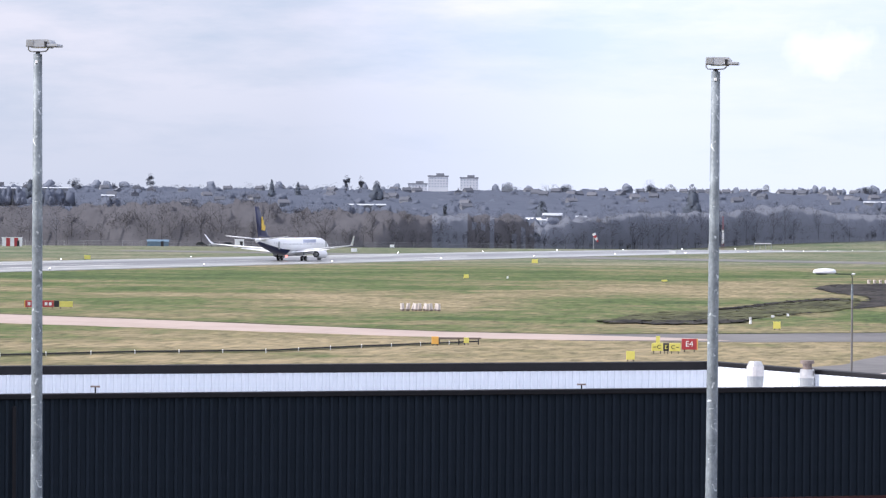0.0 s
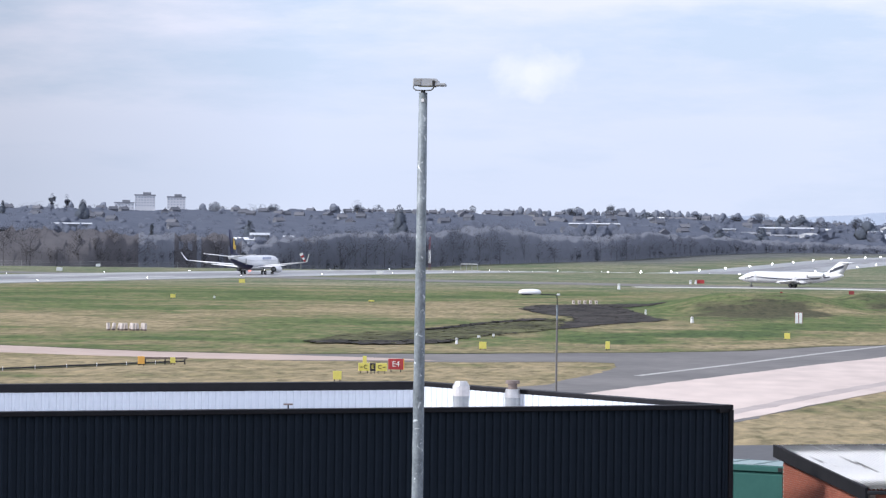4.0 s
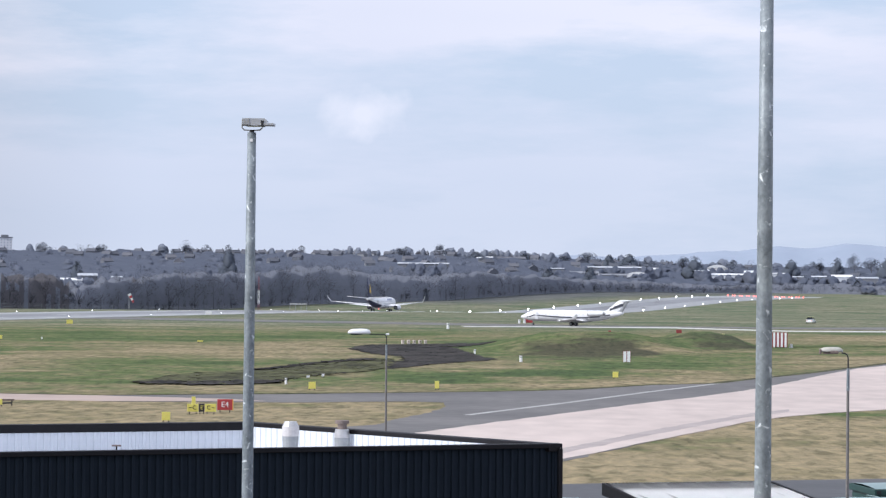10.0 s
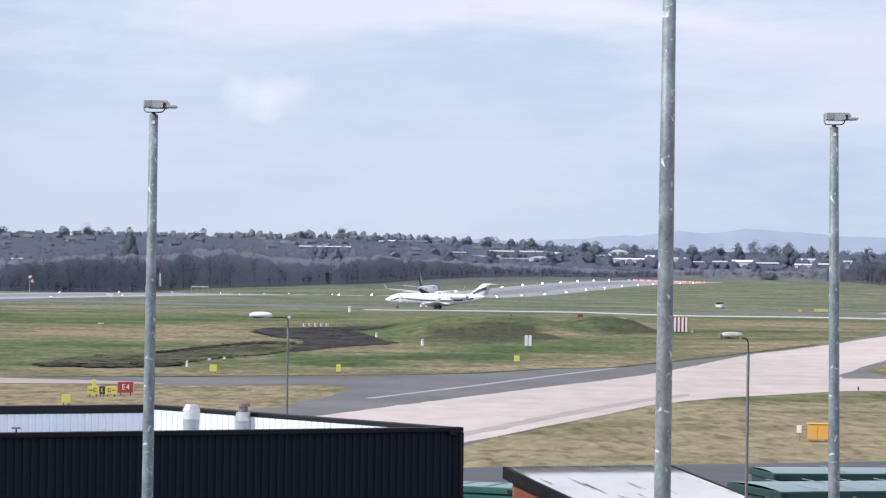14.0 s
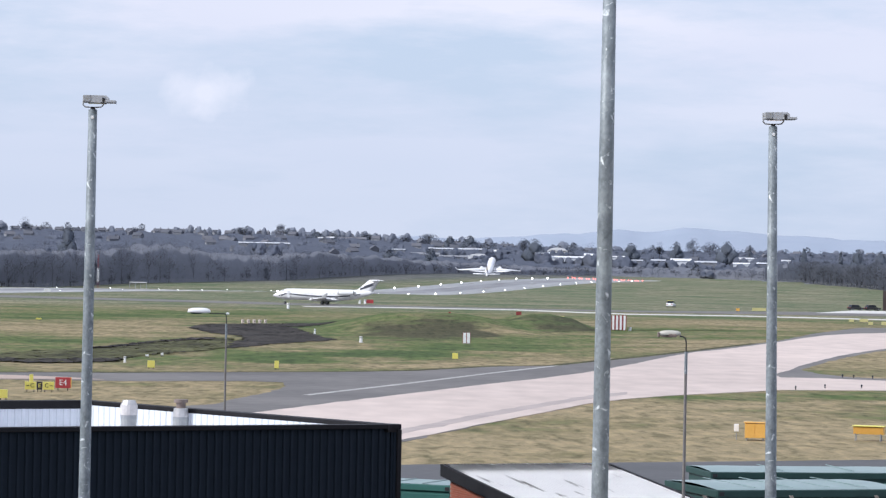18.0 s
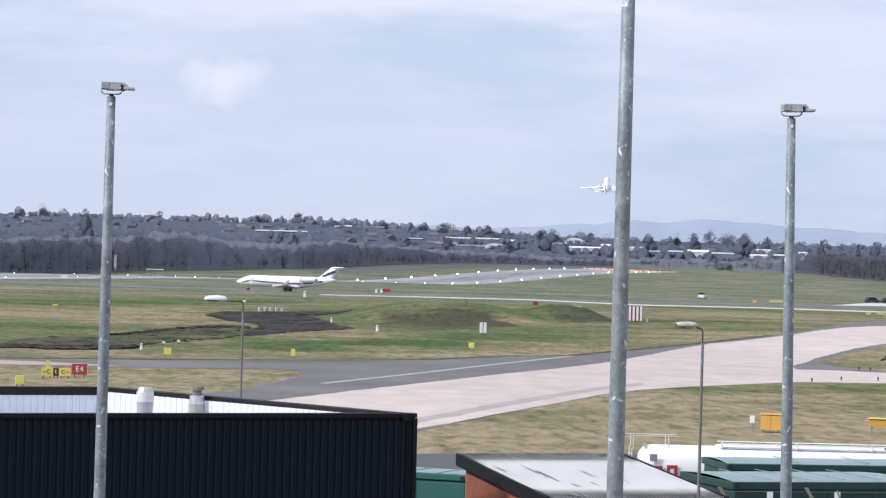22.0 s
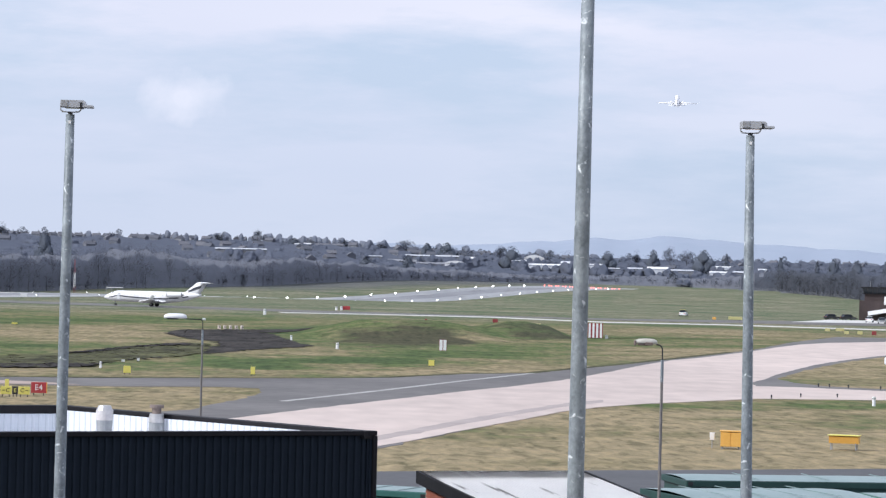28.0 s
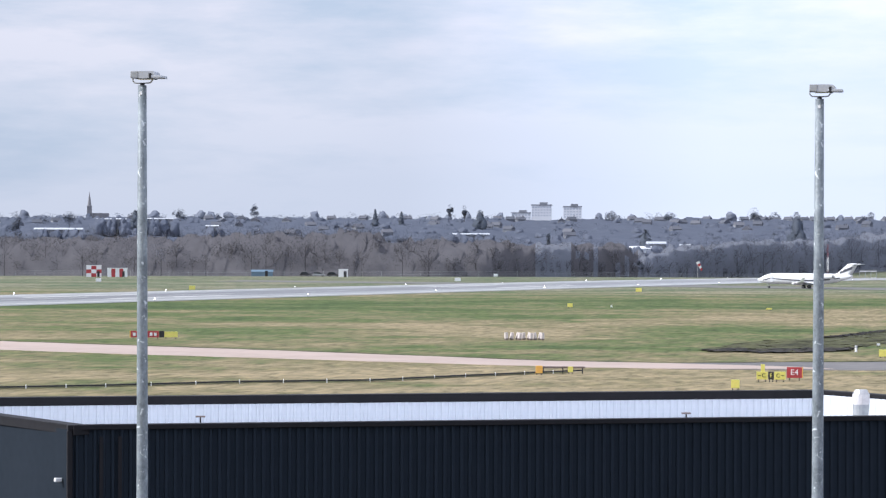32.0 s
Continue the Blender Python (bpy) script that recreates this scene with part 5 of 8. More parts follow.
def barrel(x, y, lean, dark):
    t = thing("marker_cone", "white and brown marker cone standing in a row", "marker cone", "row of white marker cones", at_ground(x, y) @ pose(0, 0, 0, 0, lean, 0))
    part("cone", add_tube(bare(), (0, 0, 0.18), (0, 0, 0.82), 0.23, 0.19, 12), PALEPINK, t)
    part("foot", add_tube(bare(), (0, 0, 0), (0, 0, 0.18), 0.2, 0.22, 12), RUST, t, "brown foot")
    if dark:
        part("band", add_tube(bare(), (0, 0, 0.45), (0, 0, 0.6), 0.21, 0.2, 12), RUST, t)


for k in range(10):
    barrel(-61.5 + 0.43 * k + (0.12 if k > 1 else 0), 325.8 + 0.5 * (k % 3), (-6, 8, 12, 10, -4, 12, 3, -9, 7, 2)[k], k % 2)
for k in range(5):
    t = thing("marker_drum", "white marker drum with a dark spot", "marker drum", "row of white marker drums", at_ground(-16 + 0.92 * k, 493.4 + 0.5 * k))
    part("drum", add_tube(bare(), (0, 0, 0), (0, 0, 0.58), 0.24, 0.24, 12), PALEPINK, t)
    part("spot", add_box(bare(), (0.05, -0.24, 0.3), (0.16, 0.04, 0.2)), RUST, t)


STRIPERED = material("weathered_red_paint", (0.20, 0.03, 0.035), (0.32, 0.05, 0.055), 1.0, 0.6, 0, 0, 8)


def striped_board(x, y, w, h, bars, label, legs=0.1, share=0.56):
    t = thing("marker_board", label, "marker board", at=at_ground(x, y))
    b = part("panel", add_box(bare(), (0, 0, legs + h / 2), (w, 0.14, h), 0, 0.012), STRIPERED, t)
    for k in range(bars):
        part("stripe", add_box(bare(), (-w / 2 + (k + 0.5) * w / bars, -0.08, legs + h / 2), (w / bars * share, 0.016, h - 0.06)), WHITE, b, "white stripe")
    for s in (-0.35, 0.35):
        part("leg", add_tube(bare(), (s * w, 0.1, -0.2), (s * w, 0.1, h * 0.8), 0.05, n=6), GREY, t)
    return t


striped_board(45.4, 489.0, 2.45, 2.4, 4, "large red and white striped marker board")
post_marker(47.3, 489.6, 0.5, 0.6, "small white marker beside the striped board")
striped_board(16.4, 389.6, 1.0, 1.42, 2, "white and red striped marker board in the grass", 0.1, 0.8)
striped_board(150.6, 765, 3.6, 2.5, 4, "wide red and white striped marker board beside the old tower")


def orange_cabin():
    t = thing("orange_cabinet", "orange steel equipment cabinet standing in the grass", "cabinet", at=at_ground(25.5, 183.3))
    b = part("body", add_box(bare(), (0, 0, 0.6), (1.22, 0.9, 0.86), 0, 0.03), ORANGE, t)
    for x in (-0.32, 0.32):
        part("door", add_box(bare(), (x, -0.46, 0.6), (0.6, 0.03, 0.86), 0, 0.01), ORANGE, b)
    part("lid", add_box(bare(), (0, 0, 1.1), (1.34, 0.96, 0.05), 0, 0.01), ORANGE, t)
    for x in (-0.5, 0.5):
        part("foot", add_box(bare(), (x, 0, 0.06), (0.1, 0.7, 0.14)), GREY, t)
    u = thing("meter_box", "small white meter box on a thin post", "meter box", at=at_ground(24.45, 184.0))
    part("box", add_box(bare(), (0, 0, 0.72), (0.3, 0.25, 0.45), 0, 0.02), WHITE, u)
    part("post", add_tube(bare(), (0, 0, 0), (0, 0, 0.5), 0.03, n=6), GREY, u)
    w = thing("orange_trough", "orange steel grit trough on legs in the grass", "trough", at=at_ground(32.8, 184.9) @ pose(0, 0, 0, 0, 0, -8))
    bm = bare()
    add_loft(bm, [[(x, -0.42, 0.85), (x, 0.42, 0.9), (x, 0.36, 0.42), (x, -0.3, 0.42)] for x in (-0.92, 0.92)])
    part("bin", bm, ORANGE, w)
    part("lid", add_box(bare(), (0, -0.02, 0.92), (1.98, 0.95, 0.05), 0, 0.01), YELLOW, w, "yellow lid")
    for x in (-0.8, 0.75):
        for y in (-0.3, 0.3):
            part("leg", add_tube(bare(), (x, y, -0.1), (x, y, 0.45), 0.035, n=6), GREY, w)
    for x, y in ((39.8, 261), (43.1, 265.5), (46.6, 266.8), (49.1, 292), (50.1, 291.4), (51.7, 290), (54.5, 288.1)):
        v = thing("edge_light", "small dark taxiway edge light", "edge light", "taxiway edge lights", at_ground(x, y))
        part("stem", add_tube(bare(), (0, 0, 0), (0, 0, 0.22), 0.05, n=8), BLACK, v)
        part("globe", add_tube(bare(), (0, 0, 0.22), (0, 0, 0.38), 0.09, 0.05, 8), GLASS, v)
    post_marker(46.9, 250.8, 0.3, 0.8, "white-topped marker post in the grass")


orange_cabin()


def low_rail():
    """The dark cable tray with short posts that crosses the grass."""
    t = thing("cable_rail", "low dark cable rail on short posts across the grass", "rail")
    pts = [(-96, 190), (-69.4, 209.9), (-61.6, 218.2), (-52.7, 223.2), (-47.3, 233.2), (-39.9, 244.7)]
    for (xa, ya), (xb, yb) in zip(pts, pts[1:]):
        d = math.hypot(xb - xa, yb - ya)
        part("rail", add_box(bare(), ((xa + xb) / 2, (ya + yb) / 2, 0.16), (d, 0.14, 0.12), math.degrees(math.atan2(yb - ya, xb - xa))), BLACK, t)
        n = int(d / 3)
        for k in range(n):
            x, y = xa + (xb - xa) * k / n, ya + (yb - ya) * k / n
            part("post", add_tube(bare(), (x, y - 0.12, -0.1), (x, y - 0.12, 0.30), 0.035, n=6), WHITE, t)
    u = thing("low_barrier", "low dark barrier with three short legs", "barrier", at=at_ground(-41.0, 242.0))
    part("rail", add_box(bare(), (0, 0, 0.5), (3.6, 0.1, 0.16)), RUST, u)
    for x in (-1.6, 0, 1.6):
        part("leg", add_box(bare(), (x, 0, 0.2), (0.1, 0.1, 0.5)), BLACK, u)


low_rail()

# runway lights
EDGE = {}


def light_mesh(key, r, mat):
    if key not in EDGE:
        bm = bare()
        bmesh.ops.create_icosphere(bm, subdivisions=1, radius=r, matrix=pose(0, 0, 0.35 + r * 0.4))
        EDGE[key] = finish(bm, "globe", mat), finish(add_tube(bare(), (0, 0, -0.1), (0, 0, 0.36), 0.1, n=6), "stem", GREY)
    return EDGE[key]


def runway_light(x, y, r, mat, key, label):
    t = thing("runway_light", label, "runway light", "runway lights", at_ground(x, y))
    for name, me in zip(("globe", "stem"), light_mesh(key, r, mat)):
        ob = new(name, me)
        ob.parent = t


for side in (-27, 27):
    for s in range(-360, 1440, 60):
        x, y = on_runway(s + (25 if side > 0 else 0), side)
        # far globes are enlarged to stand for the lamps' glare
        far = s > 600
        runway_light(x, y, (0.52 if side < 0 else 0.36) if far else 0.13, LAMPWHITE, ("w", side, far), "lit white runway edge light on a short stem")
for k in range(22):
    x, y = on_runway(1466 + 5 * (k % 2), -27 + 2.5 * k)
    # globe oversized for glare here too
    runway_light(x, y, 0.55, LAMPRED, "r", "lit red runway end light on a short stem")


# far installations
def chequered_hut(x, y, w, h, cols, rows_, label):
    t = thing("chequered_hut", label, "equipment hut", "chequered huts", at_ground(x, y))
    b = part("body", add_box(bare(), (0, 0, h / 2), (w, 3.0, h), 0, 0.05), RED, t)
    for i in range(cols):
        for j in range(rows_):
            if (i + j) % 2 == 0:
                part("square", add_box(bare(), (-w / 2 + (i + 0.5) * w / cols, -1.52, (j + 0.5) * h / rows_), (w / cols, 0.05, h / rows_)), WHITE, b, "white painted square")
    part("roof", add_box(bare(), (0, 0, h + 0.08), (w + 0.3, 3.3, 0.16), 0, 0.03), WHITE, t)
    part("door", add_box(bare(), (w * 0.3, -1.56, 0.95), (0.8, 0.06, 1.8)), BLACK, t)


chequered_hut(-319.5, 953, 5.0, 3.7, 3, 3, "red and white chequered equipment hut at the field's edge")
chequered_hut(-311, 952, 6.6, 2.8, 5, 1, "long red and white striped equipment hut at the field's edge")


def plain_hut(name, x, y, w, d, h, mat, label, category, roof=None, pitched=0.0):
    t = thing(name, label, category, at=at_ground(x, y))
    part("wall", add_box(bare(), (0, 0, h / 2), (w, d, h), 0, 0.04), mat, t)
    if pitched:
        bm = bare()
        add_loft(bm, [[(xx, -d / 2 - 0.2, h), (xx, d / 2 + 0.2, h), (xx, 0, h + pitched)] for xx in (-w / 2 - 0.2, w / 2 + 0.2)])
        part("roof", bm, roof or mat, t)
    else:
        part("roof", add_box(bare(), (0, 0, h + 0.1), (w + 0.2, d + 0.2, 0.2), 0, 0.03), roof or mat, t)
    part("door", add_box(bare(), (w * 0.2, -d / 2 - 0.03, 1.0), (1.0, 0.06, 2.0)), BLACK, t)


BLUEGREY = material("faded_blue_sheet", (0.10, 0.17, 0.24), (0.18, 0.26, 0.34), 0.6, 0.6, 0, 0, 6)
plain_hut("equipment_hut", -285.5, 1040, 7.6, 3.4, 1.7, BLUEGREY, "blue-green equipment hut before the woods", "hut", BLUEGREY, 0.7)
plain_hut("white_cabin", -246, 1001, 3.2, 2.4, 2.5, WHITE, "white cabin before the woods", "cabin")
plain_hut("white_cabinet", -119, 1415, 3.6, 2.4, 2.4, WHITE, "white equipment cabinet at the foot of the mast", "cabinet")


def lattice_mast(x, y, h):
    t = thing("radio_mast", "red and white lattice radio mast beyond the runway", "radio mast", at=at_ground(x, y))
    n = 5
    for k in range(n):
        z0, z1 = h * k / n, h * (k + 1) / n
        w = 0.85 * (1 - k * 0.1)
        bm = bare()
        for a in (0, 90, 180, 270):
            cx, cy = w * 0.7 * math.cos(radians(a + 45)), w * 0.7 * math.sin(radians(a + 45))
            dx, dy = w * 0.7 * math.cos(radians(a + 135)), w * 0.7 * math.sin(radians(a + 135))
            add_tube(bm, (cx, cy, z0), (cx, cy, z1), 0.09 if k in (1, 2) else 0.055, n=5)
            add_tube(bm, (cx, cy, z0), (dx, dy, z1), 0.06 if k in (1, 2) else 0.035, n=4)
            add_tube(bm, (cx, cy, z0), (dx, dy, z0), 0.04, n=4)
        part("section", bm, WHITE if k in (1, 2) else DARKRED, t, "white section" if k in (1, 2) else "red section")


lattice_mast(-113.5, 1408, 16.0)
t = thing("windsock", "red and white windsock hanging from a thin pole", "windsock", at=at_ground(-150.6, 1215.7) @ Matrix.Scale(1.05, 4))
part("pole", add_tube(bare(), (0, 0, 0), (0, 0, 6.4), 0.12, n=8), GREY, t)
for k in range(4):
    part("sock_band", add_tube(bare(), (0.42 * k, 0, 6.3 - 0.84 * k), (0.42 * (k + 1), 0, 6.3 - 0.84 * (k + 1)), 0.75 - 0.1 * k, 0.65 - 0.1 * k, 10), RED if k % 2 else WHITE, t, "band of the sock")
t = thing("antenna_frame", "low white antenna frame beyond the runway", "antenna", at=at_ground(-97, 1440))
part("beam", add_box(bare(), (0, 0, 3.0), (8.0, 0.3, 0.4)), WHITE, t)
for x in (-4, -1.3, 1.3, 4):
    part("leg", add_box(bare(), (x, 0, 1.5), (0.25, 0.25, 3.0)), GREY, t)


# old tower building at the far side
def tower_building():
    t = thing("old_tower", "dark brick airfield building with a flared control cab", "building", at=pose(145.4, 802, ground_z(145.4, 802), 0, 0, -10.5))
    z = ground_z(163.5, 890)
    body = part("wall", add_box(bare(), (13, 4, 2.6), (26, 10, 5.4)), BRICKDARK, t, "dark red brick wall")
    part("white_fascia", add_box(bare(), (17.4, -1.15, 5.4), (20.2, 0.4, 2.2), 0, 0.03), WHITE, t, "white fascia panel")
    part("writing", add_box(bare(), (16.5, -1.37, 5.5), (6.5, 0.04, 0.8)), GREY, t, "grey bar of worn writing")
    shaft = part("tower_wall", add_box(bare(), (5.2, 3, 4.6), (7.4, 6.5, 5.6)), BRICKDARK, t)
    bm = bare()
    add_loft(bm, [[(5.2 - w, 3 - w * 0.9, zz), (5.2 + w, 3 - w * 0.9, zz), (5.2 + w, 3 + w * 0.9, zz), (5.2 - w, 3 + w * 0.9, zz)] for w, zz in ((3.9, 7.3), (4.5, 8.7))])
    cab = part("cab", bm, GLASS, t, "dark glazed control cab")
    for k in range(7):
        part("mullion", add_tube(bare(), (1.4 + 1.27 * k, -0.55, 7.3), (0.8 + 1.47 * k, -1.1, 8.7), 0.09, n=5), BLACK, cab)
    part("cab_roof", add_box(bare(), (5.2, 3, 8.85), (9.6, 8.8, 0.3), 0, 0.04), TRIM, t)
    part("balcony", add_box(bare(), (5.2, 3, 7.2), (8.6, 7.8, 0.25)), TRIM, t)
    part("aerial", add_tube(bare(), (3.2, 3, 9), (3.2, 3, 10.4), 0.07, n=5), GREY, t)
    for k in range(4):
        part("window", add_box(bare(), (3.0 + 1.6 * k, -0.3, 4.6), (0.9, 0.12, 1.2)), GLASS, t, "dark window")
    for k in range(7):
        part("window", add_box(bare(), (9.5 + 2.4 * k, -1.06, 2.4), (1.6, 0.12, 1.4)), GLASS, t, "dark window")
    bm = bare()
    add_loft(bm, [[(x, -1, 3.4 - q), (x, -7, 2.5 - q), (x, -7, 2.3 - q), (x, -1, 3.2 - q)] for x, q in ((2.6, 1.0), (8.4, 0.0))])
    part("canopy", bm, WHITE, t, "sloping white canopy")
    part("dark_lobby", add_box(bare(), (12.2, -2.6, 1.4), (4.5, 3.2, 2.8)), BLACK, t)
    part("dish", add_box(bare(), (13.6, 3, 5.8), (0.9, 0.9, 1.0), 20, 0.2), WHITE, t, "white roof unit")
    for ob in t.children_recursive:
        ob.data.transform(Matrix.Diagonal((0.9, 0.9, 1, 1)))


BRICKDARK = material("dark_brick", (0.045, 0.034, 0.034), (0.085, 0.062, 0.06), 0.4, 0.9, 0, 0.2, 8)
tower_building()
slab("parking_strip", [(116, 731), (134, 741), (160, 750), (165, 775), (150, 792), (135, 790), (120, 744)], 0.03, PAINT, "pale concrete strip beside the old tower", "pavement")


def car(x, y, turn, mat, label, keyed=False, tall=0.0, top_mat=None):
    t = thing("car", label, "car", "" if keyed else "cars parked beside the old tower", pose(x, y, ground_z(x, y) + 0.03, 0, 0, turn))
    bm = bare()
    prof = [(-2.1, 0.35), (-2.1, 0.85), (-1.95, 1.0), (-1.2, 1.05 + tall), (2.05, 0.75), (2.12, 0.4)]
    add_loft(bm, [[(px, py, pz) for px, pz in prof] for py in (-0.85, 0.85)])
    part("body", bm, mat, t)
    bm = bare()
    add_loft(bm, [[(px, py, pz) for px, pz in [(-1.85, 0.98), (-1.5, 1.48 + tall), (0.35, 1.5 + tall), (1.1, 0.92)]] for py in (-0.74, 0.74)])
    cab = part("cabin", bm, GLASS, t, "dark glazed cabin")
    part("roof", add_box(bare(), (-0.55, 0, 1.52 + tall), (1.9, 1.4, 0.07), 0, 0.02), top_mat or mat, t)
    for px in (-1.3, 1.3):
        for py in (-0.8, 0.8):
            w = part("wheel", add_tube(bare(), (px, py - 0.1, 0.32), (px, py + 0.1, 0.32), 0.32, 0.32, 14), RUBBER, t)
            part("rim", add_tube(bare(), (px, py - 0.11, 0.32), (px, py + 0.11, 0.32), 0.18, 0.18, 10), GREY, w)
    for py in (-0.6, 0.6):
        part("tail_light", add_box(bare(), (-2.12, py, 0.78), (0.04, 0.3, 0.16)), RED, t)
        part("headlight", add_box(bare(), (2.1, py, 0.62), (0.06, 0.34, 0.16)), WHITE, t)
    return t


for k, (x, y, mat, lab) in enumerate([(136.4, 792, BLACK, "black parked saloon car"), (141, 793, BLACK, "black parked saloon car"), (140, 757, WHITE, "white parked car"), (145, 758, GREY, "silver parked car"),
                                      (150, 757, WHITE, "white parked car"), (139.5, 738, GREY, "silver parked car"), (144.5, 740, WHITE, "white parked car"), (150, 742, BLACK, "dark parked car"),
                                      (155, 742, WHITE, "white parked car"), (159.5, 742, GREY, "silver parked car"), (164, 744, WHITE, "white parked car")]):
    car(x, y, 20 if k < 2 else (82, 262, 75, 268)[k % 4], mat, lab + " beside the old brick tower")
for x, y, mat, lab in ((-262, 1030, GREY, "silver car parked before the woods"), (-268, 1035, BLACK, "dark car parked before the woods"), (-257, 1031, BLACK, "dark van parked before the woods")):
    tagged(car(x, y, 10, mat, lab), group="cars parked before the woods")
patrol_car = car(78, 762, 60, WHITE, "white airfield patrol car with a yellow roof", True, 0.2, YELLOW)


def tanker():
    """A long white fuel tanker behind a low cab; its front to +x."""
    t = thing("fuel_tanker", "long white airport fuel tanker with a low cab", "tanker")
    bm = bare()
    n = 18
    secs = []
    for x, s in ((-6.4, 0.72), (-6.2, 0.94), (-5.9, 1.0), (5.9, 1.0), (6.1, 0.94), (6.15, 0.9)):
        ring = []
        for k in range(n):
            a = 2 * math.pi * k / n
            c, d = math.cos(a), math.sin(a)
            ring.append((x, 1.25 * s * math.copysign(abs(c) ** 0.7, c), 2.1 + 1.12 * s * math.copysign(abs(d) ** 0.7, d)))
        secs.append(ring)
    add_loft(bm, secs)
    tank = part("tank", bm, WHITE, t, "white tank", True)
    part("front_bulkhead", add_box(bare(), (6.2, 0, 2.25), (0.35, 2.5, 2.3), 0, 0.05), WHITE, t)
    for z in (3.24, 3.38):
        for y in (-0.75, 0.75):
            part("walkway_rail", add_tube(bare(), (-3.2, y, z), (5.9, y, z), 0.022, n=6), WHITE, t)
    part("walkway", add_box(bare(), (1.3, 0, 3.2), (9.2, 1.4, 0.08)), WHITE, t)
    for x in (-3.2, -0.2, 2.8, 5.8):
        part("stanchion", add_tube(bare(), (x, -0.75, 3.15), (x, -0.75, 3.5), 0.03, n=6), WHITE, t)
    hose = bare()
    pts = [(3.4, 3.25), (3.9, 3.45), (4.4, 3.3), (5.0, 3.55), (5.7, 3.6)]
    for (xa, za), (xb, zb) in zip(pts, pts[1:]):
        add_tube(hose, (xa, -0.3, za), (xb, -0.2, zb), 0.08, n=7)
    part("hose", hose, RUBBER, t, "black delivery hose")
    part("valve", add_box(bare(), (5.6, 0, 3.55), (0.5, 0.6, 0.3), 0, 0.04), GREY, t)
    part("valve", add_box(bare(), (4.6, 0.2, 3.45), (0.4, 0.4, 0.2), 0, 0.04), GREY, t)
    rail = bare()
    for y in (-0.6, 0.6):
        add_tube(rail, (-6.9, y, 3.62), (-4.9, y, 3.62), 0.022, n=6)
        for x in (-6.7, -5.3):
            add_tube(rail, (x, y, 3.1), (x, y, 3.62), 0.022, n=6)
        add_tube(rail, (-6.75, y, 0.8), (-6.75, y, 3.1), 0.022, n=6)
    for k in range(7):
        add_tube(rail, (-6.75, -0.6, 0.9 + 0.32 * k), (-6.75, 0.6, 0.9 + 0.32 * k), 0.02, n=5)
    part("ladder", rail, PALEPINK, t, "steel ladder with a handrail")
    bm = bare()
    bmesh.ops.create_cone(bm, cap_ends=True, segments=20, radius1=0.55, radius2=0.55, depth=0.04, matrix=pose(-1.1, -1.26, 1.6, 90))
    part("emblem", bm, BLUE, tank, "round blue emblem")
    for x, z, w, h, mat, lab in ((-5.75, 2.25, 0.34, 0.34, RED, "small red warning placard"), (-5.2, 2.2, 0.42, 0.5, RED, "red warning placard"), (-5.2, 2.2, 0.16, 0.2, WHITE, "white centre of the placard"), (-5.95, 2.75, 0.3, 0.3, GREY, "grey round notice"), (-5.5, 1.6, 0.4, 0.3, BLUE, "blue placard")):
        part("placard", add_box(bare(), (x, -1.27 if w > 0.2 else -1.285, z), (w, 0.03, h)), mat, tank, lab)
    part("rear_ring", add_tube(bare(), (-6.22, 0, 2.1), (-6.17, 0, 2.1), 1.2, 1.2, 24), GREY, tank, "dark seam round the rear of the tank")
    for y in (-0.95, 0.95):
        part("tail_light", add_box(bare(), (-6.45, y, 0.85), (0.05, 0.4, 0.14)), RED, t)
    part("chassis", add_box(bare(), (0.5, 0, 0.82), (13.6, 0.9, 0.35), 0, 0.03), BLACK, t)
    cab = bare()
    add_loft(cab, [[(x, y, z) for x, z in [(6.9, 0.5), (6.9, 2.05), (7.3, 2.25), (8.6, 2.2), (9.2, 1.3), (9.25, 0.5)]] for y in (-1.2, 1.2)])
    c = part("cab", cab, WHITE, t, "low white cab")
    part("windscreen", add_box(bare(), (8.93, 0, 1.75), (0.05, 2.0, 0.75), 0, 0, pose(0, 0, 0)), GLASS, c)
    for y in (-1.21, 1.21):
        part("side_window", add_box(bare(), (7.9, y, 1.7), (1.0, 0.03, 0.55)), GLASS, c)
    for x in (7.2, 8.0):
        part("beacon", add_tube(bare(), (x, 0, 2.22), (x, 0, 2.45), 0.11, 0.08, 10), ORANGE, c, "orange beacon")
    for x in (-4.6, -3.3, 4.6, 8.0):
        for y in (-1.05, 1.05):
            w = part("wheel", add_tube(bare(), (x, y - 0.16, 0.5), (x, y + 0.16, 0.5), 0.5, 0.5, 16), RUBBER, t)
            part("rim", add_tube(bare(), (x, y - 0.17, 0.5), (x, y + 0.17, 0.5), 0.28, 0.28, 12), GREY, w)
    for x in (-3.95, 4.6):
        part("mudguard", add_box(bare(), (x, -1.1, 1.08), (2.5 if x < 0 else 1.2, 0.4, 0.06), 0, 0.01), BLACK, t)
    return t


BLUE = material("blue_paint", (0.02, 0.06, 0.2), (0.04, 0.1, 0.3), 1.0, 0.4, 0, 0, 8)
fuel_tanker = tanker()
for ob in fuel_tanker.children_recursive:
    ob.data.transform(Matrix.Diagonal((1, 1, 0.94, 1)))


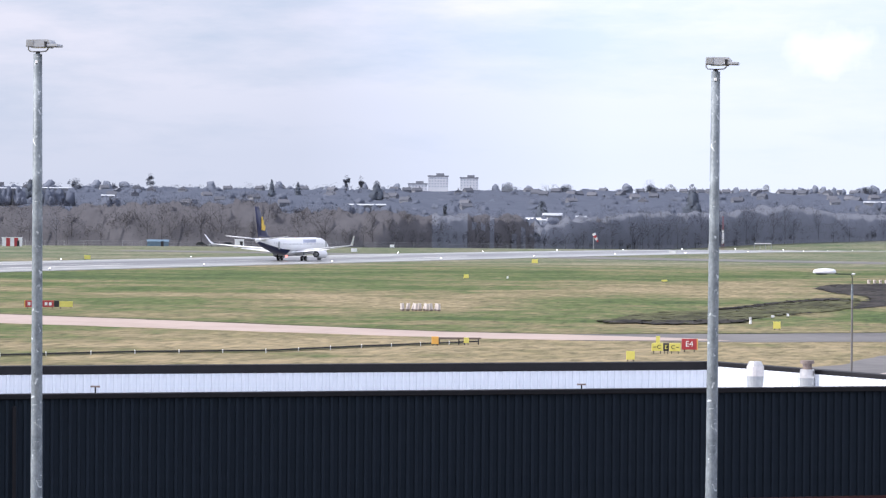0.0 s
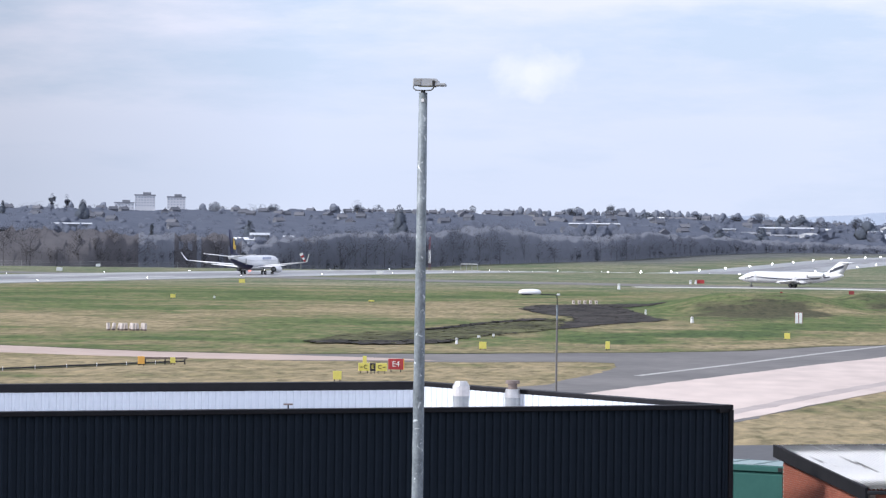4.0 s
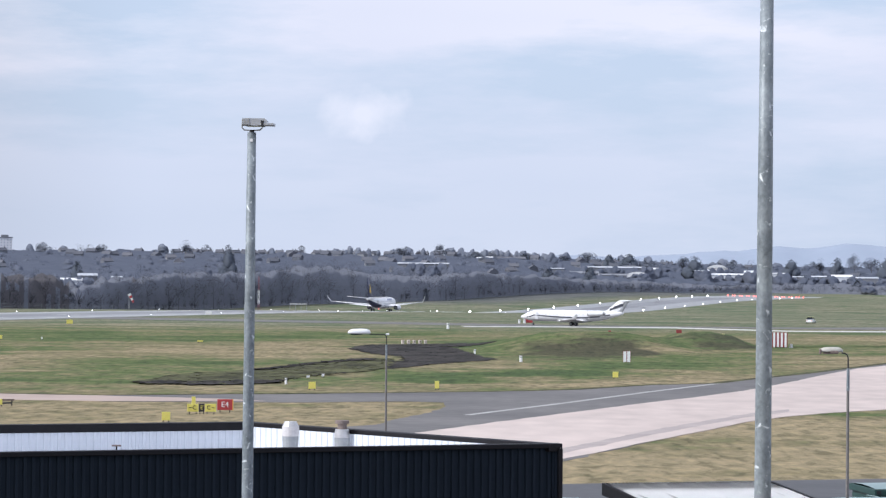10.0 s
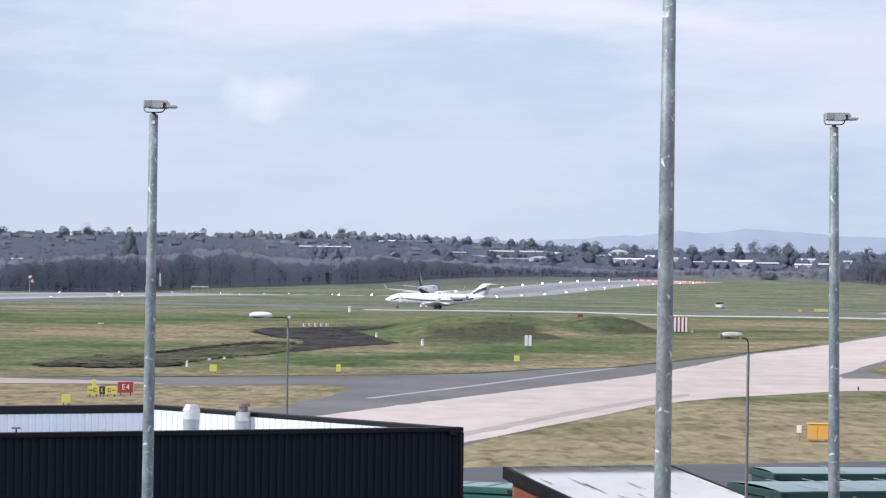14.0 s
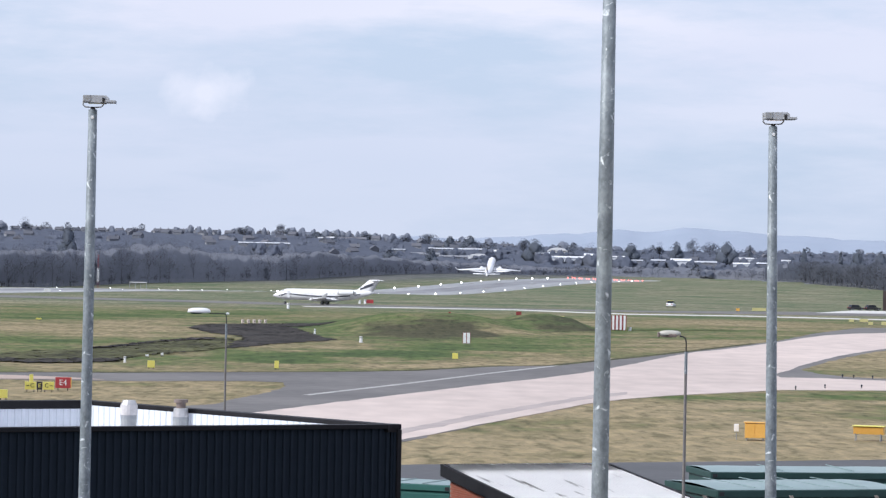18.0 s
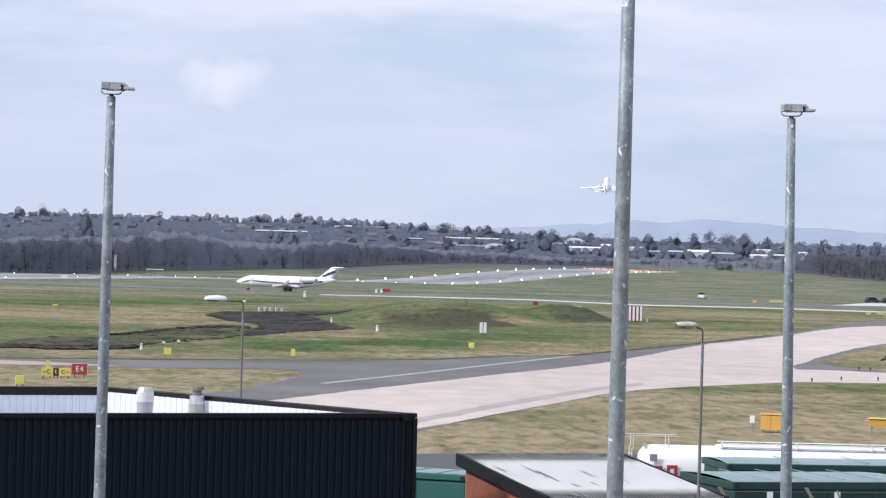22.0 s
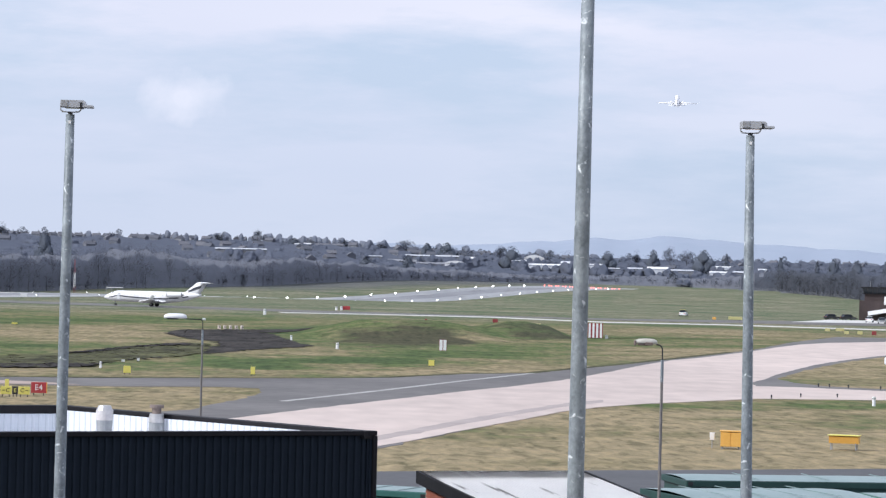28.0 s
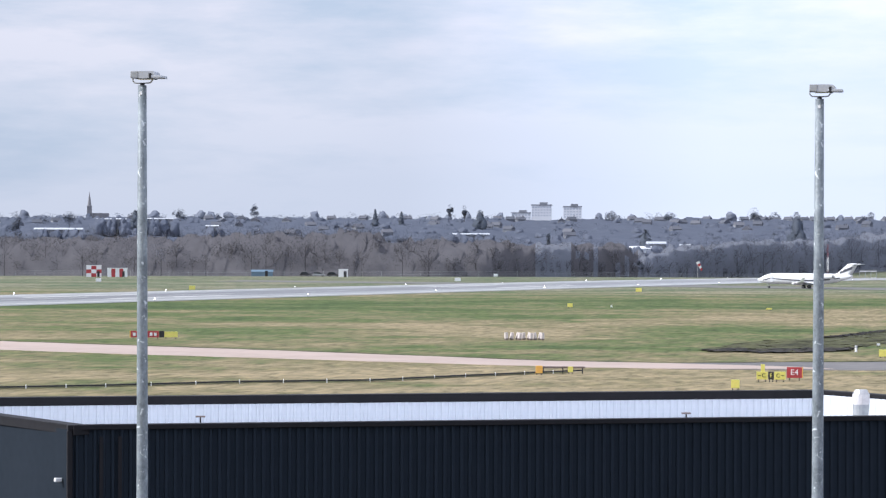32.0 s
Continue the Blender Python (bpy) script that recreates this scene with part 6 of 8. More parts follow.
def crow():
    t = thing("crow", "black crow flying low over the grass", "bird")
    bm = bare()
    add_loft(bm, [round_section(x, 0, z, r, r, 8) for x, z, r in ((0.24, 0.02, 0.008), (0.17, 0.025, 0.03), (0.12, 0.02, 0.04), (0.0, 0, 0.062), (-0.12, 0, 0.045), (-0.2, 0, 0.015))])
    part("body", bm, BLACK, t, shade=True)
    bm = bare()
    add_slab(bm, [(-0.16, -0.02), (-0.34, -0.07), (-0.36, 0.07), (-0.16, 0.02)], 0.01, 0.012)
    part("tail", bm, BLACK, t)
    wings = []
    for s in (-1, 1):
        bm = bare()
        add_slab(bm, [(0.09, 0), (0.13, s * 0.2), (0.05, s * 0.42), (-0.06, s * 0.46), (-0.07, s * 0.3), (-0.12, s * 0.12), (-0.09, 0)], 0.01, 0.014)
        wings.append(part("wing", bm, BLACK, t))
    return t, wings


bird, bird_wings = crow()


def perimeter_fence():
    """The grey wire fence at the foot of the woods."""
    bm = bare()
    turn = -20.0
    last = None
    while turn < 10.2:
        d = float(np.interp(turn, EDGE_TURN, EDGE_DIST)) - 16
        x, y = d * math.sin(radians(turn)), d * math.cos(radians(turn))
        z = ground_z(x, y)
        add_box(bm, (x, y, z + 1.0), (0.07, 0.07, 2.1))
        if last:
            for h in (0.25, 0.8, 1.35, 1.9):
                add_tube(bm, (last[0], last[1], last[2] + h), (x, y, z + h), 0.028, n=3, caps=False)
        last = x, y, z
        turn += math.degrees(7.0 / d) if abs(turn) < 60 else 1
    tagged(new("perimeter_fence", finish(bm, "perimeter_fence", GREY)), "grey wire perimeter fence at the foot of the woods", "fence", kind="stuff")


perimeter_fence()

# ---------------------------------------------------------------- aircraft, nose to +x, standing on z 0


def add_foil(bm, stations):
    """A wing or fin: each station is (leading point, trailing point, thickness, thickness axis)."""
    secs = []
    for le, te, th, ax in stations:
        le, te, ax = Vector(le), Vector(te), Vector(ax)
        pts = []
        for f, g in ((0, 0), (0.08, 0.7), (0.3, 1.0), (0.65, 0.65), (1, 0.03)):
            pts.append(le + (te - le) * f + ax * th * 0.5 * g)
        for f, g in ((0.65, 0.65), (0.3, 1.0), (0.08, 0.7)):
            pts.append(le + (te - le) * f - ax * th * 0.5 * g)
        secs.append([tuple(p) for p in pts])
    return add_loft(bm, secs)


def body_rings(stations, n=24):
    """stations: x, centre z, half width, half height."""
    return [round_section(x, 0, z, ry, rz, n) for x, z, ry, rz in stations]


def wheel_pair(parent, name, x, y, r, gap, strut_top, lean=0.0):
    g = part(name, add_tube(bare(), (x, y, r), (x + lean, y, strut_top), 0.09, 0.12, 8), GREY, parent, "grey landing gear leg")
    for s in (-1, 1):
        part("wheel", add_tube(bare(), (x, y + s * gap - 0.16, r), (x, y + s * gap + 0.16, r), r, r, 16), RUBBER, g, "black tyre")
        part("rim", add_tube(bare(), (x, y + s * gap - 0.17, r), (x, y + s * gap + 0.17, r), r * 0.5, r * 0.5, 12), GREY, g)
    return g


def engine(parent, x0, x1, y, z, r, mat, ring, flat=1.0):
    secs = []
    L = x0 - x1
    for f, s in ((0.0, 0.86), (0.03, 0.96), (0.12, 1.03), (0.35, 1.06), (0.7, 0.94), (1.0, 0.72)):
        secs.append([(x0 - L * f, y + r * s * math.cos(2 * math.pi * k / 20), z + r * s * flat * math.sin(2 * math.pi * k / 20)) for k in range(20)])
    e = part("engine", add_loft(bare(), secs, False), mat, parent, "", True)
    lip = bare()
    add_loft(lip, [[(x, y + rr * math.cos(2 * math.pi * k / 20), z + rr * flat * math.sin(2 * math.pi * k / 20)) for k in range(20)] for x, rr in ((x0 - 0.25, r * 1.005), (x0 + 0.04, r * 0.93), (x0 + 0.03, r * 0.84), (x0 - 0.2, r * 0.8))], False)
    part("intake_lip", lip, ring, e, "bright intake lip", True)
    part("fan", add_tube(bare(), (x0 - 0.3, y, z), (x0 - 0.22, y, z), r * 0.82, r * 0.8, 20), BLACK, e)
    part("exhaust", add_tube(bare(), (x1 + 0.3, y, z), (x1 - 0.5, y, z), r * 0.5, r * 0.36, 16), GREY, e)
    part("nozzle", add_tube(bare(), (x1 + 0.05, y, z), (x1 + 0.02, y, z), r * 0.7, r * 0.7, 20), BLACK, e)
    return e


def build_airliner():
    t = thing("airliner", "white twin-engined airliner with a navy tail and belly", "aeroplane")
    cz = 3.35
    st = [(19.7, 2.95, 0.05, 0.05), (19.4, 2.98, 0.5, 0.5), (18.6, 3.05, 0.98, 1.0), (17.2, 3.2, 1.48, 1.52), (15.4, 3.33, 1.80, 1.9), (13.2, cz, 1.88, 2.0),
          (4, cz, 1.88, 2.0), (-5, cz, 1.88, 2.0), (-9, 3.5, 1.80, 1.86), (-13, 3.95, 1.42, 1.42), (-16.5, 4.4, 0.92, 0.95), (-19, 4.75, 0.45, 0.5), (-19.9, 4.9, 0.12, 0.2)]
    xs, zs, hs = [p[0] for p in st][::-1], [p[1] for p in st][::-1], [p[3] for p in st][::-1]

    def low_rear(f):
        c = f.calc_center_median()
        return -19.0 < c.x < -4.6 and (c.z - np.interp(c.x, xs, zs)) / np.interp(c.x, xs, hs) < (-0.30 if c.x < -9 else -0.42)
    bm = add_loft(bare(), body_rings(st, 32))
    bmesh.ops.delete(bm, geom=[f for f in bm.faces if low_rear(f)], context="FACES")
    body = part("fuselage", bm, WHITE, t, "white fuselage", True)
    bm = add_loft(bare(), body_rings(st, 32))
    bmesh.ops.delete(bm, geom=[f for f in bm.faces if not low_rear(f)], context="FACES")
    part("rear_belly", bm, NAVY, body, "navy rear belly", True)
    part("wing_fairing", add_loft(bare(), body_rings([(7, 2.0, 0.6, 0.4), (5, 1.85, 1.7, 0.75), (-2, 1.8, 1.9, 0.8), (-5, 2.0, 1.3, 0.6), (-7, 2.3, 0.3, 0.2)], 16)), WHITE, t, "", True)
    for s in (-1, 1):
        z = Vector((0, 0, 1))
        w = part("wing", add_foil(bare(), [((5.6, s * 1.5, 2.15), (-2.4, s * 1.5, 2.25), 1.0, z), ((1.6, s * 6.2, 2.65), (-2.7, s * 6.2, 2.72), 0.6, z), ((-5.0, s * 16.6, 3.75), (-6.6, s * 16.6, 3.78), 0.2, z)]), WINGGREY, t, "pale grey swept wing", True)
        o = Vector((0, 1, 0))
        part("winglet", add_foil(bare(), [((-5.0, s * 16.55, 3.75), (-6.6, s * 16.55, 3.78), 0.18, o), ((-5.9, s * 17.0, 4.4), (-7.0, s * 17.0, 4.45), 0.12, o), ((-7.0, s * 17.75, 5.95), (-7.7, s * 17.75, 6.0), 0.06, o)]), WHITE, w, "tall white winglet")
        for yy in (5.0, 8.4, 11.6):
            xx = -2.4 - (yy - 5) * 0.34
            part("flap_fairing", add_tube(bare(), (xx + 1.2, s * yy, 2.45 + (yy - 5) * 0.1), (xx - 0.9, s * yy, 2.4 + (yy - 5) * 0.1), 0.2, 0.06, 8), WHITE, w)
        part("flap", add_foil(bare(), [((-2.5, s * 2.0, 2.2), (-3.7, s * 2.0, 1.9), 0.16, z), ((-3.0, s * 10.5, 2.95), (-4.3, s * 10.5, 2.7), 0.12, z)]), WHITE, w, "white extended flap")
        engine(t, 6.6, 2.2, s * 4.85, 1.5, 1.02, WHITE, STEEL, 0.95)
        part("pylon", add_foil(bare(), [((5.6, s * 4.85, 2.4), (1.6, s * 4.85, 2.2), 0.35, o), ((4.0, s * 4.85, 2.75), (1.2, s * 4.85, 2.7), 0.3, o)]), WHITE, t)
        part("tailplane", add_foil(bare(), [((-15.2, s * 0.6, 5.0), (-19.0, s * 0.6, 5.05), 0.36, z), ((-18.6, s * 7.1, 5.75), (-20.0, s * 7.1, 5.78), 0.14, z)]), WINGGREY, t, "pale grey tailplane", True)
        wheel_pair(t, "main_gear", 0.0, s * 2.86, 0.56, 0.43, 2.2)
        # windows and a worn blue title on each side
        for k in range(34):
            x = 13.0 - 0.78 * k
            part("cabin_window", add_box(bare(), (x, s * (1.86 if x > -9 else 1.86 - (-9 - x) * 0.11), 3.85 if x > -6 else 3.85 + (-6 - x) * 0.05), (0.26, 0.06, 0.36)), GREYSOFT, body)
        part("title", add_box(bare(), (6.0, s * 1.72, 4.55), (7.0, 0.1, 0.7), 0, 0, None), NAVYSOFT, body, "pale blue bar of writing")
        for x in (15.2, -10.8):
            part("door", add_box(bare(), (x, s * (1.8 if x > 0 else 1.66), 3.6), (0.8, 0.06, 1.7), 0, 0), GREY, body)
    o = Vector((0, 1, 0))
    fin = part("fin", add_foil(bare(), [((-10.2, 0, 5.3), (-18.2, 0, 5.6), 0.2, o), ((-13.1, 0, 5.9), (-18.6, 0, 6.0), 0.45, o), ((-18.2, 0, 12.45), (-20.3, 0, 12.5), 0.22, o)]), NAVY, t, "navy blue tail fin", True)
    for s in (-1, 1):
        bm = bare()
        add_box(bm, (-16.6, s * 0.24, 8.3), (1.3, 0.03, 2.3), 0, 0, None)
        add_box(bm, (-15.8, s * 0.25, 7.6), (1.2, 0.03, 1.2))
        add_box(bm, (-16.9, s * 0.235, 9.7), (0.7, 0.03, 0.9))
        part("emblem", bm, GOLD, fin, "golden emblem shape")
    bm = bare()
    for y in (-0.75, -0.25, 0.25, 0.75):
        add_box(bm, (18.05 - abs(y) * 0.35, y, 3.98), (0.5, 0.42, 0.4))
    part("windscreen", bm, GLASS, body, "dark cockpit windows")
    wheel_pair(t, "nose_gear", 15.6, 0.0, 0.36, 0.2, 1.7)
    bm = bare()
    bmesh.ops.create_icosphere(bm, subdivisions=2, radius=0.30, matrix=pose(-3.0, 0, 1.05))
    part("belly_beacon", bm, LAMPRED, body, "lit red beacon under the belly")
    part("beacon", add_tube(bare(), (2, 0, 5.33), (2, 0, 5.5), 0.09, 0.05, 8), RED, body)
    return t


def build_business_jet():
    t = thing("business_jet", "white business jet with dark cheat lines and a T-tail", "aeroplane")
    cz = 2.32
    st = [(13.3, 1.95, 0.04, 0.04), (13.0, 1.97, 0.3, 0.28), (12.2, 2.05, 0.66, 0.62), (11.0, 2.2, 1.05, 1.05), (9.6, cz, 1.28, 1.3), (8, cz, 1.34, 1.34),
          (-4, cz, 1.34, 1.34), (-7, 2.45, 1.18, 1.15), (-9.5, 2.72, 0.78, 0.8), (-11.4, 2.95, 0.38, 0.42), (-12.3, 3.05, 0.1, 0.14)]
    body = part("fuselage", add_loft(bare(), body_rings(st)), WHITE, t, "white fuselage", True)
    z, o = Vector((0, 0, 1)), Vector((0, 1, 0))
    part("wing_fairing", add_loft(bare(), body_rings([(4.5, 1.3, 0.4, 0.2), (3, 1.15, 1.3, 0.42), (-2.5, 1.15, 1.4, 0.42), (-4.5, 1.35, 0.5, 0.2)], 14)), WHITE, t, "", True)
    for s in (-1, 1):
        w = part("wing", add_foil(bare(), [((3.4, s * 1.0, 1.25), (-1.9, s * 1.0, 1.3), 0.55, z), ((0.7, s * 4.2, 1.42), (-1.9, s * 4.2, 1.45), 0.34, z), ((-2.6, s * 10.0, 1.75), (-3.9, s * 10.0, 1.77), 0.14, z)]), WHITE, t, "white swept wing", True)
        part("winglet", add_foil(bare(), [((-2.7, s * 9.98, 1.75), (-3.9, s * 9.98, 1.77), 0.12, o), ((-3.9, s * 10.6, 2.75), (-4.6, s * 10.6, 2.78), 0.05, o)]), WHITE, w)
        part("flap", add_foil(bare(), [((-1.8, s * 1.3, 1.25), (-2.6, s * 1.3, 1.12), 0.1, z), ((-2.3, s * 6.0, 1.5), (-3.0, s * 6.0, 1.4), 0.08, z)]), GREY, w)
        engine(t, -4.2, -8.0, s * 2.15, 2.95, 0.66, WHITE, STEEL)
        part("pylon", add_box(bare(), (-6.3, s * 1.45, 2.95), (2.2, 0.9, 0.22), 0, 0.03), WHITE, t)
        part("tailplane", add_foil(bare(), [((-11.7, s * 0.1, 5.95), (-13.7, s * 0.1, 5.98), 0.24, z), ((-13.2, s * 3.1, 5.9), (-14.3, s * 3.1, 5.92), 0.1, z)]), WHITE, t, "white T-tailplane", True)
        # sweeping dark line along the side, in short straight lengths
        pts = [(11.4, 1.95), (10.4, 2.1), (9.6, 2.4), (8.6, 2.4), (6.5, 2.2), (3.0, 2.0), (0.0, 1.92), (-3.5, 1.95), (-6.5, 2.2), (-9.2, 2.6)]
        bm = bare()
        for (xa, za), (xb, zb) in zip(pts, pts[1:]):
            def half(x):
                for (x1, c1, w1, h1), (x0, c0, w0, h0) in zip(st, st[1:]):
                    if x0 <= x <= x1:
                        f = (x - x0) / (x1 - x0)
                        return c0 + (c1 - c0) * f, w0 + (w1 - w0) * f, h0 + (h1 - h0) * f
                return cz, 1.34, 1.34
            rows = []
            for x, zz in ((xa, za), (xb, zb)):
                c, wd, hg = half(x)
                ring = []
                for dz in (0.15, -0.15):
                    k = max(-1, min(1, (zz + dz - c) / hg))
                    ring.append((x, s * (wd * math.sqrt(1 - k * k) + 0.03), zz + dz))
                for dz in (-0.15, 0.15):
                    k = max(-1, min(1, (zz + dz - c) / hg))
                    ring.append((x, s * (wd * math.sqrt(1 - k * k) - 0.05), zz + dz))
                rows.append(ring)
            add_loft(bm, rows)
        part("cheat_line", bm, DARKLINE, body, "sweeping dark grey line")
        for k in range(13):
            part("cabin_window", add_box(bare(), (7.4 - 0.92 * k, s * 1.29, 2.72), (0.3, 0.05, 0.36)), GLASSSOFT, body)
        part("door", add_box(bare(), (8.8, s * 1.31, 2.3), (0.75, 0.05, 1.6)), GREYSOFT, body)
        wheel_pair(t, "main_gear", 0.0, s * 1.6, 0.42, 0.3, 1.4)
    fin = part("fin", add_foil(bare(), [((-6.2, 0, 3.4), (-12.0, 0, 3.2), 0.3, o), ((-8.2, 0, 3.75), (-12.2, 0, 3.5), 0.34, o), ((-10.9, 0, 5.95), (-13.7, 0, 5.98), 0.22, o)]), WHITE, t, "white swept fin", True)
    for s in (-1, 1):
        bm = bare()
        for (xa, za), (xb, zb), wd in (((-8.9, 3.85), (-12.2, 5.0), 0.26), ((-9.9, 4.5), (-12.4, 5.35), 0.13)):
            add_loft(bm, [[(x, s * 0.19, zz - wd), (x, s * 0.19, zz + wd), (x, s * 0.13, zz + wd), (x, s * 0.13, zz - wd)] for x, zz in ((xa, za), (xb, zb))])
        part("fin_stripe", bm, DARKLINE, fin, "slanting dark stripe")
    part("bullet", add_loft(bare(), body_rings([(-11.0, 5.98, 0.05, 0.05), (-11.7, 5.98, 0.2, 0.2), (-13.4, 5.98, 0.18, 0.18), (-14.6, 5.98, 0.03, 0.03)], 10)), WHITE, t)
    bm = bare()
    for y in (-0.62, -0.2, 0.2, 0.62):
        add_box(bm, (10.75 - abs(y) * 0.5, y, 2.95), (0.6, 0.36, 0.42))
    part("windscreen", bm, GLASS, body, "dark cockpit windows")
    wheel_pair(t, "nose_gear", 10.2, 0.0, 0.26, 0.16, 1.3)
    return t


NAVYSOFT = material("pale_blue_writing", (0.42, 0.46, 0.62), (0.55, 0.58, 0.70), 0.5, 0.4, 0, 0, 8)
DARKLINE = material("dark_line", (0.05, 0.055, 0.075), (0.09, 0.095, 0.12), 0.5, 0.4, 0, 0, 8)
GLASSSOFT = material("tinted_window", (0.74, 0.75, 0.77), (0.80, 0.81, 0.83), 0.5, 0.25, 0, 0, 5)
GREYSOFT = material("pale_grey_paint", (0.66, 0.67, 0.69), (0.74, 0.75, 0.77), 0.5, 0.4, 0, 0, 8)
airliner = build_airliner()
for ob in airliner.children_recursive:
    ob.data.transform(Matrix.Diagonal((0.92, 1.06, 0.98, 1)))
business_jet = build_business_jet()

# ---------------------------------------------------------------- woods, houses and hills
RNG = np.random.default_rng(7)


def bare_tree(rng, h, width, twigs, base=0.16):
    """Triangles of a leafless tree: tapered trunk, limbs and many fine twigs."""
    tris = []

    def limb(p, q, r0, r1):
        p, q = np.array(p, float), np.array(q, float)
        d = q - p
        d = d / np.linalg.norm(d)
        a = np.cross(d, [0.3, 0.9, 0.2])
        a = a / np.linalg.norm(a)
        b = np.cross(d, a)
        ring = [a, -0.5 * a + 0.87 * b, -0.5 * a - 0.87 * b]
        for k in range(3):
            u, v = ring[k], ring[(k + 1) % 3]
            tris.append((p + u * r0, p + v * r0, q + v * r1))
            tris.append((p + u * r0, q + v * r1, q + u * r1))
    limb((0, 0, -0.5), (rng.normal(0, 0.2), rng.normal(0, 0.2), h * 0.55), 0.028 * h * 0.6, 0.012 * h)
    limb((0, 0, h * 0.5), (rng.normal(0, 0.5), rng.normal(0, 0.5), h * 0.9), 0.012 * h, 0.03)
    tips = []
    for k in range(11):
        a = rng.uniform(0, 2 * np.pi)
        z = h * rng.uniform(0.18, 0.6)
        l = width * rng.uniform(0.5, 1.0) * (1.1 - 0.5 * abs(z / h - 0.4))
        q = (l * np.cos(a), l * np.sin(a), min(h * 0.97, z + l * rng.uniform(0.5, 1.5)))
        limb((0, 0, z), q, 0.09, 0.03)
        tips.append((np.array((0, 0, z)), np.array(q)))
    for k in range(twigs):
        # twigs fill an egg-shaped crown
        a = rng.uniform(0, 2 * np.pi)
        u = rng.uniform(base, 1.0)
        rad = width * np.sqrt(rng.uniform(0, 1)) * np.sqrt(max(0.02, 1 - (2 * (u - 0.5)) ** 2 * 0.85)) * (0.9 + 0.2 * np.sin(3 * a + h))
        c = np.array((rad * np.cos(a), rad * np.sin(a), u * h))
        d = np.array((np.cos(a) * rng.uniform(0.1, 0.9), np.sin(a) * rng.uniform(0.1, 0.9), rng.uniform(0.3, 1.2))) + rng.normal(0, 0.3, 3)
        d = d / np.linalg.norm(d) * rng.uniform(0.8, 2.0)
        s = np.cross(d, rng.normal(0, 1, 3))
        s = s / np.linalg.norm(s) * rng.uniform(0.05, 0.13)
        tris.append((c - s, c + s, c + d))
    return np.array(tris)


def hazy_crown(rng, h, width, clumps, size=1.0, low=0.35):
    """Triangles of a far bare tree, its twigs gathered in many small tufts."""
    tris = []
    for k in range(3):
        a, b = 2 * np.pi * k / 3, 2 * np.pi * (k + 1) / 3
        tris.append(((0.22 * np.cos(a), 0.22 * np.sin(a), -0.5), (0.22 * np.cos(b), 0.22 * np.sin(b), -0.5), (0, 0, h * 0.8)))
    heads = [(rng.uniform(0, 6.28), rng.uniform(0.1, 0.75) * width, rng.uniform(low, 0.82) * h, rng.uniform(0.3, 0.6) * width) for k in range(7)]
    for k in range(clumps):
        a, r, z, q = heads[int(rng.integers(0, 7))]
        v = rng.normal(0, 1, 3)
        v = v / np.linalg.norm(v) * q * rng.uniform(0.2, 1) ** 0.5
        c = np.array((r * np.cos(a), r * np.sin(a), z)) + v * np.array((1, 1, 0.85))
        p = rng.normal(0, 1, (3, 3)) * rng.uniform(0.18, 0.5) * size
        tris.append(tuple(c + w for w in p))
    return np.array(tris)


def leafy_tree(rng, h, width, clumps, cone=False):
    """Triangles of a dark evergreen: trunk and many small leaf clumps."""
    tris = []
    for k in range(3):
        a, b = 2 * np.pi * k / 3, 2 * np.pi * (k + 1) / 3
        tris.append(((0.25 * np.cos(a), 0.25 * np.sin(a), -0.5), (0.25 * np.cos(b), 0.25 * np.sin(b), -0.5), (0, 0, h * 0.8)))
    for k in range(clumps):
        a, u = rng.uniform(0, 2 * np.pi), rng.uniform(0.08, 1.0)
        prof = (1 - u) * 0.95 + 0.06 if cone else np.sqrt(max(0.03, 1 - (2 * (u - 0.5)) ** 2))
        rad = width * prof * np.sqrt(rng.uniform(0.15, 1)) * (0.88 + 0.2 * np.sin(2.3 * a + 5 * u + h))
        c = np.array((rad * np.cos(a), rad * np.sin(a), u * h))
        p = rng.normal(0, 1, (3, 3)) * rng.uniform(0.25, 0.6)
        tris.append(tuple(c + q for q in p))
    return np.array(tris)


def stamp(sources, places):
    """Copies of triangle sets, turned about z, scaled and moved, as one array."""
    out = []
    for k, x, y, z, s, sz, a in places:
        src = sources[k]
        c, n = np.cos(a), np.sin(a)
        v = src.copy()
        xx, yy = v[..., 0] * s, v[..., 1] * s
        v[..., 0], v[..., 1] = xx * c - yy * n + x, xx * n + yy * c + y
        v[..., 2] = v[..., 2] * sz + z
        out.append(v)
    return np.concatenate(out)


def tri_mesh(name, tris, mat):
    me = bpy.data.meshes.new(name)
    n = len(tris)
    me.vertices.add(3 * n)
    me.vertices.foreach_set("co", tris.reshape(-1).astype(np.float32))
    me.loops.add(3 * n)
    me.loops.foreach_set("vertex_index", np.arange(3 * n, dtype=np.int32))
    me.polygons.add(n)
    me.polygons.foreach_set("loop_start", np.arange(0, 3 * n, 3, dtype=np.int32))
    me.polygons.foreach_set("loop_total", np.full(n, 3, dtype=np.int32))
    me.update(calc_edges=True)
    me.materials.append(mat)
    return me


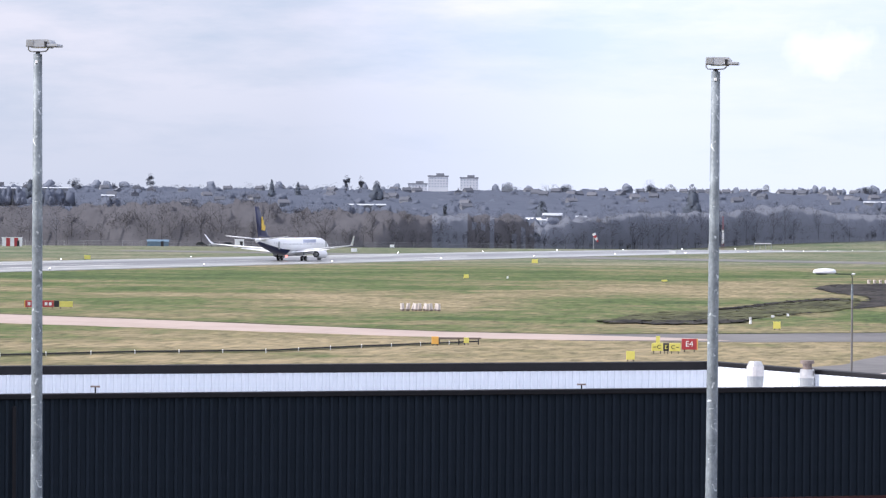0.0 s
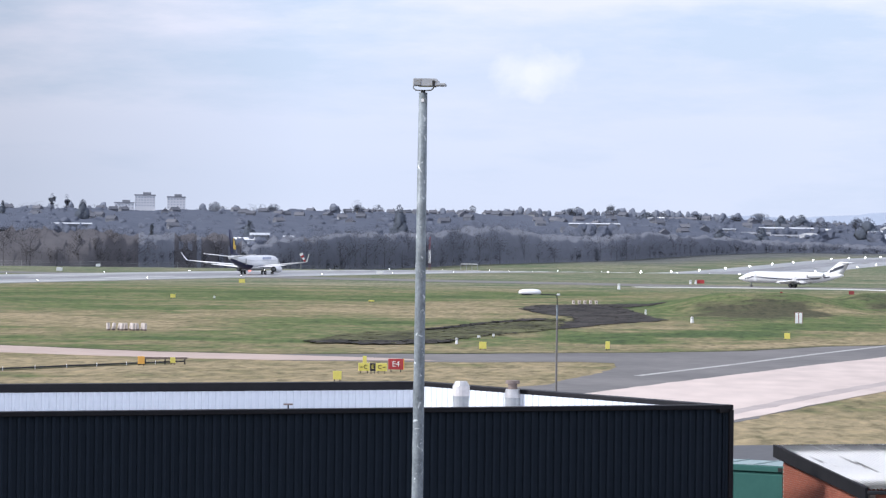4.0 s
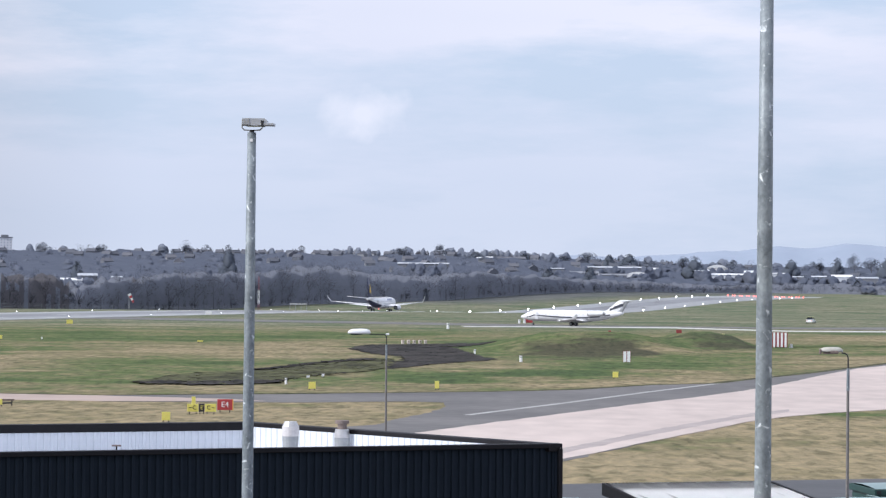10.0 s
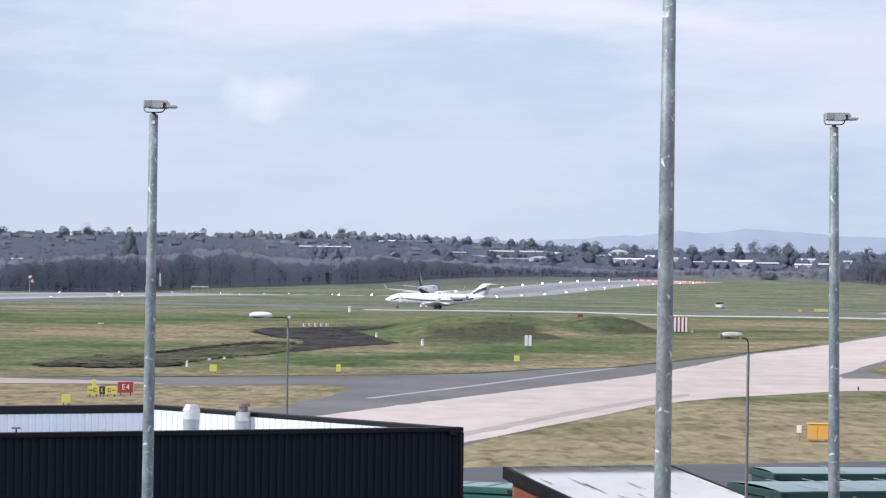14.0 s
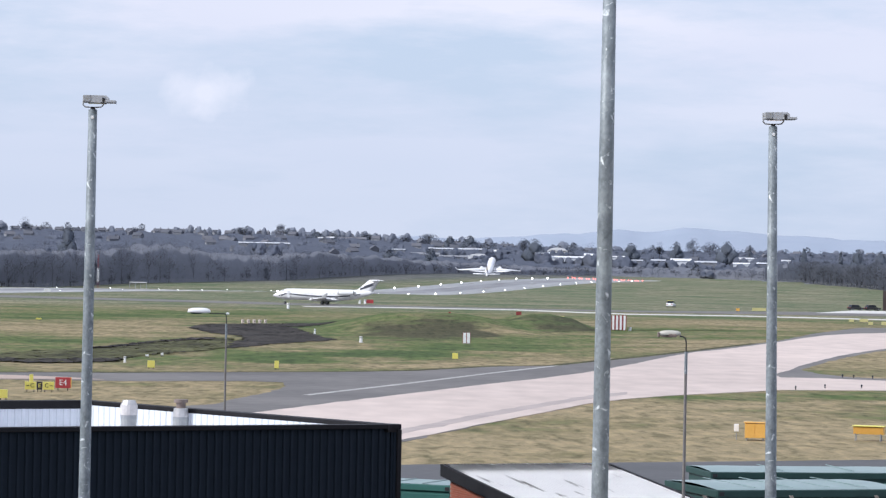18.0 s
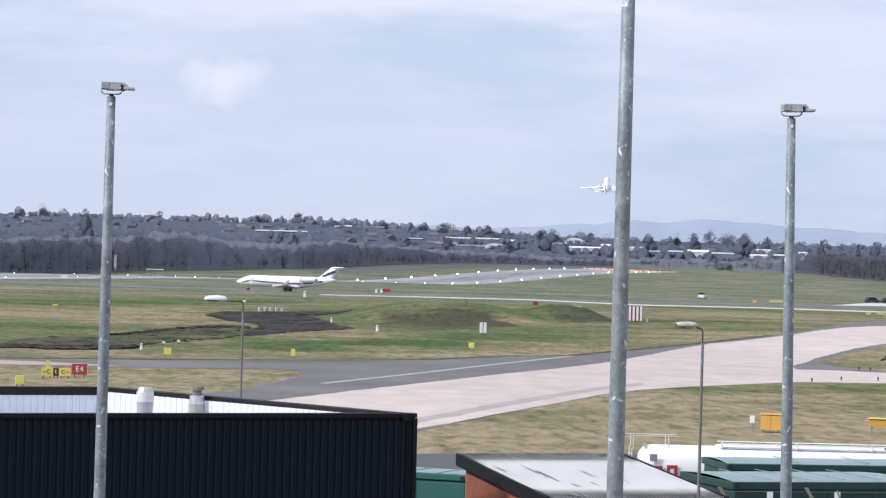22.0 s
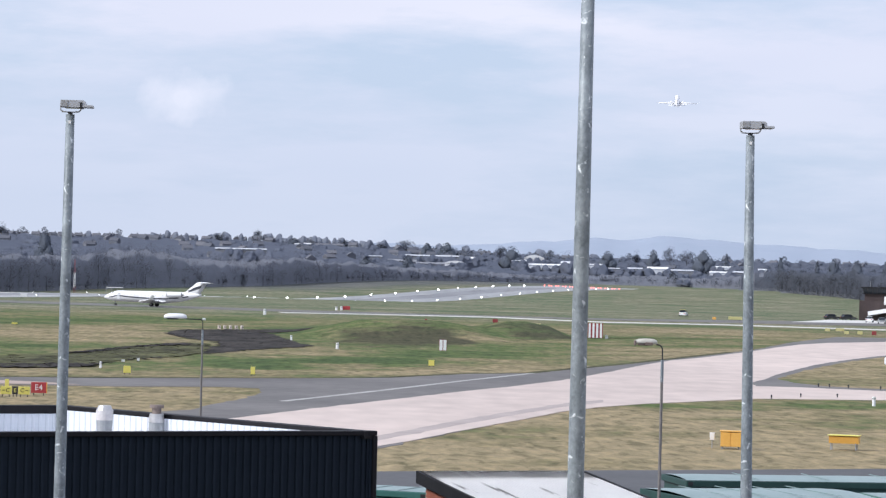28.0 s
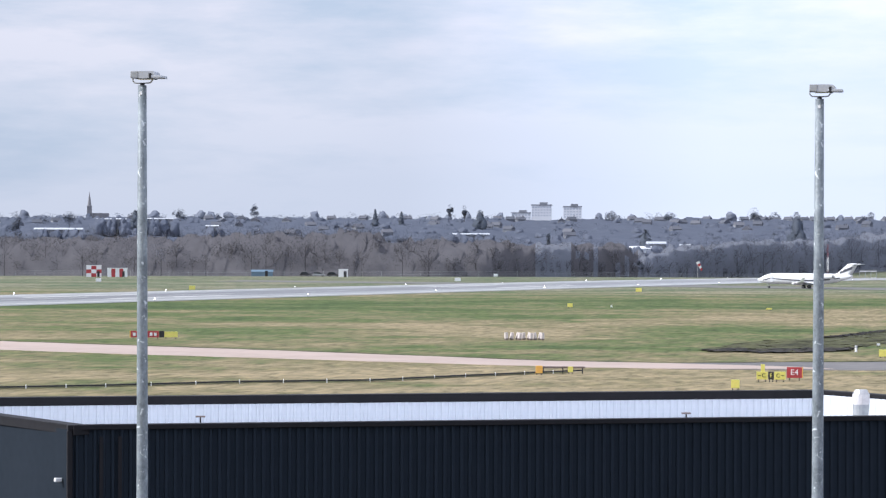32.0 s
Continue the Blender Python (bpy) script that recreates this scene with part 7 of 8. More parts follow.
def crown_core(rng, lobes):
    """The dense inside of a crown: lumpy lobes, each (x, y, z, half width, half height)."""
    bm = bare()
    bmesh.ops.create_icosphere(bm, subdivisions=2, radius=1.0)
    ball = np.array([v.co[:] for v in bm.verts])
    tri = np.array([[v.index for v in f.verts] for f in bm.faces])
    bm.free()
    vs, fs = [], []
    for k, (x, y, z, w, h) in enumerate(lobes):
        bump = 1.0 + 0.13 * np.sin(ball @ rng.normal(0, 2.4, 3) + rng.uniform(0, 6)) + 0.10 * np.sin(ball @ rng.normal(0, 4.5, 3)) + rng.normal(0, 0.13, len(ball))
        vs.append(ball * bump[:, None] * 0.9 * np.array((w, w, h)) + np.array((x, y, z)))
        fs.append(tri + k * len(ball))
    return np.concatenate(vs), np.concatenate(fs)


def core_mesh(name, kinds, places, mat):
    """Copies of crown cores, turned, scaled and moved, as one smooth mesh."""
    vs, fs, n = [], [], 0
    for k, x, y, z, s, sz, a in places:
        v, f = kinds[k % len(kinds)]
        c, q = np.cos(a), np.sin(a)
        vs.append(np.stack((v[:, 0] * s * c - v[:, 1] * s * q + x, v[:, 0] * s * q + v[:, 1] * s * c + y, v[:, 2] * sz + z), 1))
        fs.append(f + n)
        n += len(v)
    v, f = np.concatenate(vs), np.concatenate(fs)
    me = bpy.data.meshes.new(name)
    me.vertices.add(len(v))
    me.vertices.foreach_set("co", v.reshape(-1).astype(np.float32))
    me.loops.add(3 * len(f))
    me.loops.foreach_set("vertex_index", f.reshape(-1).astype(np.int32))
    me.polygons.add(len(f))
    me.polygons.foreach_set("loop_start", np.arange(0, 3 * len(f), 3, dtype=np.int32))
    me.polygons.foreach_set("loop_total", np.full(len(f), 3, dtype=np.int32))
    me.polygons.foreach_set("use_smooth", np.ones(len(f), dtype=bool))
    me.update(calc_edges=True)
    me.materials.append(mat)
    return me


def polar(turn, d):
    return d * math.sin(radians(turn)), d * math.cos(radians(turn))


def brown_share(turn):
    """How much of the belt has brown twigs; the sunlit end keeps to this darker colour."""
    return smooth(-turn, 6.0, 9.0) * (0.5 + 0.22 * math.sin(turn * 2.7)) + smooth(-turn, 9.8, 11.0) * (0.75 + 0.2 * math.sin(turn * 1.9))


def woods():
    bares = [np.concatenate([bare_tree(RNG, h, w, 60)[36:], hazy_crown(RNG, h * 1.04, w * 1.15, 420, 0.6)]) for h, w in ((15, 4.0), (15, 3.4), (15, 4.8), (15, 3.0), (15, 4.2), (15, 5.2))]
    grey, brown, dusky = [], [], []
    turn = -23.0
    while turn < 19.5:
        d0 = float(np.interp(turn, EDGE_TURN, EDGE_DIST))
        step = math.degrees(4.2 / d0)
        for row in range(4):
            d = d0 + row * 15 + RNG.uniform(-5, 5)
            tt = turn + RNG.uniform(-0.5, 0.5) * step
            x, y = polar(tt, d)
            z = ground_z(x, y)
            full = EYE + d * math.tan(radians(float(np.interp(tt, TOP_TURN, TOP_RISE)))) - z
            s = max(5.0, full) / 15.3 * RNG.uniform(0.80, 1.05) * (0.6 if row == 0 and RNG.uniform() < 0.4 else 1.0)
            chance = brown_share(tt)
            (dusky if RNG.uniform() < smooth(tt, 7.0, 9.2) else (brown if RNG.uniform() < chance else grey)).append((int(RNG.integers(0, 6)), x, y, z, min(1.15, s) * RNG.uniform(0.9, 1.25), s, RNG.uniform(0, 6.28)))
        turn += step
    tagged(new("woods", tri_mesh("woods", stamp(bares, grey), TWIG)), "dense belt of bare grey winter trees at the field's edge", "woods", kind="stuff")
    tagged(new("dusky_woods", tri_mesh("dusky_woods", stamp(bares, dusky), DUSKTWIG)), "trees of the wood beside the old tower, in a darkened colour", "woods", kind="stuff")
    tagged(new("brown_woods", tri_mesh("brown_woods", stamp(bares, brown), BROWNTWIG)), "bare brown-twigged winter trees in the belt at the field's edge", "woods", kind="stuff")
    # low scrub that closes the foot of the belt
    scrub = [np.concatenate([bare_tree(RNG, 4, 2.6, 90, 0.0), hazy_crown(RNG, 3.6, 2.8, 120, 0.7)])]
    places = []
    turn = -23.0
    while turn < 19.5:
        d0 = float(np.interp(turn, EDGE_TURN, EDGE_DIST))
        for row in range(2):
            x, y = polar(turn + RNG.uniform(-0.05, 0.05), d0 + 2 + row * 24)
            places.append((0, x, y, ground_z(x, y), RNG.uniform(0.9, 1.6), RNG.uniform(0.7, 1.9), RNG.uniform(0, 6.28)))
        turn += math.degrees(3.2 / d0)
    # dark evergreens that stand in the belt
    dark = [leafy_tree(RNG, 9, 3.4, 420), leafy_tree(RNG, 11, 2.8, 420, True)]
    spots = []
    for k in range(22):
        tt = RNG.uniform(-22, 7)
        x, y = polar(tt, float(np.interp(tt, EDGE_TURN, EDGE_DIST)) + RNG.uniform(-4, 30))
        q = RNG.uniform(0.55, 1.25)
        spots.append((int(RNG.choice([0, 0, 0, 1])), x, y, ground_z(x, y), q * RNG.uniform(0.9, 1.5), q, RNG.uniform(0, 6.28)))
    tagged(new("belt_evergreens", tri_mesh("belt_evergreens", stamp(dark, spots), EVERGREEN)), "dark evergreen trees among the bare woods", "trees", kind="stuff")
    tagged(new("scrub", tri_mesh("scrub", stamp(scrub, places), TWIG)), "tangled scrub at the foot of the woods", "scrub", kind="stuff")


woods()


def canopy():
    """The closed mass of twigs and crowns inside the belt and over the slope, as one uneven surface."""
    rng = np.random.default_rng(12)
    turns = np.arange(-24, 20.01, 0.085)
    rows = [(-1.5, 0.0), (0.5, 0.36), (4, 0.58), (9, 0.69), (18, 0.74), (30, 0.75), (44, 0.74), (58, 0.70)]
    back = 44
    bump = rng.normal(0, 1, (len(turns), len(rows) + back))
    for k in range(2):
        bump = bump * 0.5 + 0.4 * (np.roll(bump, 1, 0) + np.roll(bump, -1, 0))
    swell = [sum(math.sin(float(t) * f + p) * a for f, p, a in ((13.0, 0.4, 0.5), (23.0, 1.9, 0.4), (41.0, 3.0, 0.3))) for t in turns]
    verts, faces, kinds = [], [], []
    n = len(rows) + back
    for i, t in enumerate(turns):
        t = float(t)
        d0 = float(np.interp(t, EDGE_TURN, EDGE_DIST))
        rise = float(np.interp(t, TOP_TURN, TOP_RISE))
        far = 3200 if t < 1 else 3450
        for j in range(n):
            if j < len(rows):
                d, part_of = d0 + rows[j][0], rows[j][1]
                x, y = polar(t, d)
                g = ground_z(x, y)
                z = g + max(4.0, EYE + d * math.tan(radians(rise)) - g) * part_of + (0.9 * bump[i, j] if j else -0.6)
                z += 1.2 * swell[(i + 7 * j) % len(turns)] + 1.6 * abs(math.sin(t * d0 * 0.0092 + 1.7 * j)) - 0.8 if j > 1 else 0
                d += 0.6 * bump[i, j] + 0.9 * swell[(i + 11 * j) % len(turns)] if j else 0
            else:
                f = (j - len(rows) + 1) / back
                d = d0 + 58 + (far - d0 - 58) * f
                x, y = polar(t, d)
                low = smooth(d, 2850, 3000) if (-6.5 < t < 0.5 or -10.8 < t < -9.1) else 0.0
                z = ground_z(x, y) + 3.0 * (1 - 0.6 * low) + 1.3 * bump[i, j]
            x, y = polar(t, d)
            verts.append((x, y, z))
    for i in range(len(turns) - 1):
        t = float(turns[i])
        chance = brown_share(t)
        for j in range(n - 1):
            a = i * n + j
            faces.append((a, a + 1, a + n + 1, a + n))
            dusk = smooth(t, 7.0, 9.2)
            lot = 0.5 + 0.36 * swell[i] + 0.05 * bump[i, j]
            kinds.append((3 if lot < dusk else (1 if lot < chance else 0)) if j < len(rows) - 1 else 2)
    me = bpy.data.meshes.new("woods_canopy")
    me.from_pydata(verts, [], faces)
    me.polygons.foreach_set("use_smooth", [True] * len(faces))
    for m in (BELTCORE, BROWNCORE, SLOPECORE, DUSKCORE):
        me.materials.append(m)
    me.polygons.foreach_set("material_index", kinds)
    tagged(new("woods_canopy", me), "closed mass of bare twigs inside the woods and over the slope", "woods", kind="stuff")


canopy()


# houses that stand clear of the trees: turn and distance
OPEN_RNG = np.random.default_rng(21)
OPEN_HOUSES = [(float(OPEN_RNG.uniform(-21, 2.5)), float(OPEN_RNG.uniform(2450, 3080))) for k in range(46)]


def hides_house(turn, d):
    return any(abs(turn - a) < 0.15 and e - 260 < d < e + 14 for a, e in OPEN_HOUSES)


def land_trees():
    """Trees over the built-up slope behind the belt and along the skyline."""
    kinds = [hazy_crown(RNG, 10, 4.8, 120, 0.85, 0.45), hazy_crown(RNG, 10, 4.0, 110, 0.85, 0.45), hazy_crown(RNG, 10, 5.6, 130, 0.9, 0.45)]
    places = []
    for k in range(1000):
        turn = RNG.uniform(-23, 15)
        d0 = float(np.interp(turn, EDGE_TURN, EDGE_DIST)) + 60
        far = 3150 if turn < 1 else 3400
        d = d0 + (far - d0) * RNG.uniform(0, 1) ** 0.75
        x, y = polar(turn, d)
        s = RNG.uniform(0.55, 1.05)
        if hides_house(turn, d):
            continue
        if d > 2750 and (-6.5 < turn < 0.5 or -10.8 < turn < -9.1):
            if d > 2960:
                continue
            s *= 0.7
        places.append((int(RNG.integers(0, 3)), x, y, ground_z(x, y), s * RNG.uniform(0.9, 1.3), s, RNG.uniform(0, 6.28)))
    for k in range(120):
        turn = RNG.uniform(-23, 15)
        d = RNG.uniform(2950, 3200) if turn < 2 else RNG.uniform(3150, 3400)
        x, y = polar(turn, d)
        if -10.8 < turn < -9.1 or (-6.5 < turn < 0.5 and RNG.uniform() < 0.75):
            continue
        s = RNG.uniform(0.6, 1.3)
        places.append((int(RNG.choice([0, 1, 2, 2, 2])), x, y, ground_z(x, y), s * RNG.uniform(1.0, 1.5), s, RNG.uniform(0, 6.28)))
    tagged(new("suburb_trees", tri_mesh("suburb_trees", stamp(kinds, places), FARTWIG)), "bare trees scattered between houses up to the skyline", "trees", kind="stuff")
    dark = [leafy_tree(RNG, 8, 3.6, 260), leafy_tree(RNG, 9, 3.2, 240)]
    places = []
    for k in range(60):
        turn = RNG.uniform(-23, 15)
        d0 = float(np.interp(turn, EDGE_TURN, EDGE_DIST)) + 40
        far = 3120 if turn < 1 else 3350
        d = d0 + (far - d0) * RNG.uniform(0, 1)
        x, y = polar(turn, d)
        s = RNG.uniform(0.6, 1.1)
        if hides_house(turn, d):
            continue
        places.append((int(RNG.integers(0, 2)), x, y, ground_z(x, y), s * 1.1, s, RNG.uniform(0, 6.28)))
    for k in range(50):
        turn, d = RNG.uniform(1.5, 14), RNG.uniform(2600, 3300)
        if k > 34:
            turn, d = RNG.uniform(-23, 2), RNG.uniform(2850, 3150)
        x, y = polar(turn, d)
        s = RNG.uniform(0.5, 1.5)
        places.append((int(RNG.integers(0, 2)), x, y, ground_z(x, y), s * 1.25, s, RNG.uniform(0, 6.28)))
    tagged(new("evergreens", tri_mesh("evergreens", stamp(dark, places), EVERGREEN)), "dark evergreen trees among the houses", "trees", kind="stuff")


def rounded_crowns():
    """Round crowns over the slope and along the skyline, too far off for their twigs to be told apart."""
    rng = np.random.default_rng(33)
    kinds = [crown_core(rng, [(0, 0, 5.6, 3.4, 4.2), (rng.uniform(-2, 2), rng.uniform(-1, 1), 4.2, 3.6, 3.4), (rng.uniform(-2, 2), 0, 7.0, 2.2, 2.8)]) for k in range(6)]
    slope, crest = [], []
    for k in range(2400):
        turn = rng.uniform(-23, 15)
        d0 = float(np.interp(turn, EDGE_TURN, EDGE_DIST)) + 70
        far = 3120 if turn < 1 else 3380
        d = d0 + (far - d0) * rng.uniform(0, 1) ** 0.7
        if hides_house(turn, d):
            continue
        open_crest = -6.5 < turn < 0.5 or -10.8 < turn < -9.1
        if open_crest and d > 2900:
            continue
        x, y = polar(turn, d)
        q = rng.uniform(0.4, 0.85) * (0.75 if open_crest and d > 2700 else 1.0)
        slope.append((int(rng.integers(0, 6)), x, y, ground_z(x, y) - 3.0 * q, q * rng.uniform(1.0, 1.9), q * 1.1, rng.uniform(0, 6.28)))
    for k in range(230):
        turn = rng.uniform(-23, 15)
        if -10.8 < turn < -9.1 or (-6.5 < turn < 0.5 and rng.uniform() < 0.7):
            continue
        d = rng.uniform(2980, 3180) if turn < 2 else rng.uniform(3150, 3390)
        x, y = polar(turn, d)
        q = rng.choice([0.55, 0.7, 0.8, 1.0, 1.25])
        crest.append((int(rng.integers(0, 6)), x, y, ground_z(x, y) - 0.5, q * rng.uniform(0.9, 1.4), q, rng.uniform(0, 6.28)))
    for k in range(46):
        turn = rng.uniform(-3.2, 1.0)
        d = rng.uniform(2880, 2960)
        x, y = polar(turn, d)
        q = rng.uniform(0.75, 1.15)
        crest.append((int(rng.integers(0, 6)), x, y, ground_z(x, y), q * rng.uniform(0.55, 0.95), q, rng.uniform(0, 6.28)))
    tagged(new("slope_trees", core_mesh("slope_trees", kinds, slope, SLOPECROWN)), "grey-blue rounded winter trees covering the slope", "trees", kind="stuff")
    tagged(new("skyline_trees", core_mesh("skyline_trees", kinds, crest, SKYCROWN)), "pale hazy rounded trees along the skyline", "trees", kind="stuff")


land_trees()
rounded_crowns()


def single_tree(turn, d, h, w, dark, label, cone=False, top=None):
    """A tree that stands out; top fixes the angle of its crown over the horizon."""
    x, y = polar(turn, d)
    z = ground_z(x, y)
    if top is not None:
        h = EYE + d * math.tan(radians(top)) - z
    t = thing("tree", label, "tree", "trees that stand out on the skyline", pose(x, y, z))
    part("trunk", add_tube(bare(), (0, 0, -0.5), (0, 0, h * 0.5), 0.3, 0.12, 8), BARK, t)
    tris = leafy_tree(RNG, h, w, 900, cone) if dark else np.concatenate([bare_tree(RNG, h, w, 500, 0.3), hazy_crown(RNG, h, w * 1.15, 1100, 1.5, 0.45)])
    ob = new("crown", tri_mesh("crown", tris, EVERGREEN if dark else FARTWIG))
    ob.parent = t
    if dark:
        lobes = [(0, 0, h * f, w * (1.05 - f) * 0.9, h * 0.2) for f in (0.25, 0.45, 0.65, 0.8)] if cone else [(0, 0, h * 0.62, w * 0.74, h * 0.3), (w * 0.45, 0, h * 0.40, w * 0.8, h * 0.32), (-w * 0.5, 0, h * 0.34, w * 0.78, h * 0.30)]
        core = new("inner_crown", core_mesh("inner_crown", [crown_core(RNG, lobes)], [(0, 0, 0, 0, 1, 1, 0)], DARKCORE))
        core.parent = ob


DARKT, BARET = "dark dense evergreen tree standing over the woods", "large bare tree on the skyline"
for turn, d, w, top, dark, cone in [(-5.2, 1900, 5.2, 0.63, True, False), (-8.05, 1480, 4.0, 0.28, True, False), (-6.0, 2700, 6.0, 0.71, False, False), (-17.75, 2500, 4.5, 0.63, True, False),
                                    (-15.5, 2800, 3.4, 0.76, False, True), (-11.78, 2800, 2.8, 0.76, False, True), (-11.5, 2800, 2.6, 0.75, False, True), (-13.2, 2600, 5.0, 0.66, True, True),
                                    (-12.7, 2600, 4.5, 0.62, True, True), (-11.2, 2500, 5.0, 0.66, True, False), (-8.7, 2900, 7.0, 0.63, False, False), (-7.6, 2800, 6.0, 0.62, False, False),
                                    (-1.87, 2900, 5.5, 0.60, False, False), (-1.17, 2900, 6.5, 0.68, False, False), (-0.47, 2800, 6.0, 0.54, True, False), (0.5, 2900, 7.0, 0.52, False, False),
                                    (1.2, 2900, 6.0, 0.47, False, False), (1.68, 2900, 8.0, 0.55, False, False), (2.06, 2800, 5.0, 0.51, True, False), (2.44, 2800, 7.0, 0.525, True, False),
                                    (3.46, 2800, 6.0, 0.49, False, False), (3.68, 2500, 8.5, 0.49, True, False), (4.92, 2700, 4.5, 0.50, True, True), (5.51, 2700, 7.5, 0.445, True, False), (6.05, 2800, 5.0, 0.48, False, False),
                                    (6.37, 2700, 5.0, 0.49, True, False), (6.69, 2900, 6.5, 0.56, False, False), (7.01, 2900, 8.0, 0.49, False, False), (7.33, 2650, 8.5, 0.51, True, False), (7.76, 2650, 5.5, 0.44, True, True),
                                    (8.78, 2500, 6.5, 0.40, True, True), (9.47, 2400, 5.0, 0.345, True, True), (9.79, 2400, 6.0, 0.40, True, False), (10.22, 2400, 5.5, 0.37, True, False), (10.75, 2400, 6.0, 0.365, True, True),
                                    (-16.9, 2700, 6, 0.66, False, False), (-19.0, 2500, 6, 0.60, False, False),
                                    (-20.0, 2000, 4, 0.60, False, True), (-9.9, 1300, 2.0, 0.20, True, True), (0.9, 2150, 5.0, 0.20, True, False), (1.7, 2180, 4.6, 0.27, True, False)]:
    single_tree(turn, d, 12, w, dark, DARKT if dark else BARET, cone, top)


def house_mesh():
    w = add_box(bare(), (0, 0, 2.5), (8, 7, 5.0))
    wall = finish(w, "wall", HOUSEWALL)
    bm = bare()
    add_loft(bm, [[(x, -3.9, 4.9), (x, 3.9, 4.9), (x, 0, 7.6)] for x in (-4.3, 4.3)])
    add_box(bm, (2.6, 0, 7.9), (0.7, 0.7, 1.6))
    roof = finish(bm, "roof", TILE)
    win = finish(add_box(bare(), (0, 0, 0), (1.3, 0.1, 1.1)), "window", HOUSEPANE)
    return wall, roof, win


# pale wall colour with the slope's haze in it
PALEWALL = material("pale_house_walls", (0.21, 0.22, 0.245), (0.32, 0.325, 0.345), 0.05, 0.9, 0, 0, 5, 0.3, "World")


def houses():
    wall, roof, win = house_mesh()
    pale = wall.copy()
    pale.materials.clear()
    pale.materials.append(PALEWALL)
    for k in range(165):
        turn = RNG.uniform(-22, 3.5) if k < 110 else RNG.uniform(2, 14)
        d = RNG.uniform(2050, 3060) if turn < 1 else RNG.uniform(2500, 3250)
        if k < len(OPEN_HOUSES):
            turn, d = OPEN_HOUSES[k]
        if k >= 130:
            turn, d = -6.4 + 7.0 * (k - 130) / 35 + RNG.uniform(-0.07, 0.07), RNG.uniform(3060, 3110)
        x, y = polar(turn, d)
        t = thing("house", "two-storey suburban house with a tiled roof among trees", "house", "houses on the slope", pose(x, y, ground_z(x, y) - 0.3, 0, 0, facing(x, y) + RNG.uniform(-35, 35) + (90 if k % 4 == 0 else 0)))
        for name, me in (("wall", pale if k % 3 == 0 else wall), ("roof", roof)):
            ob = new(name, me)
            ob.parent = t
        for wx in (-2.2, 2.2):
            for wz in (1.5, 3.8):
                ob = new("window", win)
                ob.parent = t
                ob.matrix_basis = pose(wx, -3.5, wz)


houses()


SCREEN = []


def shed(turn, d, width, h, top, mat, label, arched=False, deep=18):
    """A wide low building whose roof line stands at the angle top."""
    x, y = polar(turn, d)
    zt = EYE + d * math.tan(radians(top))
    z0 = min(ground_z(x, y), zt - h) - 0.5
    t = thing("warehouse", label, "warehouse", "pale warehouses beyond the field", pose(x, y, z0, 0, 0, facing(x, y)))
    hh = zt - z0
    part("wall", add_box(bare(), (0, 0, (hh - h * 0.35) / 2), (width, deep, hh - h * 0.35)), mat if arched else (WHITECLAD if mat == WHITE else GREYWALL), t)
    bm = bare()
    if arched:
        n = 10
        add_loft(bm, [[(-width / 2 * math.cos(math.pi * k / n), yy, hh - h * 0.6 + h * 0.6 * math.sin(math.pi * k / n)) for k in range(n + 1)] for yy in (-deep / 2, deep / 2)])
    else:
        add_loft(bm, [[(xx, -deep / 2 - 0.4, hh - h * 0.4), (xx, deep / 2 + 0.4, hh - h * 0.4), (xx, 0, hh)] for xx in (-width / 2 - 0.3, width / 2 + 0.3)])
    part("roof", bm, mat, t, "pale roof")
    SCREEN.append((turn, d - deep / 2 - 12, width, top - math.degrees(h * RNG.uniform(0.4, 0.65) / d)))
    n = max(2, int(width / 9))
    for k in range(n):
        part("door", add_box(bare(), (-width / 2 + (k + 0.5) * width / n, -deep / 2 - 0.05, hh * 0.35), (width / n * 0.4, 0.1, hh * 0.4)), GREY, t, "grey loading door")


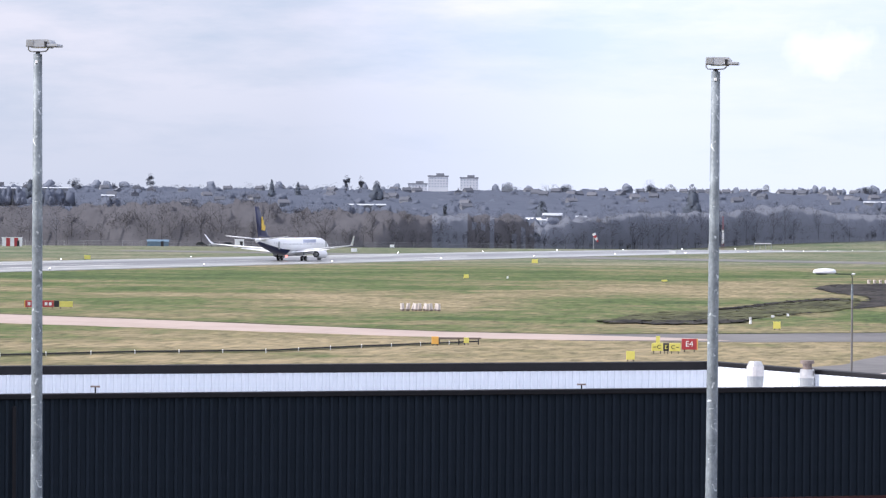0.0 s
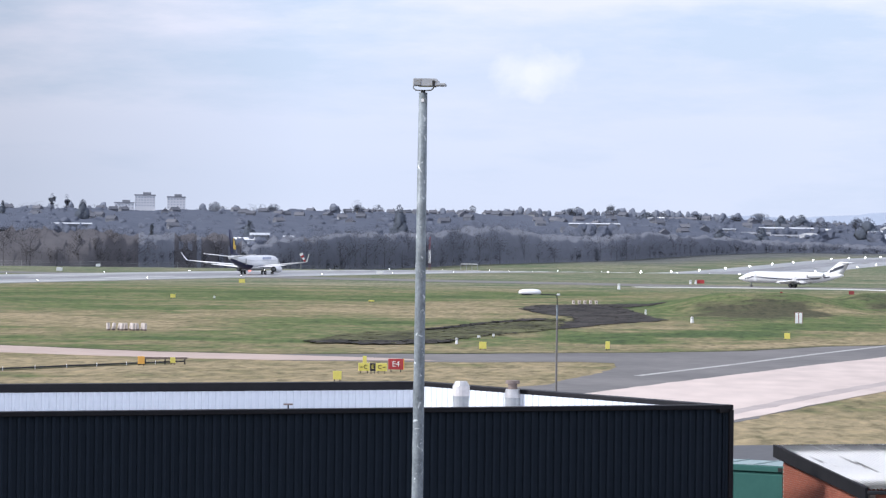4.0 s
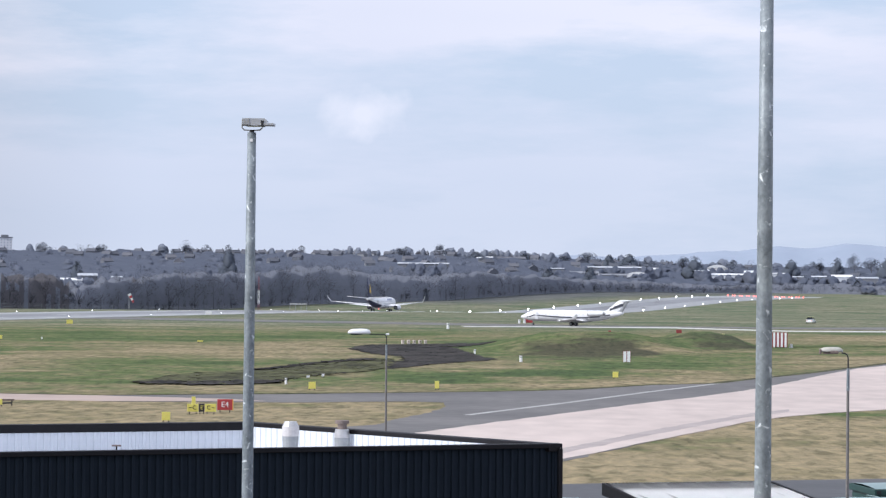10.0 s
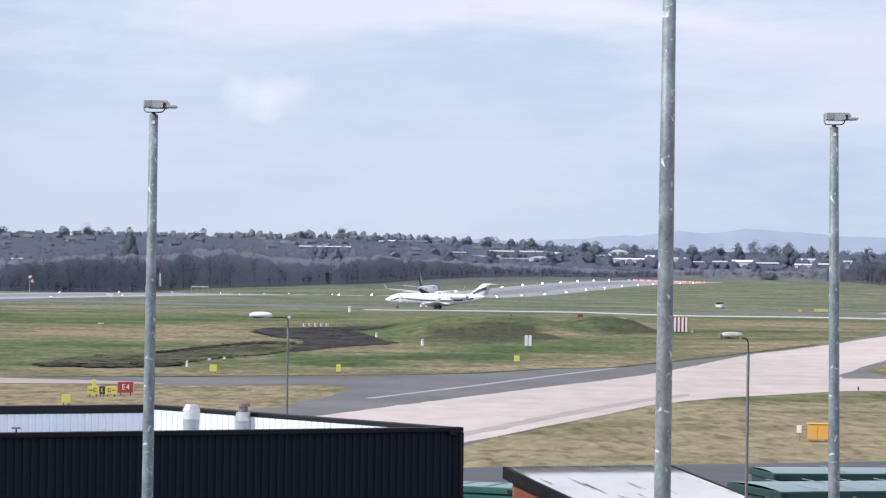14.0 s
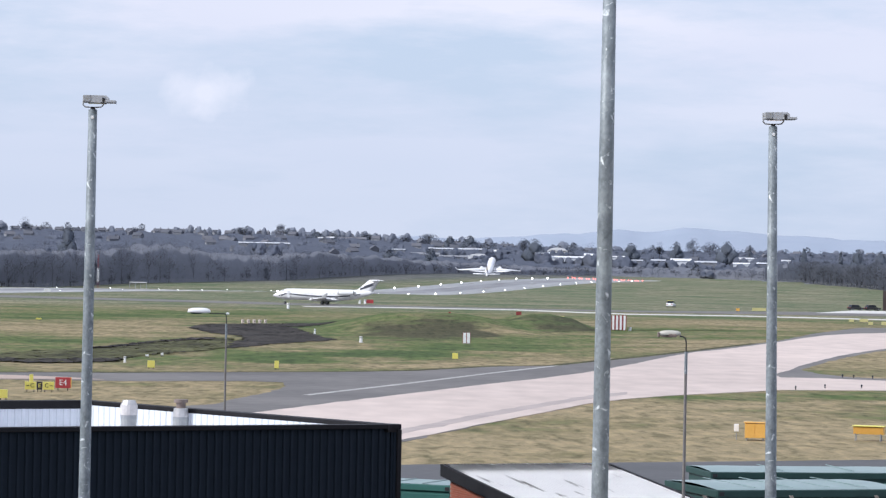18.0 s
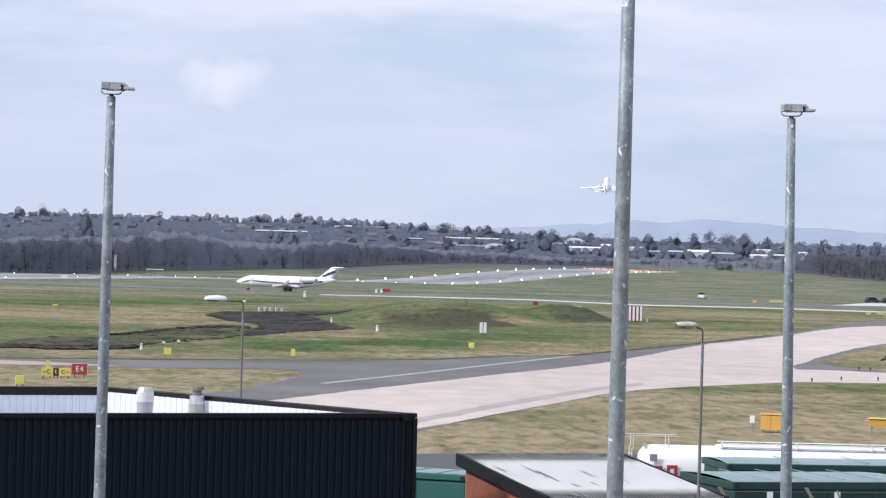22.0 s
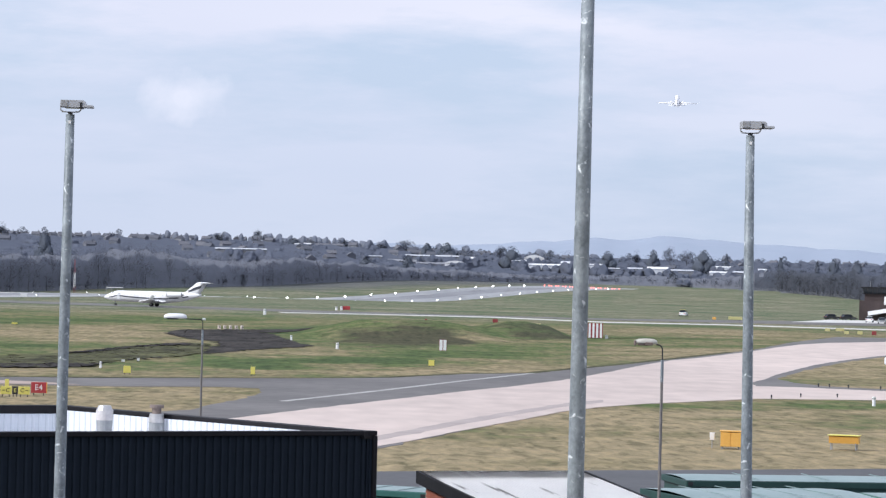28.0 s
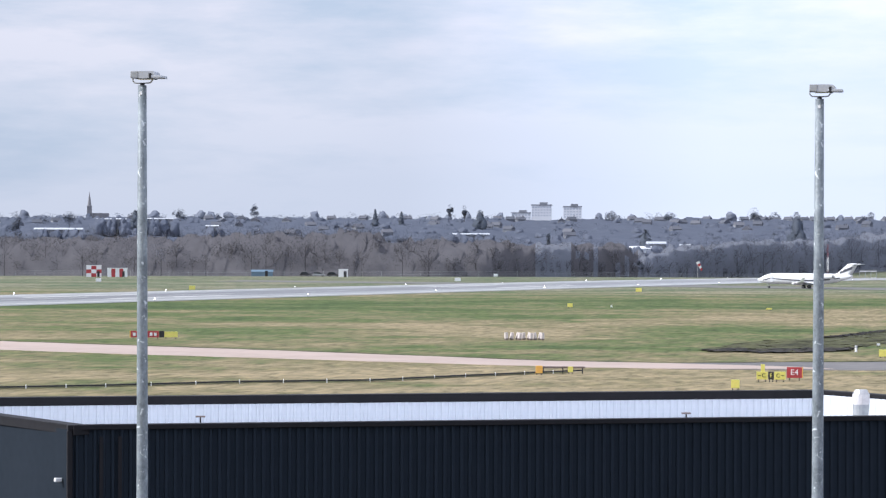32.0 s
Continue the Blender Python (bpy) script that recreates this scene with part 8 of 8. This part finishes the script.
GREYWALL = material("grey_sheeting", (0.15, 0.16, 0.185), (0.27, 0.28, 0.31), 0.1, 0.7, 0, 0, 6, 0.3, "World", (1, 1, 1), 0.3)
PALEROOF = material("pale_roofing", (0.42, 0.45, 0.50), (0.62, 0.64, 0.68), 0.08, 0.6, 0, 0, 6, 0.3, "World", (1, 1, 1), 0.2)
for turn, d, w, h, top, mat, arched, lab in [
        (-1.48, 2120, 36, 2.2, 0.33, PALEROOF, False, "long pale warehouse roof above the woods"), (0.2, 2850, 26, 5, 0.46, TILE, False, "row of red-roofed buildings on the slope"),
        (-0.40, 2800, 6.5, 3.2, 0.455, WHITE, False, "small white gabled building on the slope"), (-0.22, 2800, 6.5, 3.2, 0.458, WHITE, False, "small white gabled building on the slope"),
        (1.04, 2440, 14, 1.8, 0.252, PALEROOF, False, "low pale roof among the trees"), (2.2, 2480, 48, 3, 0.29, PALEROOF, False, "long grey warehouse with a pale roof"),
        (1.59, 2440, 23, 4.5, 0.194, GREYWALL, False, "grey warehouse among the trees"), (2.31, 2420, 38, 3.7, 0.153, GREYWALL, False, "long low grey warehouse"),
        (2.6, 2405, 16, 4.5, 0.19, WHITE, True, "white arched shed beyond the field"), (2.88, 2500, 10, 3.2, 0.269, WHITE, False, "small white building beyond the field"),
        (4.11, 2560, 17, 6.5, 0.335, WHITE, True, "white arched hangar beyond the field"), (3.82, 2500, 12, 3.5, 0.246, WHITECLAD, False, "pale low building beside the arched hangar"),
        (4.33, 2500, 28, 3.4, 0.176, WHITE, False, "long white flat building beyond the field"), (4.76, 2480, 12, 4.6, 0.233, WHITECLAD, False, "white boxy building beyond the field"),
        (5.27, 2500, 13, 2.0, 0.196, WHITE, False, "white low building beyond the field"), (5.63, 2500, 9, 1.9, 0.132, PALEROOF, False, "pale low shed beyond the field"),
        (6.03, 2500, 12, 2.8, 0.145, PALEROOF, False, "pale low shed beyond the field"), (6.46, 2500, 17, 5.0, 0.17, WHITE, False, "white commercial building with grey doors"),
        (6.92, 2500, 19, 3.2, 0.131, PALEROOF, False, "pale-roofed shed beyond the field"), (7.7, 2520, 16, 2.4, 0.21, WHITE, False, "white upper storey of a building beyond the field"),
        (7.67, 2440, 19, 2.9, 0.113, WHITE, False, "white low building with dark openings"), (8.01, 2440, 9.5, 2.8, 0.124, WHITECLAD, False, "small pale building beyond the field"),
        (8.44, 2440, 7, 1.6, 0.181, WHITE, False, "small white building among the trees"), (8.53, 2430, 13.5, 2.3, 0.108, WHITE, False, "white low building beyond the field"),
        (7.24, 2340, 26, 2.4, -0.062, PALEROOF, False, "pale low sheds at the woods' edge"),
        (-8.15, 1420, 10, 3, -0.02, WHITE, False, "white low building among the woods"), (-7.85, 1440, 9, 3, 0.07, PALEROOF, False, "pale-roofed building among the woods"),
        (-7.3, 1480, 5, 3, 0.02, PALEROOF, False, "small pale building among the woods"), (-18.2, 2300, 22, 2, 0.48, PALEROOF, False, "white flat building on the slope"),
        (-17.3, 2300, 20, 2, 0.49, PALEROOF, False, "white flat building on the slope"), (-16.3, 2100, 9, 2.5, 0.36, PALEROOF, False, "white building on the slope"),
        (-11.4, 2000, 26, 2.5, 0.22, PALEROOF, False, "long pale warehouse roof above the woods"), (-19.2, 1900, 30, 3, 0.30, PALEROOF, False, "pale-roofed building on the slope")]:
    shed(turn, d, w, h, top, mat, lab, arched)


def screen_trees():
    """Rounded trees that stand before the sheds and hide their lower walls."""
    rng = np.random.default_rng(44)
    kinds = [crown_core(rng, [(0, 0, 5.0, 3.2, 4.6), (rng.uniform(-2, 2), rng.uniform(-1, 1), 3.6, 3.4, 3.4), (rng.uniform(-1.5, 1.5), 0, 7.4, 2.0, 2.4)]) for k in range(5)]
    places = []
    for turn, d, width, top in SCREEN:
        n = max(3, int(width / 3.2))
        for k in range(n):
            tt = turn + math.degrees((k + 0.5 - n / 2 + rng.uniform(-0.5, 0.5)) * width / n * 1.15 / d)
            dd = d + rng.uniform(-8, 4)
            x, y = polar(tt, dd)
            z = ground_z(x, y)
            h = EYE + dd * math.tan(radians(top + rng.uniform(-0.045, 0.045))) - z
            if h > 2:
                places.append((int(rng.integers(0, 5)), x, y, z, min(1.1, h / 8) * rng.uniform(0.95, 1.5), h / 9.6, rng.uniform(0, 6.28)))
    # the closer stand of trees about the sheds
    for k in range(420):
        tt, dd = rng.uniform(2.0, 12), rng.uniform(2520, 3250)
        x, y = polar(tt, dd)
        q = rng.uniform(0.45, 0.85)
        places.append((int(rng.integers(0, 5)), x, y, ground_z(x, y) - q, q * rng.uniform(1.1, 1.8), q, rng.uniform(0, 6.28)))
    tagged(new("screen_trees", core_mesh("screen_trees", kinds, places, SLOPECROWN)), "grey-blue rounded trees about the far warehouses", "trees", kind="stuff")


screen_trees()
TOWERWALL = material("tower_plaster", (0.68, 0.69, 0.72), (0.84, 0.84, 0.86), 0.1, 0.8, 0, 0, 6)
STONE = material("grey_stone", (0.17, 0.17, 0.185), (0.27, 0.265, 0.275), 0.2, 0.9, 0, 0, 6)


def tower_block(turn, w, top, floors):
    d = 3150
    x, y = polar(turn, d)
    z = ground_z(x, y)
    h = EYE + d * math.tan(radians(top)) - z
    t = thing("tower_block", "pale concrete tower block on the skyline", "tower block", "tower blocks on the skyline", pose(x, y, z, 0, 0, facing(x, y)))
    wall = part("wall", add_box(bare(), (0, 0, h / 2), (w, 14, h)), TOWERWALL, t)
    part("roof", add_box(bare(), (0, 0, h + 0.5), (w + 1, 15, 1.0)), GREYWALL, t, "grey flat roof edge")
    part("plant_room", add_box(bare(), (w * 0.1, 0, h + 2.0), (w * 0.4, 6, 2.6)), GREYWALL, t)
    me = finish(add_box(bare(), (0, 0, 0), (1.5, 0.1, 1.3)), "window", TOWERPANE)
    n = max(3, int(w / 3))
    for i in range(n):
        for j in range(floors):
            ob = new("window", me)
            ob.parent = wall
            ob.matrix_basis = pose(-w / 2 + (i + 0.5) * w / n, -7.02, h - 2 - 2.8 * j)


tower_block(-10.03, 21, 0.75, 4)
tower_block(-9.44, 19, 0.72, 4)
tower_block(-10.42, 20, 0.60, 2)


def spire():
    x, y = polar(-18.62, 3100)
    z = ground_z(x, y)
    h = EYE + 3100 * math.tan(radians(0.98)) - z
    t = thing("church", "church with a tall slender stone spire on the skyline", "church", at=pose(x, y, z, 0, 0, facing(x, y)))
    part("tower", add_box(bare(), (0, 0, h * 0.27), (5, 5, h * 0.54)), STONE, t)
    part("spire", add_tube(bare(), (0, 0, h * 0.52), (0, 0, h), 2.2, 0.1, 8), STONE, t, "slender stone spire")
    part("nave", add_box(bare(), (10, 0, h * 0.15), (20, 9, h * 0.3)), STONE, t)


spire()


def far_hills():
    """The pale line of hills that closes the view."""
    bm = bare()
    tops = [(-60, 0.3), (-24, 0.40), (-18, 0.42), (-10, 0.42), (-4, 0.44), (-1, 0.46), (0.8, 0.50), (2.5, 0.47), (3.6, 0.56), (4.6, 0.62), (5.1, 0.69), (5.9, 0.67), (6.3, 0.72), (6.7, 0.76), (7.9, 0.67), (9.0, 0.62), (10.7, 0.54), (12.5, 0.5), (18, 0.45), (40, 0.4), (60, 0.3)]
    rows = [[], [], []]
    for k in range(481):
        turn = -60 + k * 0.25
        top = float(np.interp(turn, [p[0] for p in tops], [p[1] for p in tops])) + 0.012 * math.sin(turn * 5.1) + 0.008 * math.sin(turn * 13.7)
        for row, d, z in ((0, 4350, -40), (1, 4500, EYE + 4500 * math.tan(radians(top - 0.13))), (2, 4750, EYE + 4750 * math.tan(radians(top)))):
            x, y = polar(turn, d)
            rows[row].append(bm.verts.new((x, y, z)))
    for a, b in zip(rows, rows[1:]):
        for k in range(480):
            bm.faces.new((a[k], a[k + 1], b[k + 1], b[k]))
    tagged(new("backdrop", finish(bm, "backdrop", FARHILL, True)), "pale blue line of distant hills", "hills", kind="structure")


far_hills()

# ---------------------------------------------------------------- what moves


def airliner_at(turn, height, pitch, heading=13.5, side=0.0):
    """The airliner over the runway's centre line where it is seen at that turn."""
    k, g = math.tan(radians(turn)), math.tan(RW_TURN)
    x0, y0 = on_runway(0, side)
    y = (x0 - g * y0) / (k - g)
    x = k * y
    base = ground_z(x, y) + 0.07 if height is None else height
    return pose(x, y, base, 0, 0, 90 - heading) @ pose(0, 0, 0, 0, -pitch, 0)


def jet_at(turn):
    """The business jet on its straight taxi line."""
    k = math.tan(radians(turn))
    slope = (706.0 - 741.0) / (25.5 + 69.6)
    y = (706.0 - slope * 25.5) / (1 - slope * k)
    return pose(k * y, y, ground_z(k * y, y) + 0.04, 0, 0, 160)


def motions():
    rows = []
    for t, turn, height, pitch in [(0, -12.81, None, 0), (1.5, -10.98, None, 0), (3, -9.08, None, 0), (4.5, -7.42, None, 0), (6, -5.83, None, 0), (7.5, -4.43, None, 0), (9, -3.084, None, 0), (10.5, -1.9, None, 0),
                                   (12, -0.79, None, 0), (13, -0.15, None, 0), (14, 0.48, None, 1), (14.5, 0.82, -4.2, 4), (15.5, 1.43, -3.2, 8), (16.5, 2.02, -1.4, 11), (17, 2.34, -0.6, 14), (18, 2.83, 5.0, 18), (19, 3.38, 13.6, 19),
                                   (20, 3.84, 23.7, 20), (21, 4.27, 38.6, 20), (22, 4.68, 54.6, 20), (23, 5.10, 71, 20), (24, 5.46, 87.2, 20), (26.5, 6.31, 133, 21), (28, 6.75, 161, 21), (30, 7.29, 203, 21), (32, 7.75, 238, 21)]:
        rows.append((t, airliner_at(turn, height, pitch, 13.5 - 5.0 * smooth(t, 13, 16.5) - 2.0 * smooth(t, 17, 23), 8 - 8 * smooth(t, 12, 18))))
    walk(airliner, rows)
    tail = [(0, 3.73), (3.5, 3.209), (6, 2.838), (7.5, 2.63), (9, 2.405), (11, 2.068), (13, 1.727), (14.5, 1.399), (16.5, 0.92), (18, 0.538), (20, 0.006), (22, -0.493), (24, -1.011), (26.5, -1.702), (28, -2.258), (29, -2.70), (30, -3.178), (31, -3.669), (32, -4.165)]
    walk(business_jet, [(t, jet_at(a - 0.84)) for t, a in tail])
    drive = [(0, -120), (10, -55), (18.5, 0.9), (19, 3.9), (19.5, 6.9), (20, 10.1), (20.5, 13.4), (21, 16.6), (21.5, 20.4), (22, 24.0), (22.5, 27.4), (23, 31.2), (26, 53), (32, 97)]
    walk(fuel_tanker, [(t, pose(x - 6.2, 119.6, 0.02)) for t, x in drive])
    walk(patrol_car, [(t, pose(x, 790, ground_z(x, 790) + 0.03, 0, 0, 72)) for t, x in [(0, 77.5), (9, 81), (13, 83), (19, 88), (24, 92.8), (28, 96.6), (32, 100)]])
    flight = [(0, 171, 98, 9.0), (20, 33, 98, 8.2), (22, 17.6, 98.6, 7.4), (22.3, 15.3, 98.8, 6.84), (22.5, 13.8, 99.0, 6.32), (22.8, 11.5, 99.3, 5.96), (23, 9.8, 99.5, 5.75), (23.3, 7.9, 99.7, 5.44), (23.6, 6.2, 99.8, 5.34), (24, 4.4, 99.9, 4.83), (24.5, 2.2, 100, 4.7), (26, -9, 99, 4.9), (32, -46, 92, 5.5)]
    walk(bird, [(t, pose(x, y, z, 0, 0, 212) @ pose(0, 0, 0, 28, -6, 0)) for t, x, y, z in flight])
    beats = [(0, 0), (22, 15), (22.5, -32), (23, 8), (23.5, 30), (24, -30), (24.5, 12), (32, 0)]
    for s, w in zip((-1, 1), bird_wings):
        walk(w, [(t, pose(0, 0, 0, s * a, 0, 0)) for t, a in beats])


motions()
